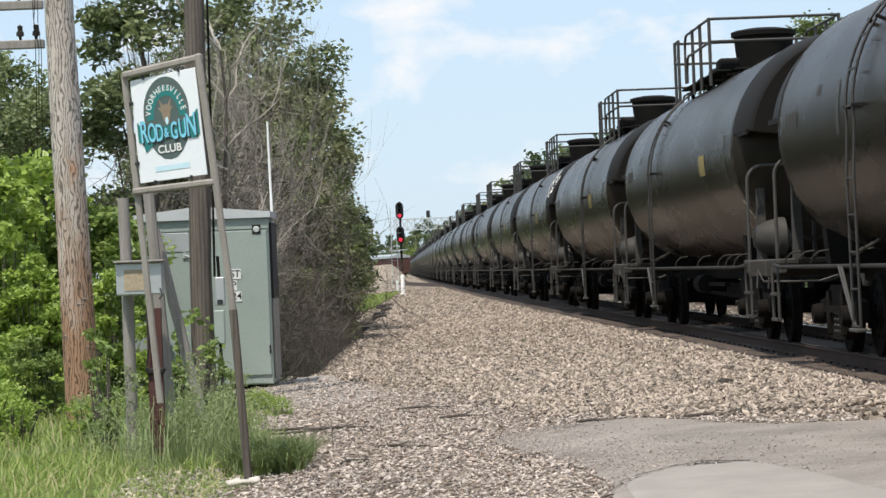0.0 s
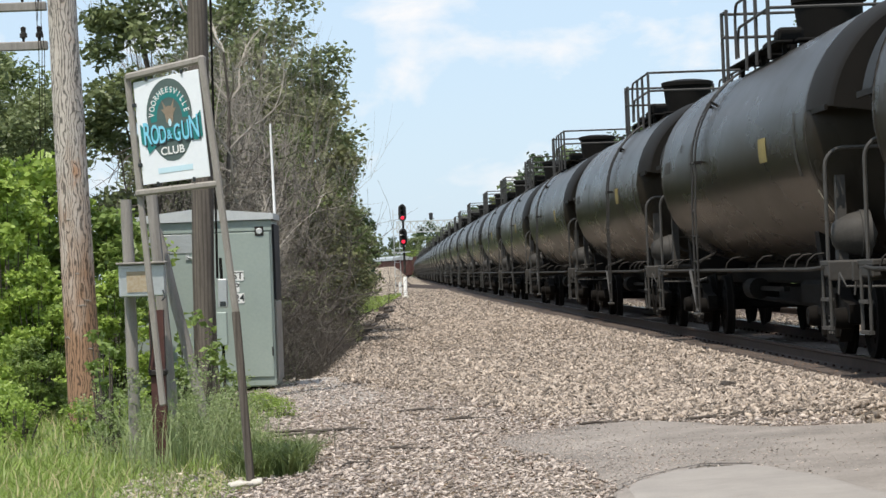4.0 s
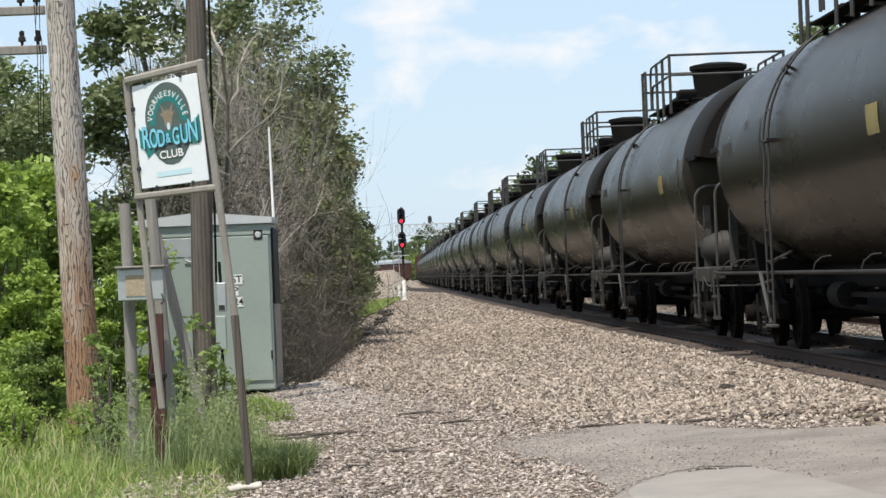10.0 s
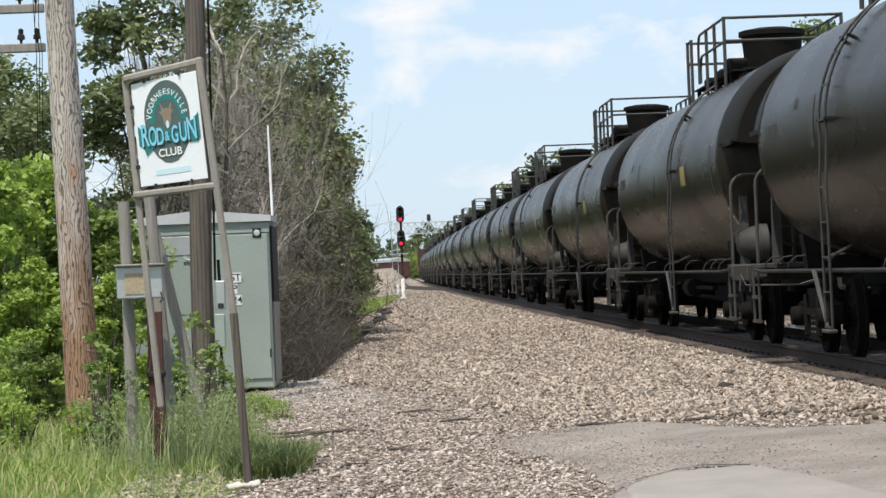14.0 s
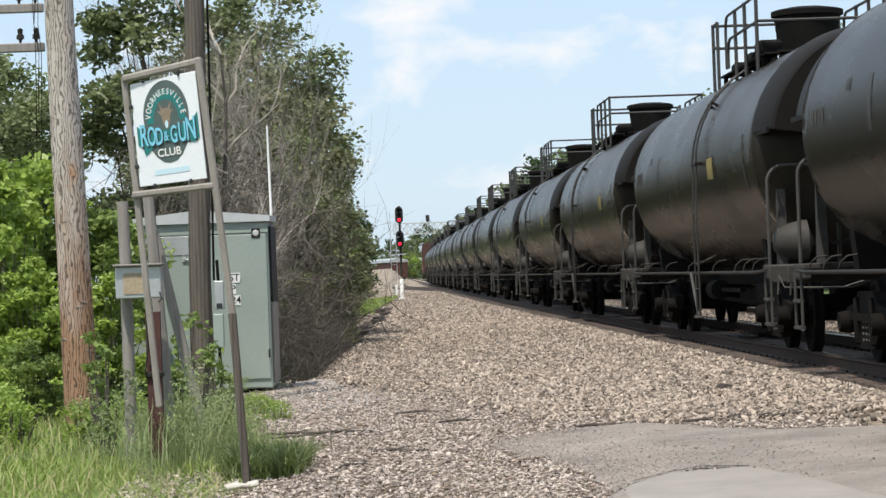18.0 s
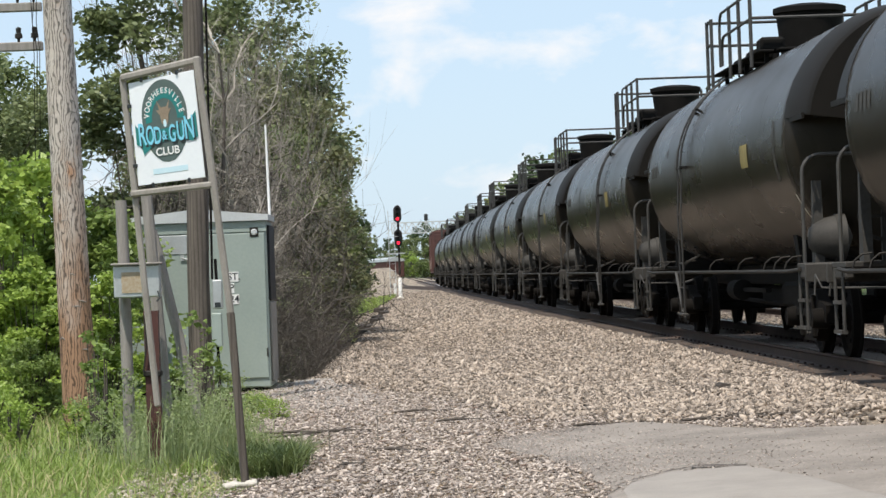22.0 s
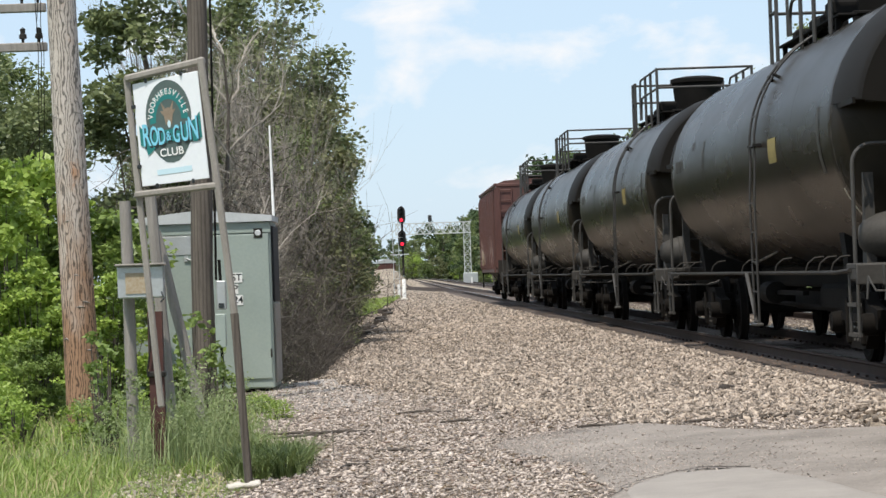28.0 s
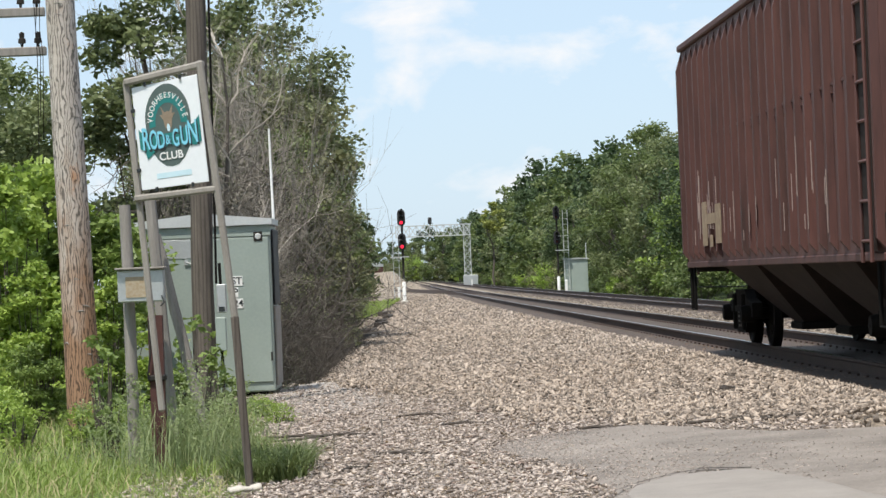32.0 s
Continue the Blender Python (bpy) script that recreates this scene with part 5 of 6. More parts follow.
ban = [(-0.235, 0.07), (-0.205, 0.03), (-0.10, 0.01), (0.0, 0.005), (0.10, 0.02), (0.20, 0.05), (0.245, 0.10), (0.245, -0.09), (0.20, -0.115), (0.10, -0.09), (0, -0.085), (-0.10, -0.10), (-0.185, -0.17), (-0.20, -0.10), (-0.235, -0.085)]
flat(ban, 0.0125, M_TEAL, "banner", "teal banner")
for dx, dy, z, mat, nm, bold in ((0.008, -0.014, 0.0140, M_INK, "letter_shadow", 0.030), (0, 0, 0.0155, M_CYAN, "letter", 0.018)):
    for k, ch in enumerate("ROD&GUN"):
        x = (-0.186, -0.124, -0.066, -0.012, 0.050, 0.116, 0.184)[k]
        size = (0.235, 0.20, 0.18, 0.10, 0.18, 0.20, 0.235)[k]
        letter(ch, size, x + dx, -0.045 + dy + 0.7 * x * x, z, mat, 0.0, (0.44, 0.40, 0.46, 0.6, 0.42, 0.44, 0.44)[k], bold, nm)
letter("CLUB", 0.082, 0.0, -0.165, 0.0140, M_WHITEPAINT, 0.0, 0.92, 0.02)
flat([(-0.13, -0.325), (0.14, -0.325), (0.14, -0.285), (-0.13, -0.285)], 0.009, M_PALE, "faded_line", "unreadable pale blue line")

# old posts, box and brace in the weeds
old = thing("old_post", "short grey weathered timber post", "post")
part("shaft", wood_post((-2.76, 23.4, -0.6), (-2.765, 23.4, 1.86), 0.055, 0.05, 10, rnd), M_GREYWOOD, old, smooth=True)
junction = thing("junction_box", "rust-stained white metal box on timber posts", "box")
part("case", Shape().box((-2.63, 23.25, 1.15), (0.40, 0.14, 0.28), chamfer=0.01), M_ALU, junction)
part("lid", Shape().box((-2.63, 23.23, 1.30), (0.43, 0.2, 0.02), chamfer=0.006), M_GREYWOOD, junction)
part("plate", Shape().box((-2.65, 23.176, 1.14), (0.22, 0.006, 0.18)), M_RUSTPLATE, junction, "rust-yellow worn plate")
part("hook", Shape().tube([(-2.45, 23.16, 1.06), (-2.43, 23.14, 1.0), (-2.46, 23.14, 0.97)], 0.008, 5), M_INK, junction)
for a, b, r in (((-2.61, 24.0, 1.95), (-2.46, 24.0, -0.55), 0.058), ((-2.60, 24.3, 1.60), (-2.16, 24.35, -0.5), 0.052)):
    old = thing("old_post", "split grey timber post that leans", "post")
    part("shaft", wood_post(b, a, r, r * 0.9, 9, rnd), M_GREYWOOD, old, smooth=True)
beam = thing("steel_post", "rusty maroon steel channel post with a bolted collar", "post")
part("channel", Shape().prism([(-2.48, 22.26), (-2.36, 22.26), (-2.36, 22.36), (-2.385, 22.36), (-2.385, 22.285), (-2.455, 22.285), (-2.455, 22.36), (-2.48, 22.36)], "xy", -0.6, 0.90), M_MAROON, beam)
part("collar", Shape().box((-2.42, 22.3, 0.38), (0.15, 0.14, 0.05), chamfer=0.01), M_GREY, beam, "grey steel collar")
part("chain", Shape().tube([(-2.47, 22.24, 0.86), (-2.46, 22.22, 0.6), (-2.49, 22.22, 0.4)], 0.008, 5), M_GREY, beam)


# ---- signals down the line ----


def lamp_head(parent, x, y, z, lit, lamp=None):
    prof = [(0.22 * math.cos(a), 0.25 + 0.22 * math.sin(a)) for a in np.linspace(0, math.pi, 9)] + [(0.22 * math.cos(a), -0.25 + 0.22 * math.sin(a)) for a in np.linspace(math.pi, math.tau, 9)]
    sh = Shape().prism(prof, "xz", -0.02, 0.02).box((0, 0.14, 0), (0.3, 0.26, 0.8), chamfer=0.05)
    head = part("signal_head", sh, M_SIGNALBLACK, parent, "black oval signal head")
    head.matrix_basis = pose(x, y, z)
    for k, dz in enumerate((0.27, 0.0, -0.27)):
        hood = Shape().lathe([(-0.30, 0.105), (-0.02, 0.115), (-0.02, 0.10), (-0.30, 0.09)], (0, 0, dz), "y", 14, math.radians(-20), math.radians(200))
        part("visor", hood, M_SIGNALBLACK, head)
        lens = Shape().lathe([(-0.035, 0.0), (-0.04, 0.05), (-0.022, 0.092)], (0, 0, dz), "y", 14)
        part("lens", lens, (lamp or M_RED) if k == lit else M_SIGNALBLACK, head, "lit red lens" if k == lit else "dark lens")


def signal(at, label, zs, ladder, lamp=None):
    sig = thing("railway_signal", label, "railway signal", at=at)
    part("mast", Shape().tube([(0, 0, 1.4), (0, 0, zs[0] + 0.5)], 0.065, 12), M_GREY, sig, smooth=True)
    part("mast_foot", Shape().lathe([(-0.2, 0.11), (1.15, 0.10), (1.2, 0.065)], (0, 0, 0), "z", 12), M_WHITEPAINT, sig, "white-painted foot", smooth=True)
    part("base", Shape().box((0, 0, 0.05), (0.42, 0.42, 0.2), chamfer=0.04), M_DEBRIS, sig, "white concrete base")
    for z in zs:
        lamp_head(sig, -0.02, -0.16, z, 2, lamp)
    lad = Shape()
    for dx in (0.0, 0.32):
        lad.tube([(ladder + dx, 0.1, 0.2), (ladder + dx, 0.1, zs[0] + 0.2)], 0.02, 5)
    for z in np.arange(0.5, zs[0], 0.38):
        lad.tube([(ladder, 0.1, z), (ladder + 0.32, 0.1, z)], 0.014, 4)
    part("ladder", lad, M_STEELWHITE, sig, "galvanised ladder")
    plat = Shape().box((ladder / 2 + 0.1, 0.05, zs[1] - 0.85), (abs(ladder) + 0.5, 0.5, 0.05)).tube([(ladder, -0.2, zs[1] - 0.85), (ladder, -0.2, zs[1] + 0.1), (0, -0.2, zs[1] + 0.1)], 0.018, 5)
    part("landing", plat, M_STEELWHITE, sig)
    return sig


near_sig = signal((-2.30, 150, -0.3), "two-headed railway signal showing red on a slim mast", (4.78, 3.44), -0.55)
signal((7.62, 180, -0.4), "two-headed railway signal with dim lamps beside a cabinet", (5.45, 3.8), 0.42, M_DIMLAMP)
for x, y, h in ((-3.3, 190, 0.8), (7.95, 176, 0.95), (3.0, 300, 0.8)):
    mark = thing("marker_post", "short white-painted marker post", "post", "white marker posts", at=(x, y, float(ground_z(x, y)) - 0.05))
    part("shaft", Shape().box((0, 0, h / 2), (0.16, 0.14, h), chamfer=0.02), M_WHITEPAINT, mark)
    part("cap", Shape().lathe([(h, 0.10), (h + 0.05, 0.07), (h + 0.07, 0.0)], (0, 0, 0), "z", 8), M_WHITEPAINT, mark)
box = thing("signal_cabinet", "pale grey steel cabinet by the far track", "cabinet", at=(8.85, 181, -0.5))
part("body", Shape().box((0, 0, 1.25), (1.55, 1.3, 2.3), chamfer=0.03), M_CABINET, box)
part("roof", Shape().prism([(-0.84, 2.4), (0.84, 2.4), (0.84, 2.45), (0, 2.52), (-0.84, 2.45)], "xz", -0.75, 0.75), M_ALU, box)
part("door", Shape().box((0.1, -0.66, 1.2), (1.1, 0.03, 1.9), chamfer=0.01), M_CABINET, box)
part("mast", Shape().tube([(0.72, 0, 2.3), (0.72, 0, 3.5)], 0.03, 6), M_STEELWHITE, box)

gantry = thing("signal_gantry", "galvanised lattice signal bridge over the line", "signal bridge", at=(0, 350, 0))


def lattice(sh, a, b, w, n, r):
    """A square lattice girder from a to b."""
    a, b = Vector(a), Vector(b)
    d = (b - a).normalized()
    u = Vector((0, 1, 0))
    v = d.cross(u)
    corners = [(u * i + v * j) * w / 2 for i, j in ((-1, -1), (1, -1), (1, 1), (-1, 1))]
    for c in corners:
        sh.tube([a + c, b + c], r, 4)
    for k in range(n):
        p, q = a.lerp(b, k / n), a.lerp(b, (k + 1) / n)
        for i in range(4):
            c0, c1 = corners[i], corners[(i + 1) % 4]
            sh.tube([p + c0, q + c1] if k % 2 else [p + c1, q + c0], r * 0.7, 4)
            sh.tube([p + c0, p + c1], r * 0.6, 4)


sh = Shape()
lattice(sh, (3.05, 0, 1.0), (3.05, 0, 7.8), 0.85, 8, 0.07)
part("tower", sh, M_STEELWHITE, gantry)
sh = Shape()
lattice(sh, (-6.2, 0, 7.1), (3.6, 0, 7.1), 1.4, 11, 0.085)
sh.tube([(-6.9, -0.7, 6.4), (-5.5, -0.7, 7.8)], 0.06, 4)
part("truss", sh, M_STEELWHITE, gantry)
part("footing", Shape().box((3.35, 0, 0.4), (1.9, 1.6, 1.5), chamfer=0.05), M_ALU, gantry, "pale concrete footing")
part("lamp", Shape().box((-1.7, 0, 8.4), (0.5, 0.4, 0.9), chamfer=0.1), M_SIGNALBLACK, gantry)

# ---- growth beside the crossing ----
rnd = random.Random(21)
# leafless thicket along the ditch
thick = [dead_bush("dead_shrub", "tangled leafless brown shrub on the ditch bank", 60 + k, 5.2, 3.6, 5, 3, M_DEADTWIG, "leafless thicket", 4, 500, m) for k, m in enumerate((M_GREYTWIG, M_DEADTWIG, M_DEADTWIG))]
pale = [dead_bush("dead_tree", "pale leafless young tree with fine branches", 70 + k, 6.6, 1.5, 3, 4, M_TWIG, "leafless trees", 4, 260, M_TWIG, 0.40, 0.16) for k in range(2)]
spots = [(-3.3, 43.5, 0.85), (-4.6, 44.5, 1.0), (-3.4, 47, 0.9), (-3.4, 51, 0.8), (-4.4, 51, 1.05), (-3.5, 56, 0.9), (-3.5, 62, 0.85),
         (-4.5, 63, 1.0), (-3.8, 69, 0.8), (-4.9, 70, 0.95), (-4.2, 77, 0.75), (-4.4, 86, 0.7), (-4.7, 96, 0.65), (-3.45, 66, 0.6), (-3.6, 75, 0.55), (-3.4, 48.5, 0.65), (-3.4, 54, 0.62), (-3.5, 59, 0.65)]
spots += [(-2.22 - 0.012 * k, 43.0 + 2.7 * k, (0.20, 0.24, 0.18)[k % 3]) for k in range(8)]
spots += [(-2.42 - 0.006 * k * 3 + (0.0, -0.35, 0.12)[k % 3], 42.2 + 3.6 * k, (0.34, 0.42, 0.28)[k % 3]) for k in range(5)]
for k, (x, y, s) in enumerate(spots):
    (place if k < 3 else again)(thick[k % 3 if k < 20 else 1], x, y, 77 * k, s)
for k, (x, y, s) in enumerate(((-3.7, 46.0, 1.0), (-3.95, 49.5, 1.02), (-3.55, 50.5, 0.85), (-3.75, 53.0, 0.98), (-4.2, 54.0, 1.1))):
    (place if k < 2 else again)(pale[k % 2], x, y, 61 * k, s)
# a bare tree with a dark trunk and pale limbs before the thicket
bare_tree = thing("dead_tree", "leafless tree with a dark trunk and pale crooked limbs", "tree", "leafless trees")
rng = np.random.default_rng(314)
stem = [Vector((0.05 * math.sin(2.1 * k) + 0.02 * k, 0.04 * math.cos(1.7 * k), -0.2 + 0.78 * k)) for k in range(9)]
part("trunk", Shape().tube(stem, list(np.linspace(0.075, 0.018, 9)), 8), M_DEADTWIG, bare_tree, "dark trunk", smooth=True)
for k in range(16):
    limb = Shape()
    a = math.tau * k * 0.382
    p = stem[2 + (k * 5) % 7]
    branches(limb, p, (math.cos(a), math.sin(a), 0.75), rng.uniform(1.0, 1.7) * (1.15 - 0.07 * (p.z)), 0.022, 3, rng, 0.55, 0.08, 3, 5, 0.0, 5)
    part("limb", limb, M_PALETWIG, bare_tree)
place(bare_tree, -3.66, 44.6, 30, 1.05)
# olive and green growth among it
olive = [bush("shrub", "olive-green shrub among dead stems", 80 + k, (2.6, 2.6, 3.6), 5200, 0.07, M_DRYLEAF, 34, group="ditch shrubs") for k in range(2)]
for k, (x, y, s) in enumerate(((-3.3, 53, 0.85), (-3.4, 58.5, 1.05), (-2.95, 56, 0.75), (-2.85, 63, 0.72), (-3.0, 71, 0.75), (-4.1, 60, 1.2), (-4.3, 68, 1.25), (-5.0, 64, 1.5), (-4.3, 78, 1.1), (-4.6, 90, 1.0), (-4.9, 102, 1.0), (-5.2, 116, 1.0), (-5.4, 132, 1.0))):
    (place if k < 2 else again)(olive[k % 2], x, y, 50 * k, s)
# Shrubs added inside the thicket to block light and darken its gaps.
inner = [bush("shrub", "dark leafy shrub added deep in the thicket to block light", 84 + k, (2.4, 2.4, 3.2), 4200, 0.085, M_LEAFDARK, 26, group="ditch shrubs") for k in range(2)]
for k, (x, y, s) in enumerate(((-4.2, 45.2, 0.9), (-3.5, 49.3, 0.75), (-4.5, 49.0, 1.15), (-3.6, 54.5, 0.95), (-3.3, 60.5, 0.8), (-4.4, 55.5, 1.3), (-3.2, 65.5, 0.7), (-3.5, 71.0, 0.8), (-3.3, 46.5, 0.55), (-3.1, 52.0, 0.5), (-2.9, 58.0, 0.45), (-2.95, 68.0, 0.5))):
    (place if k < 2 else again)(inner[k % 2], x, y, 65 * k, s)
# the leafy hedge behind the pole
hedge = [bush("bush", "bright broad-leaved bush behind the pole", 90 + k, (2.2, 1.8, 3.1), 7600, 0.11, m, 30, group="hedge by the pole") for k, m in enumerate((M_LEAFBRIGHT, M_LEAFMID, M_LEAFBRIGHT))]
for k, (x, y, s) in enumerate(((-5.5, 33.5, 1.0), (-4.6, 35.5, 0.95), (-6.4, 34.5, 1.05), (-4.95, 32.6, 0.62), (-5.9, 31.6, 0.5), (-5.35, 36.0, 1.1), (-4.2, 33.4, 0.55), (-4.75, 31.0, 0.36), (-5.25, 30.0, 0.34))):
    (place if k < 3 else again)(hedge[k % 3], x, y, 83 * k, s)
shade = tree("tree", "tall dark-leaved tree over the hedge", 99, 9.5, 5.0, 0.18, 27000, 0.14, M_LEAFDARK, 0.12, 75)
place(shade, -7.9, 44.0, 20, 0.72, 0.3)
again(shade, -5.2, 57.0, 140, 0.72, 0.3)
locust = tree("tree", "dark feathery tree with sky between its boughs", 97, 8.6, 2.4, 0.13, 11000, 0.125, M_LEAFDARK, 0.34, 34, swell=0.2)
place(locust, -5.05, 45.5, 0, 1.0, 0.3)


def tuft_field(name, label, n, area, height, width, material, seed, curl=0.4, where=None):
    """Blades of grass, each a bent strip of two faces."""
    rng = np.random.default_rng(seed)
    x0, x1, y0, y1 = area
    p = np.stack([rng.uniform(x0, x1, n), rng.uniform(y0, y1, n)], 1)
    if where is not None:
        p = p[where(p[:, 0], p[:, 1], rng)]
    n = len(p)
    base = np.column_stack([p, ground_z(p[:, 0], p[:, 1]) - 0.03])
    a = rng.uniform(0, math.tau, n)
    lean = np.stack([np.cos(a), np.sin(a), np.zeros(n)], 1)
    side = np.stack([-np.sin(a), np.cos(a), np.zeros(n)], 1) * width * rng.uniform(0.6, 1.4, (n, 1))
    h = height * rng.uniform(0.45, 1.25, (n, 1))
    up = np.array([0, 0, 1.0])
    mid = base + up * h * 0.55 + lean * h * curl * 0.25 * rng.uniform(0.2, 1.5, (n, 1))
    tip = base + up * h * 0.95 + lean * h * curl * rng.uniform(0.4, 1.6, (n, 1))
    v = np.stack([base - side, base + side, mid + side * 0.8, mid - side * 0.8, tip + side * 0.15, tip - side * 0.15], 1).reshape(-1, 3)
    k = np.arange(n)[:, None] * 6
    q = np.concatenate([k + np.array([[0, 1, 2, 3]]), k + np.array([[3, 2, 4, 5]])], 1).reshape(-1, 4)
    ob = new(name, cloud_mesh(name, v, q, material))
    return tagged(ob, label, "grass", kind="stuff")


def verge(x, y, rng):
    edge = np.interp(y, (16, 19, 20.5, 23, 27, 32), (-1.75, -1.62, -1.42, -1.45, -2.0, -2.2)) + np.where((y > 20.8) & (y < 22.6), 0.2, 0) + rng.normal(size=len(x)) * 0.06
    return x < edge


tuft_field("grass", "bright green grass on the verge", 48000, (-4.6, -1.1, 16.0, 24.5), 0.09, 0.0045, M_GRASS, 1, 1.0, verge)
tuft_field("tall_grass", "tall grass round the posts", 8000, (-5.6, -1.2, 21.0, 33.0), 0.19, 0.006, M_GRASS, 2, 0.8, where=verge)
tuft_field("dry_grass", "straw-coloured dry stalks", 1700, (-4.8, -1.3, 17.5, 31.0), 0.24, 0.0035, M_STRAW, 3, 0.9, verge)
tuft_field("feathery_weeds", "thin grey-green feathery stalks round the posts", 15000, (-3.2, -1.3, 20.4, 24.8), 0.60, 0.0035, M_WEED, 6, 0.6, lambda x, y, r: r.uniform(size=len(x)) < 0.42 * np.exp(-((x + 2.2) / 0.42) ** 2 - ((y - 22.9) / 1.0) ** 2))
# Blades in a darker leaf colour paint the sign's shadow on this mound.
tuft_field("shaded_grass", "grass mound at the sign's foot, coloured dark for the sign's shadow", 2600, (-1.72, -1.15, 20.4, 22.2), 0.26, 0.006, M_LEAF, 7, 0.8)
tuft_field("bank_grass", "rough grass on the far bank", 9000, (9.6, 15.0, 90.0, 300.0), 0.22, 0.04, M_GRASS, 4)
tuft_field("path_grass", "grass patch beside the line", 4000, (-5.2, -2.9, 112.0, 175.0), 0.25, 0.03, M_GRASS, 5)
weeds = [bush("weed", "tall grey-green weed at the foot of the posts", 110 + k, (0.42, 0.4, 1.0), 650, 0.030, M_WEED, 30, "weed", "weeds by the posts", False) for k in range(2)]
for k, (x, y, s) in enumerate(((-2.22, 22.4, 1.0), (-2.02, 22.0, 0.85), (-2.6, 22.9, 0.8), (-1.85, 22.8, 0.8), (-2.75, 23.4, 0.9), (-2.1, 23.4, 1.05), (-2.5, 21.6, 0.5), (-2.9, 22.9, 0.6), (-1.75, 23.6, 0.75), (-1.5, 21.9, 0.42), (-2.35, 21.0, 0.4), (-3.2, 24.0, 0.8))):
    (place if k < 2 else again)(weeds[k % 2], x, y, 57 * k, s)
vines = [bush("vine", "bright-leaved vine climbing the posts", 120 + k, (0.5, 0.4, 1.3), 260, 0.085, M_LEAFMID, 14, "vine", "vines on the posts") for k in range(2)]
for k, (x, y, s) in enumerate(((-2.35, 24.9, 1.0), (-2.55, 25.2, 0.9), (-3.1, 24.4, 0.8), (-2.15, 25.6, 0.8), (-3.4, 26.2, 0.9))):
    (place if k < 2 else again)(vines[k % 2], x, y, 71 * k, s)
herbs = [bush("weed", "feathery bright green weed clump", 130 + k, (1.0, 0.9, 0.9), 1500, 0.06, M_LEAFBRIGHT, 30, "weed", "weeds on the verge") for k in range(2)]
for k, (x, y, s) in enumerate(((-4.7, 27.5, 0.9), (-5.3, 28.5, 1.0), (-4.3, 26.5, 0.7), (-4.9, 25.5, 0.75), (-3.7, 27.2, 0.6), (-5.6, 30.2, 1.1), (-3.3, 28.5, 0.6), (-1.85, 29.2, 0.35), (-2.15, 30.5, 0.4))):
    (place if k < 2 else again)(herbs[k % 2], x, y, 39 * k, s)
# bushes before the far wood
far_bush = [bush("bush", "leafy bush at the foot of the wood", 140 + k, (5, 4, 4), 1700, 0.3, m, 40, group="bushes by the wood") for k, m in enumerate((M_LEAF, M_LEAFBRIGHT, M_DRYLEAF, M_LEAFYELLOW))]
for k in range(34):
    y = 128 + 12.5 * k + rnd.uniform(-4, 4)
    i = rnd.choice((0, 0, 1, 2, 0))
    x = line_x(y) + SECOND + 7.2 + rnd.uniform(-0.5, 1.4)
    (place if k == 0 else again)(far_bush[0 if k == 0 else i], x, y, rnd.uniform(0, 360), rnd.uniform(0.5, 0.85), 0.2)
place(far_bush[1], 15.2, 171, 0, 1.1, 0.2)
bright = tree("tree", "light green young tree before the wood", 160, 9.5, 5.5, 0.14, 6000, 0.26, M_LEAFMID, 0.04, 44)
place(bright, 14.6, 158, 0, 0.95, 0.3)
again(bright, 15.6, 149, 80, 0.7, 0.3)
for k in range(22):
    again(far_bush[(0, 2, 0, 1)[k % 4]], -46 + 3.4 * k, 765 + 5 * (k % 3), 37 * k, 1.5 + 0.2 * (k % 3), 0.3)
place(far_bush[2], 12.5, 236, 0, 0.7, 0.2)
place(far_bush[3], 10.5, 300, 40, 0.5, 0.2)
gold = tree("tree", "small tree with yellow leaves at the wood's edge", 150, 11.5, 3.2, 0.15, 1600, 0.32, M_LEAFYELLOW, 0.62, 24)
place(gold, 6.4, 342, 0, 1.0, 0.3)

# ---- crossing road, loose stone, sleepers ----


def lay(left, right, y0, y1, nx, ny, lift):
    """A thin paved sheet between two edges, over the ground."""
    v, f = [], []
    for j in range(ny + 1):
        y = y0 + (y1 - y0) * j / ny
        for i in range(nx + 1):
            a, b = left(y), right(y)
            x = a + (b - a) * i / nx
            rim = 0.03 if i in (0, nx) or j == ny else 0.0
            v.append((x, y, float(ground_z(x, y)) + lift - rim + 0.006 * noise.noise((x * 0.8, y * 0.8, 2.0))))
    for j in range(ny):
        for i in range(nx):
            k = j * (nx + 1) + i
            f.append((k, k + 1, k + nx + 2, k + nx + 1))
    return Shape().add(v, f)


def rag(y, k):
    return 0.10 * noise.noise((y * 1.7, k, 0.5)) + 0.05 * noise.noise((y * 5.1, k, 3.5))


def kerb_left(y):
    return float(np.interp(y, (6, 17, 18.5, 20.5, 21.3, 22.5, 23.2, 23.8, 24.3), (0.5, 1.0, 0.97, 0.75, 0.45, 0.36, 0.42, 0.85, 1.3))) + rag(y, 1.0)


def kerb_right(y):
    return float(np.interp(y, (6, 20.6, 21.2, 21.6, 22.4, 23.5, 24.0, 24.3), (4.8, 4.4, 3.3, 2.7, 2.35, 1.95, 1.6, 1.4))) + rag(y, 2.0)


road = new("road", mesh_of("road", lay(kerb_left, kerb_right, 6.0, 24.3, 30, 70, 0.03), M_ASPHALT, True))
tagged(road, "worn pale asphalt apron with ragged gravel edges", "road", kind="structure")
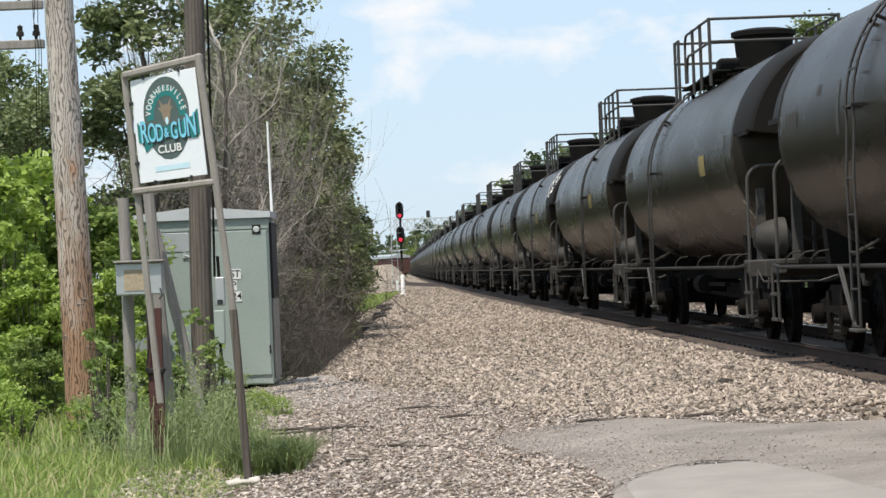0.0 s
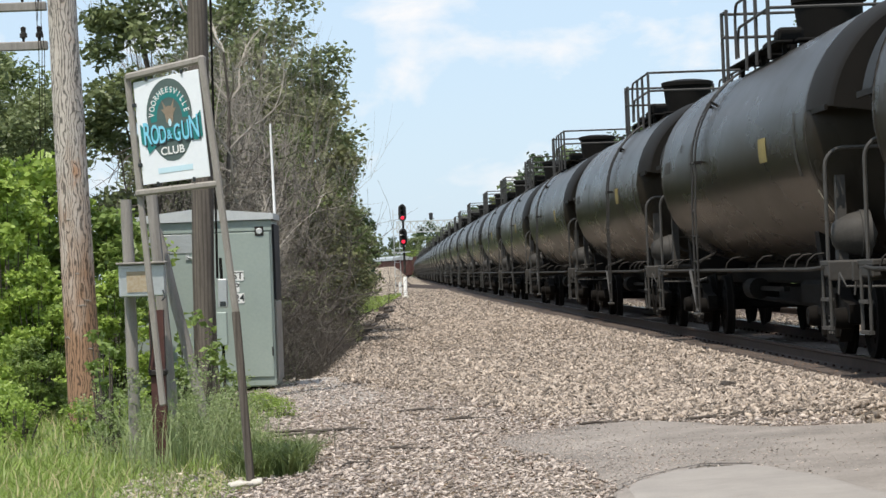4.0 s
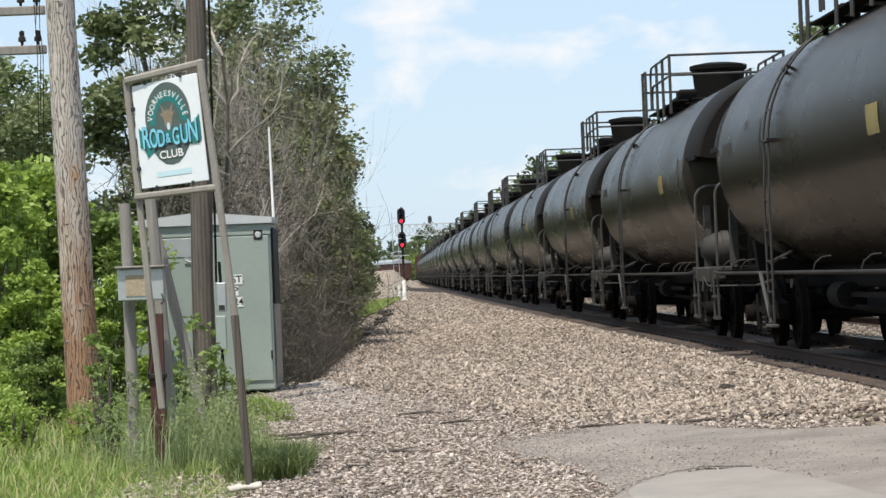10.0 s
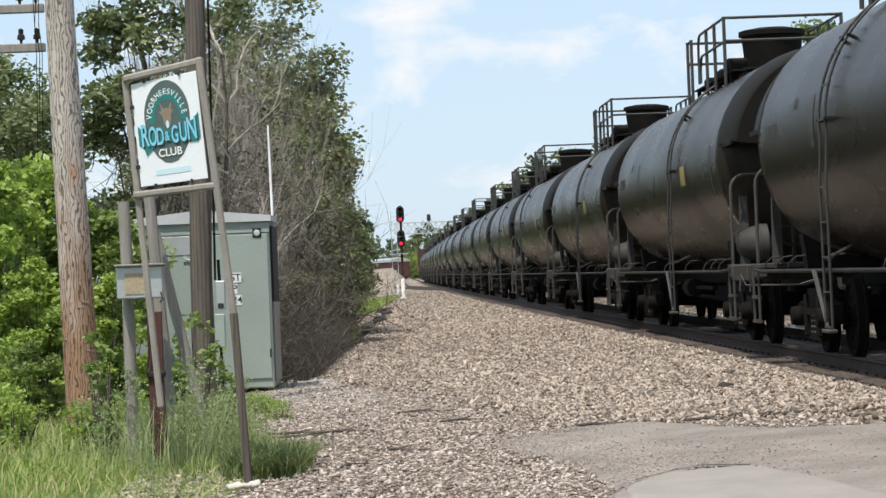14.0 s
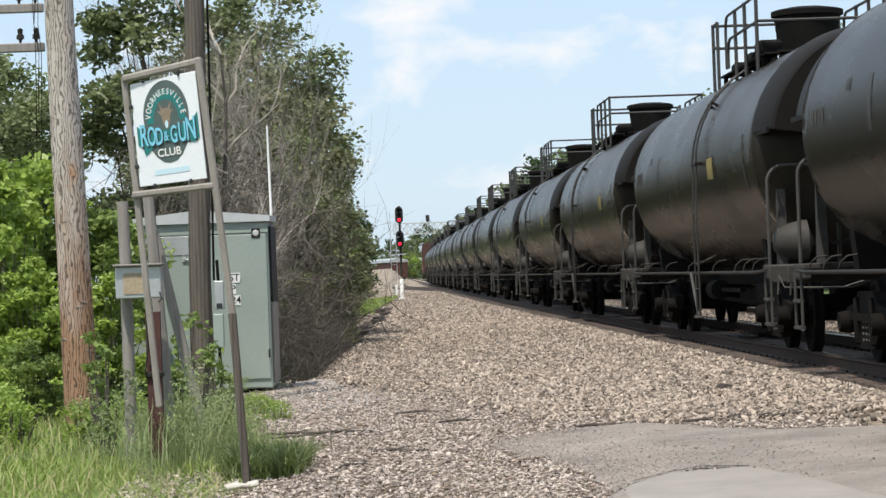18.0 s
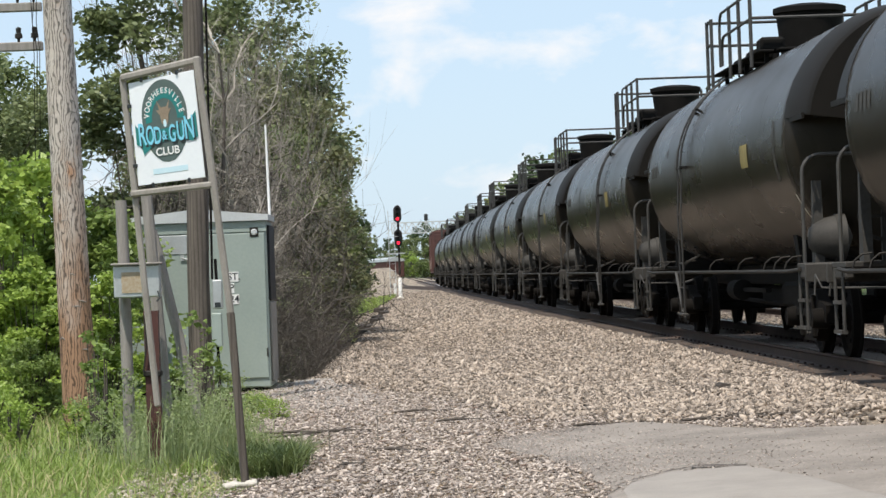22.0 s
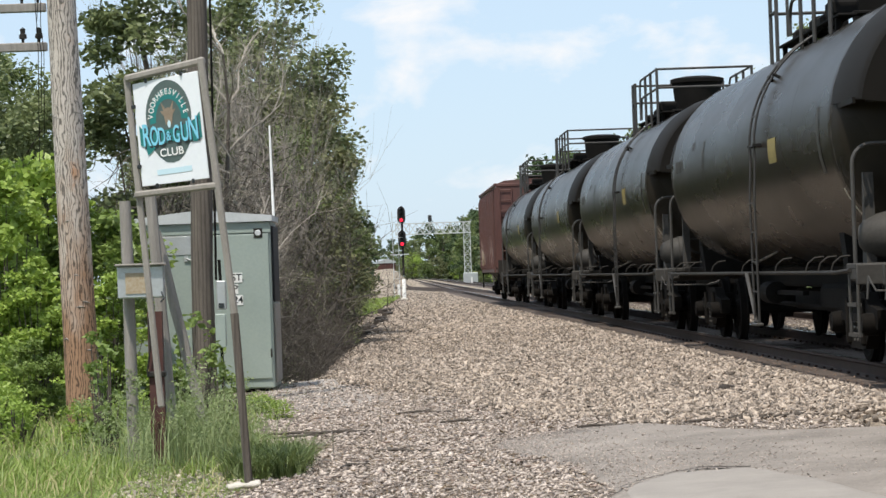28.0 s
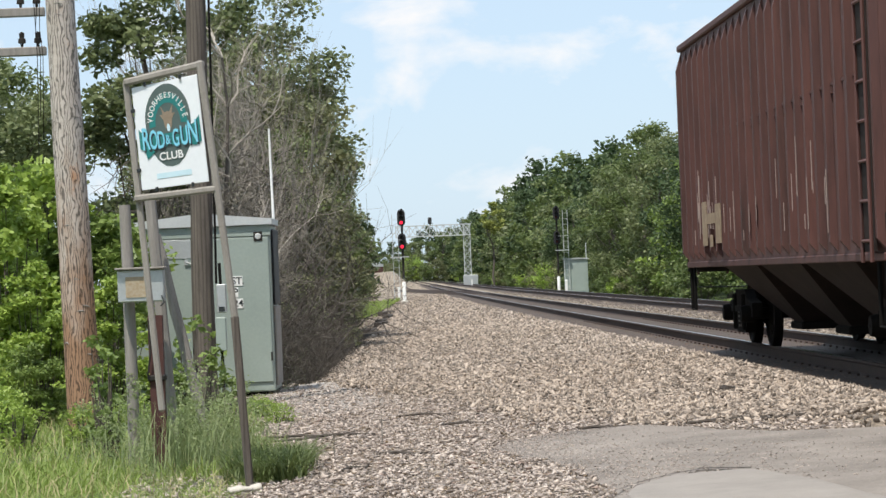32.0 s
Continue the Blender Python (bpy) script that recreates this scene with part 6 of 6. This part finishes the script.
slab = new("road_surface", mesh_of("road_surface", lay(lambda y: float(np.interp(y, (6, 17.4, 17.9, 18.4), (0.8, 1.12, 1.35, 1.68))) + 0.3 * rag(y, 5.0),
                                                       lambda y: float(np.interp(y, (6, 16.7, 18.0, 18.4), (3.6, 2.34, 2.06, 1.80))) + 0.3 * rag(y, 6.0), 6.0, 18.4, 30, 40, 0.045), M_SLAB, True))
tagged(slab, "smoother pale asphalt of the crossing road", "road", kind="structure")

# a crack along the edge of the smoother surface
crack = Shape()
for k in range(60):
    u = 0.72 * k / 59
    x = float(np.interp(u, (0, 0.3, 0.55, 0.75, 1.0), (1.05, 1.35, 1.72, 2.06, 2.5))) + 0.03 * noise.noise((u * 9, 1.0, 0.0))
    y = float(np.interp(u, (0, 0.3, 0.55, 0.75, 1.0), (17.3, 17.95, 18.44, 18.05, 16.2))) + 0.05 * noise.noise((u * 11, 5.0, 0.0))
    w = 0.05 + 0.045 * noise.noise((u * 37, 2.0, 0.0))
    z = float(ground_z(x, y)) + 0.047 + 0.006 * noise.noise((x * 0.8, y * 0.8, 2.0))
    crack.v += [(x - 0.012, y - w, z), (x + 0.012, y + w, z)]
crack.f = [(2 * k, 2 * k + 2, 2 * k + 3, 2 * k + 1) for k in range(59)]
part("crack", crack, M_TIE, slab, "dark crack along the edge")


def foot_line(x):
    """Where the ballast bank meets the flat path."""
    return np.interp(x, (-1.95, -1.3, -0.2, 0.65, 1.8, 3.8, 6.0), (42.0, 37.5, 33.4, 27.0, 24.2, 23.2, 22.8))


path = new("pavement", mesh_of("pavement", lay(lambda y: float(np.interp(y, (30, 34, 37.0, 40.5), (-1.9, -2.6, -2.6, -2.2))) + rag(y, 8.0),
                                               lambda y: float(np.interp(y, (30, 31, 33.4, 37.5, 40.5), (-1.7, -1.1, -0.7, -1.3, -1.75))) + 2 * rag(y, 9.0), 30.0, 40.5, 12, 50, 0.022), M_PATH, True))
tagged(path, "pale dusty path of trodden gravel", "path", kind="structure")


def on_road(n):
    rng = np.random.default_rng(77)
    y = rng.uniform(17, 24.2, n)
    a, b = np.array([kerb_left(k) for k in y]), np.array([kerb_right(k) for k in y])
    u = np.abs(rng.normal(size=n)) * 0.22
    x = np.where(rng.uniform(size=n) < 0.75, a + u * (b - a), a + (b - a) * rng.uniform(size=n))
    return np.column_stack([x, y, ground_z(x, y) + 0.035])


def stones(name, label, pts, size, material, seed, flat=0.7):
    """Broken stones: knocked-about blocks lying on the ground."""
    rng = np.random.default_rng(seed)
    n = len(pts)
    core = np.array([(1, 0, 0), (-1, 0, 0), (0, 1, 0), (0, -1, 0), (0, 0, 1), (0, 0, -1)], float) * 1.25
    faces = np.array([(0, 2, 4), (2, 1, 4), (1, 3, 4), (3, 0, 4), (2, 0, 5), (1, 2, 5), (3, 1, 5), (0, 3, 5)])
    v = core[None] * rng.uniform(0.3, 1.2, (n, 1, 3)) * np.array([1.75, 0.85, 0.6]) + rng.normal(size=(n, 6, 3)) * 0.22
    v *= (size * rng.uniform(0.5, 1.5, (n, 1)) ** 1.3)[:, :, None] * 0.5
    q = rng.normal(size=(n, 4))
    q /= np.linalg.norm(q, axis=1)[:, None]
    w, x, y, z = q.T
    R = np.stack([1 - 2 * (y * y + z * z), 2 * (x * y - z * w), 2 * (x * z + y * w), 2 * (x * y + z * w), 1 - 2 * (x * x + z * z), 2 * (y * z - x * w),
                  2 * (x * z - y * w), 2 * (y * z + x * w), 1 - 2 * (x * x + y * y)], 1).reshape(n, 3, 3)
    v = np.einsum("nij,nkj->nki", R, v)
    v[:, :, 2] *= flat
    v += pts[:, None, :]
    f = (np.arange(n)[:, None, None] * 6 + faces[None]).reshape(-1, 3)
    ob = new(name, cloud_mesh(name, v.reshape(-1, 3), f, material))
    return tagged(ob, label, "gravel", kind="stuff")


def scatter(n, y0, y1, lo, hi, seed, power=2.0, lump=0.0, fade=None, bank=0):
    """Points on the ground, thinning with distance; lo and hi from the near track's middle."""
    rng = np.random.default_rng(seed)
    u = rng.uniform(size=n)
    y = 1 / ((1 / y0) * (1 - u) + (1 / y1) * u) if power == 2 else y0 + (y1 - y0) * u
    x = line_x(y) + rng.uniform(lo, hi, n)
    keep = ~((y < 24.2) & (x > np.array([kerb_left(k) for k in y]) + 0.05) & (x < np.array([kerb_right(k) for k in y]) - 0.02)) if y0 < 24 else np.ones(n, bool)
    keep &= rng.uniform(size=n) < np.clip((y - fade[0]) / (fade[1] - fade[0]), 0, 1) if fade else True
    if bank:
        ragged = np.array([1.3 * noise.noise((a * 1.4, b * 0.5, 3.0)) for a, b in zip(x, y)]) + rng.normal(size=n) * 0.7
        keep &= (y - foot_line(x) + ragged) * bank > 0
    x, y = x[keep], y[keep]
    z = ground_z(x, y) + (0.018 if bank < 0 else 0.012) + lump * rng.uniform(size=len(x))
    return np.column_stack([x, y, z])


stones("ballast", "pale broken ballast stone beside the track", scatter(130000, 21.0, 70.0, -7.6, -1.42, 31, 2, 0.035, bank=1), 0.042, M_STONE, 41, 0.75)
stones("ballast", "pale ballast stone farther along the track", scatter(26000, 60.0, 200.0, -7.2, -1.5, 32, 2, 0.03), 0.062, M_STONE, 42)
stones("ballast", "ballast stone between the rails", scatter(13000, 22.0, 120.0, -0.75, 1.42, 33, 2, 0.0), 0.040, M_STONEDARK, 43, 0.4)
stones("ballast", "rust-stained stone beside the near rail", scatter(9000, 20.0, 130.0, -1.60, -0.84, 37, 2, 0.0), 0.036, M_RUSTSTONE, 48, 0.5)
stones("ballast", "ballast stone between the tracks", scatter(22000, 30.0, 200.0, 1.4, 6.2, 34, 2, 0.02), 0.055, M_MIDSTONE, 44)
stones("loose_gravel", "scattered chips on the asphalt", on_road(7000), 0.012, M_CHIP, 46, 0.4)
stones("loose_gravel", "flat grey gravel trodden into the path", scatter(105000, 16.5, 44.0, -8.2, -2.4, 35, 1, 0.02, (41.0, 24.0), bank=-1), 0.029, M_CHIP, 45, 0.55)
stones("loose_gravel", "larger flat grey stones on the path", scatter(1500, 17.0, 40.0, -8.2, -2.8, 38, 1, 0.01, bank=-1), 0.050, M_CHIP, 49, 0.3)
stones("leaf_litter", "brown bits of bark and leaf on the gravel", scatter(3000, 17.5, 44.0, -8.0, -3.4, 36, 1, 0.02, bank=-1), 0.035, M_LITTER, 47, 0.3)
stones("wood_litter", "bleached chips of wood on the path", scatter(700, 17.5, 30.0, -7.9, -4.6, 39, 1, 0.02, bank=-1), 0.055, M_WOODBIT, 50, 0.25)
for aside, y0 in ((0.0, 18.0), (SECOND, 40.0)):
    v, f = [], []
    ys = np.concatenate([np.arange(y0, 120.0, 1.0), np.arange(120.0, 420.0, 6.0)])
    us = (-1.52, -1.44, -1.2, -0.9, 0.0, 0.9, 1.2, 1.44, 1.52)
    for y in ys:
        for k, u in enumerate(us):
            x = float(line_x(y)) + aside + u + (0.06 * noise.noise((y * 0.9, u, aside)) if k in (0, 1, 7, 8) else 0)
            v.append((x, float(y), float(ground_z(x, y)) + (-0.02 if k in (0, 8) else 0.022)))
    n = len(us)
    f = [(j * n + i, j * n + i + 1, (j + 1) * n + i + 1, (j + 1) * n + i) for j in range(len(ys) - 1) for i in range(n - 1)]
    tagged(new("track_bed", mesh_of("track_bed", Shape().add(v, f), M_BED, True)), "rust-stained dirt along the sleepers", "ground", kind="structure")
rng = np.random.default_rng(9)
lump = thing("concrete_lump", "broken pale concrete at the sign's foot", "rubble", at=(-1.55, 19.55, -0.36))
for k in range(5):
    p = rng.uniform(-1, 1, 3)
    part("piece", Shape().box((0.16 * p[0] + 0.07 * k - 0.15, 0.12 * p[1], 0.0), (0.11, 0.09, 0.03), pose(0, 0, 0, 15 * p[0], 12 * p[1], 90 * p[2]), chamfer=0.01), M_DEBRIS, lump)
rock = thing("dark_stone", "dark lump of stone on the ballast", "stone", at=(2.97, 28.4, float(ground_z(2.97, 28.4)) + 0.03))
part("stone", Shape().box((0, 0, 0), (0.22, 0.16, 0.09), pose(0, 0, 0, 8, 12, 25), chamfer=0.035).box((-0.1, 0.02, -0.02), (0.14, 0.1, 0.06), pose(0, 0, 0, 0, -20, 10), chamfer=0.02), M_TIE, rock)
for x, y, l, a in ((1.35, 23.95, 0.45, 12), (-0.4, 22.6, 0.5, -30), (2.5, 25.1, 0.4, 20), (-0.75, 21.2, 0.45, 60), (0.2, 26.4, 0.6, 8), (-1.35, 26.0, 1.1, 6), (-1.25, 25.4, 0.9, -4), (-0.9, 25.8, 1.0, 9), (-0.2, 28.6, 0.7, 3), (1.1, 29.5, 0.4, 15), (3.2, 26.6, 0.5, 30), (2.35, 23.35, 0.6, 4), (2.75, 23.2, 0.5, -8), (3.1, 23.1, 0.7, 3), (2.6, 23.5, 0.4, 20)):
    stick = thing("stick", "dry broken stick lying on the gravel", "stick", "sticks on the gravel", at=(x, y, float(ground_z(x, y)) + 0.035), turn=a)
    part("twig", Shape().tube([(-l / 2, 0, 0), (-l / 6, 0.03, 0.012), (l / 5, -0.02, 0.0), (l / 2, 0.03, 0.01)], [0.012, 0.014, 0.011, 0.005], 5), M_DEADTWIG, stick)
    part("side_twig", Shape().tube([(-l / 6, 0.03, 0.012), (0.02, 0.12, 0.03)], [0.008, 0.003], 4), M_DEADTWIG, stick)
for x, y, h, a in ((-1.0, 22.9, 0.30, 6), (-0.62, 24.1, 0.42, -7), (-1.1, 21.9, 0.22, 12)):
    stalk = thing("dry_stalk", "thin dry stalk standing in the gravel", "plant", "dry stalks", at=(x, y, float(ground_z(x, y)) - 0.02), turn=40 * a)
    part("stem", Shape().tube([(0, 0, 0), (0.01, 0, h * 0.5), (0.03, 0.01, h)], [0.006, 0.005, 0.003], 5), M_TWIG, stalk)
    part("side_shoot", Shape().tube([(0.01, 0, h * 0.5), (-0.03, 0.01, h * 0.7)], [0.004, 0.002], 4), M_TWIG, stalk)
for x, y, a in ((-2.15, 62, 76), (-2.25, 66, 80), (-2.05, 70, 74), (-2.3, 58, 78), (-2.5, 112, 80), (-2.2, 78, 84), (-2.1, 86, 86), (-2.25, 94, 85), (-2.2, 101, 87)):
    old_tie = thing("old_sleeper", "discarded dark timber sleeper on the bank", "sleeper", "discarded sleepers", at=(x, y, float(ground_z(x, y)) + 0.06), turn=a)
    part("timber", Shape().box((0, 0, 0), (2.6, 0.23, 0.18), pose(0, 0, 0, 6, 0, 0), chamfer=0.015), M_TIE, old_tie)

tie_mesh = mesh_of("sleeper", Shape().box((0, 0, 0), (2.6, 0.23, 0.18), chamfer=0.012), M_TIE)
plate_mesh = mesh_of("tie_plate", Shape().box((0, 0, 0), (0.30, 0.18, 0.018), chamfer=0.004).box((0.1, 0.05, 0.02), (0.03, 0.03, 0.05)).box((-0.1, -0.05, 0.02), (0.03, 0.03, 0.05)), M_RAIL)
for track, aside, s0, n in ((tracks[0], 0.0, 19.0, 260), (tracks[1], SECOND, 40.0, 240)):
    jig = random.Random(8)
    for k in range(n):
        s = s0 + 0.55 * k
        tie = new("sleeper", tie_mesh)
        tie.parent, tie.matrix_basis = track, on_line(s, aside + jig.uniform(-0.05, 0.05), -0.275) @ pose(0, 0, 0, 0, 0, jig.uniform(-1.5, 1.5))
        if k < 90 and aside == 0:
            for e in (-0.7525, 0.7525):
                pl = new("tie_plate", plate_mesh)
                pl.parent, pl.matrix_basis = track, on_line(s, e, -0.182)

# ---- the train ----
SPEED, EASE = 18.907, -0.04


def run(t):
    """Metres that the train has come on since 19 s."""
    return SPEED * (t - 19) + EASE / 2 * (t - 19) ** 2


kinds = [tank_car("black tank car with a railed platform and ladder, dusty and streaked", 2.3, 0.35, 0.98, -3.9, M_TANK),
         tank_car("black tank car with a side ladder beside its yellow placard", -2.0, -2.0, 0.87, -3.1, M_TANK)]
ORDER = "ABAABBBABABBBAABBABBABBAAAABBBABBBAA"       # the two makes of car, front to rear
train, used = [], set()
for make in ORDER:
    base = kinds["AB".index(make)]
    train.append(copy_thing(base, Matrix()) if make in used else base)
    used.add(make)
STARTS = {ob: 39.45 + TANK_LENGTH * (k - 23) for k, ob in enumerate(train)}
# white scrawl on one car
scrawl = train[5]
for k in range(9):
    jot = random.Random(k)
    y, a = -7.95 + 0.10 * k, radians(20 + jot.uniform(-6, 8))
    pts = []
    for i in range(7):
        a += radians(jot.uniform(-2, 6))
        at = y + jot.uniform(-0.12, 0.12)
        r = TANK_R + 0.014 - 0.08 * min(max((-at - 7.17) / 0.98, 0), 1)
        pts.append((-r * math.cos(a), at, TANK_Z + r * math.sin(a)))
    part("graffiti", Shape().tube(pts, 0.010, 4), M_WHITEPAINT, scrawl, "white painted scrawl")
tagged(scrawl, "black tank car with a white painted scrawl on its side")
hopper = hopper_car()
STARTS[hopper] = 38.75 + TANK_LENGTH * 12 + TANK_LENGTH / 2 + 0.65 + 7.5



def far_freight():
    """A box car of another train, far off."""
    car = thing("box_car", "brown freight car with a pale roof, far down the line", "freight car", "cars of the far train")
    body = Shape().box((0, 0, 2.45), (2.9, 15.0, 2.7), chamfer=0.04)
    for y in np.linspace(-7.2, 7.2, 13):
        body.box((-1.48, y, 2.55), (0.06, 0.12, 2.8)).box((1.48, y, 2.55), (0.06, 0.12, 2.8))
    part("body", body, M_MAROON, car)
    part("roof", Shape().prism([(-1.55, 3.7), (1.55, 3.7), (1.5, 4.1), (0, 4.45), (-1.5, 4.1)], "xz", -7.6, 7.6), M_ALU, car, "pale metal roof")
    part("underframe", Shape().box((0, 0, 0.98), (2.2, 15.4, 0.24)), M_BLACK, car)
    for y in (-5.4, 5.4):
        truck(car, y)
    return car


far_train = [far_freight()]
for k in range(3):
    far_train.append(copy_thing(far_train[0], Matrix()))


def far_pose(k, x_tail):
    """The k-th car of the far train, whose tail is at x_tail and which draws away to the left."""
    y = 449.0 - 6.0 * (x_tail + 7.0) + 16.3 * (k + 0.5) * 0.986
    x = x_tail - 16.3 * (k + 0.5) * 0.164
    return pose(x, y, -0.42, 0, 0, math.degrees(math.atan2(1, 6)))


def motions():
    stops = [-0.5] + [float(t) for t in range(0, 33, 2)] + [32.5]
    for k, ob in enumerate(far_train):
        walk(ob, [(t, far_pose(k, x)) for t, x in ((0.0, -6.9), (12.0, -7.0), (19.0, -7.2), (22.0, -7.5), (25.0, -8.5), (28.0, -9.9), (30.0, -11.1), (32.0, -12.4))])
    for ob, s in STARTS.items():
        walk(ob, [(t, on_line(s - run(t))) for t in stops])
        # the wheels turn while the car is near enough to see them turn
        near = [k / FPS for k in range(0, 32 * FPS + 1) if 12.0 < s - run(k / FPS) < 75.0]
        if len(near) < 2:
            continue
        for t in ob.children:
            for w in t.children:
                if w.name.startswith("wheelset"):
                    seat = w.matrix_basis.translation.copy()
                    turned = {k: -(run(k) - run(near[0])) / 0.452 for k in (0.0, *near, 32.0)}
                    rows = [(k, pose(*seat, math.degrees(-turned[k]))) for k in near]
                    if near[0] > 0.02:
                        rows.insert(0, (0.0, rows[0][1]))
                    if near[-1] < 31.98:
                        rows.append((32.0, rows[-1][1]))
                    walk(w, rows)


motions()
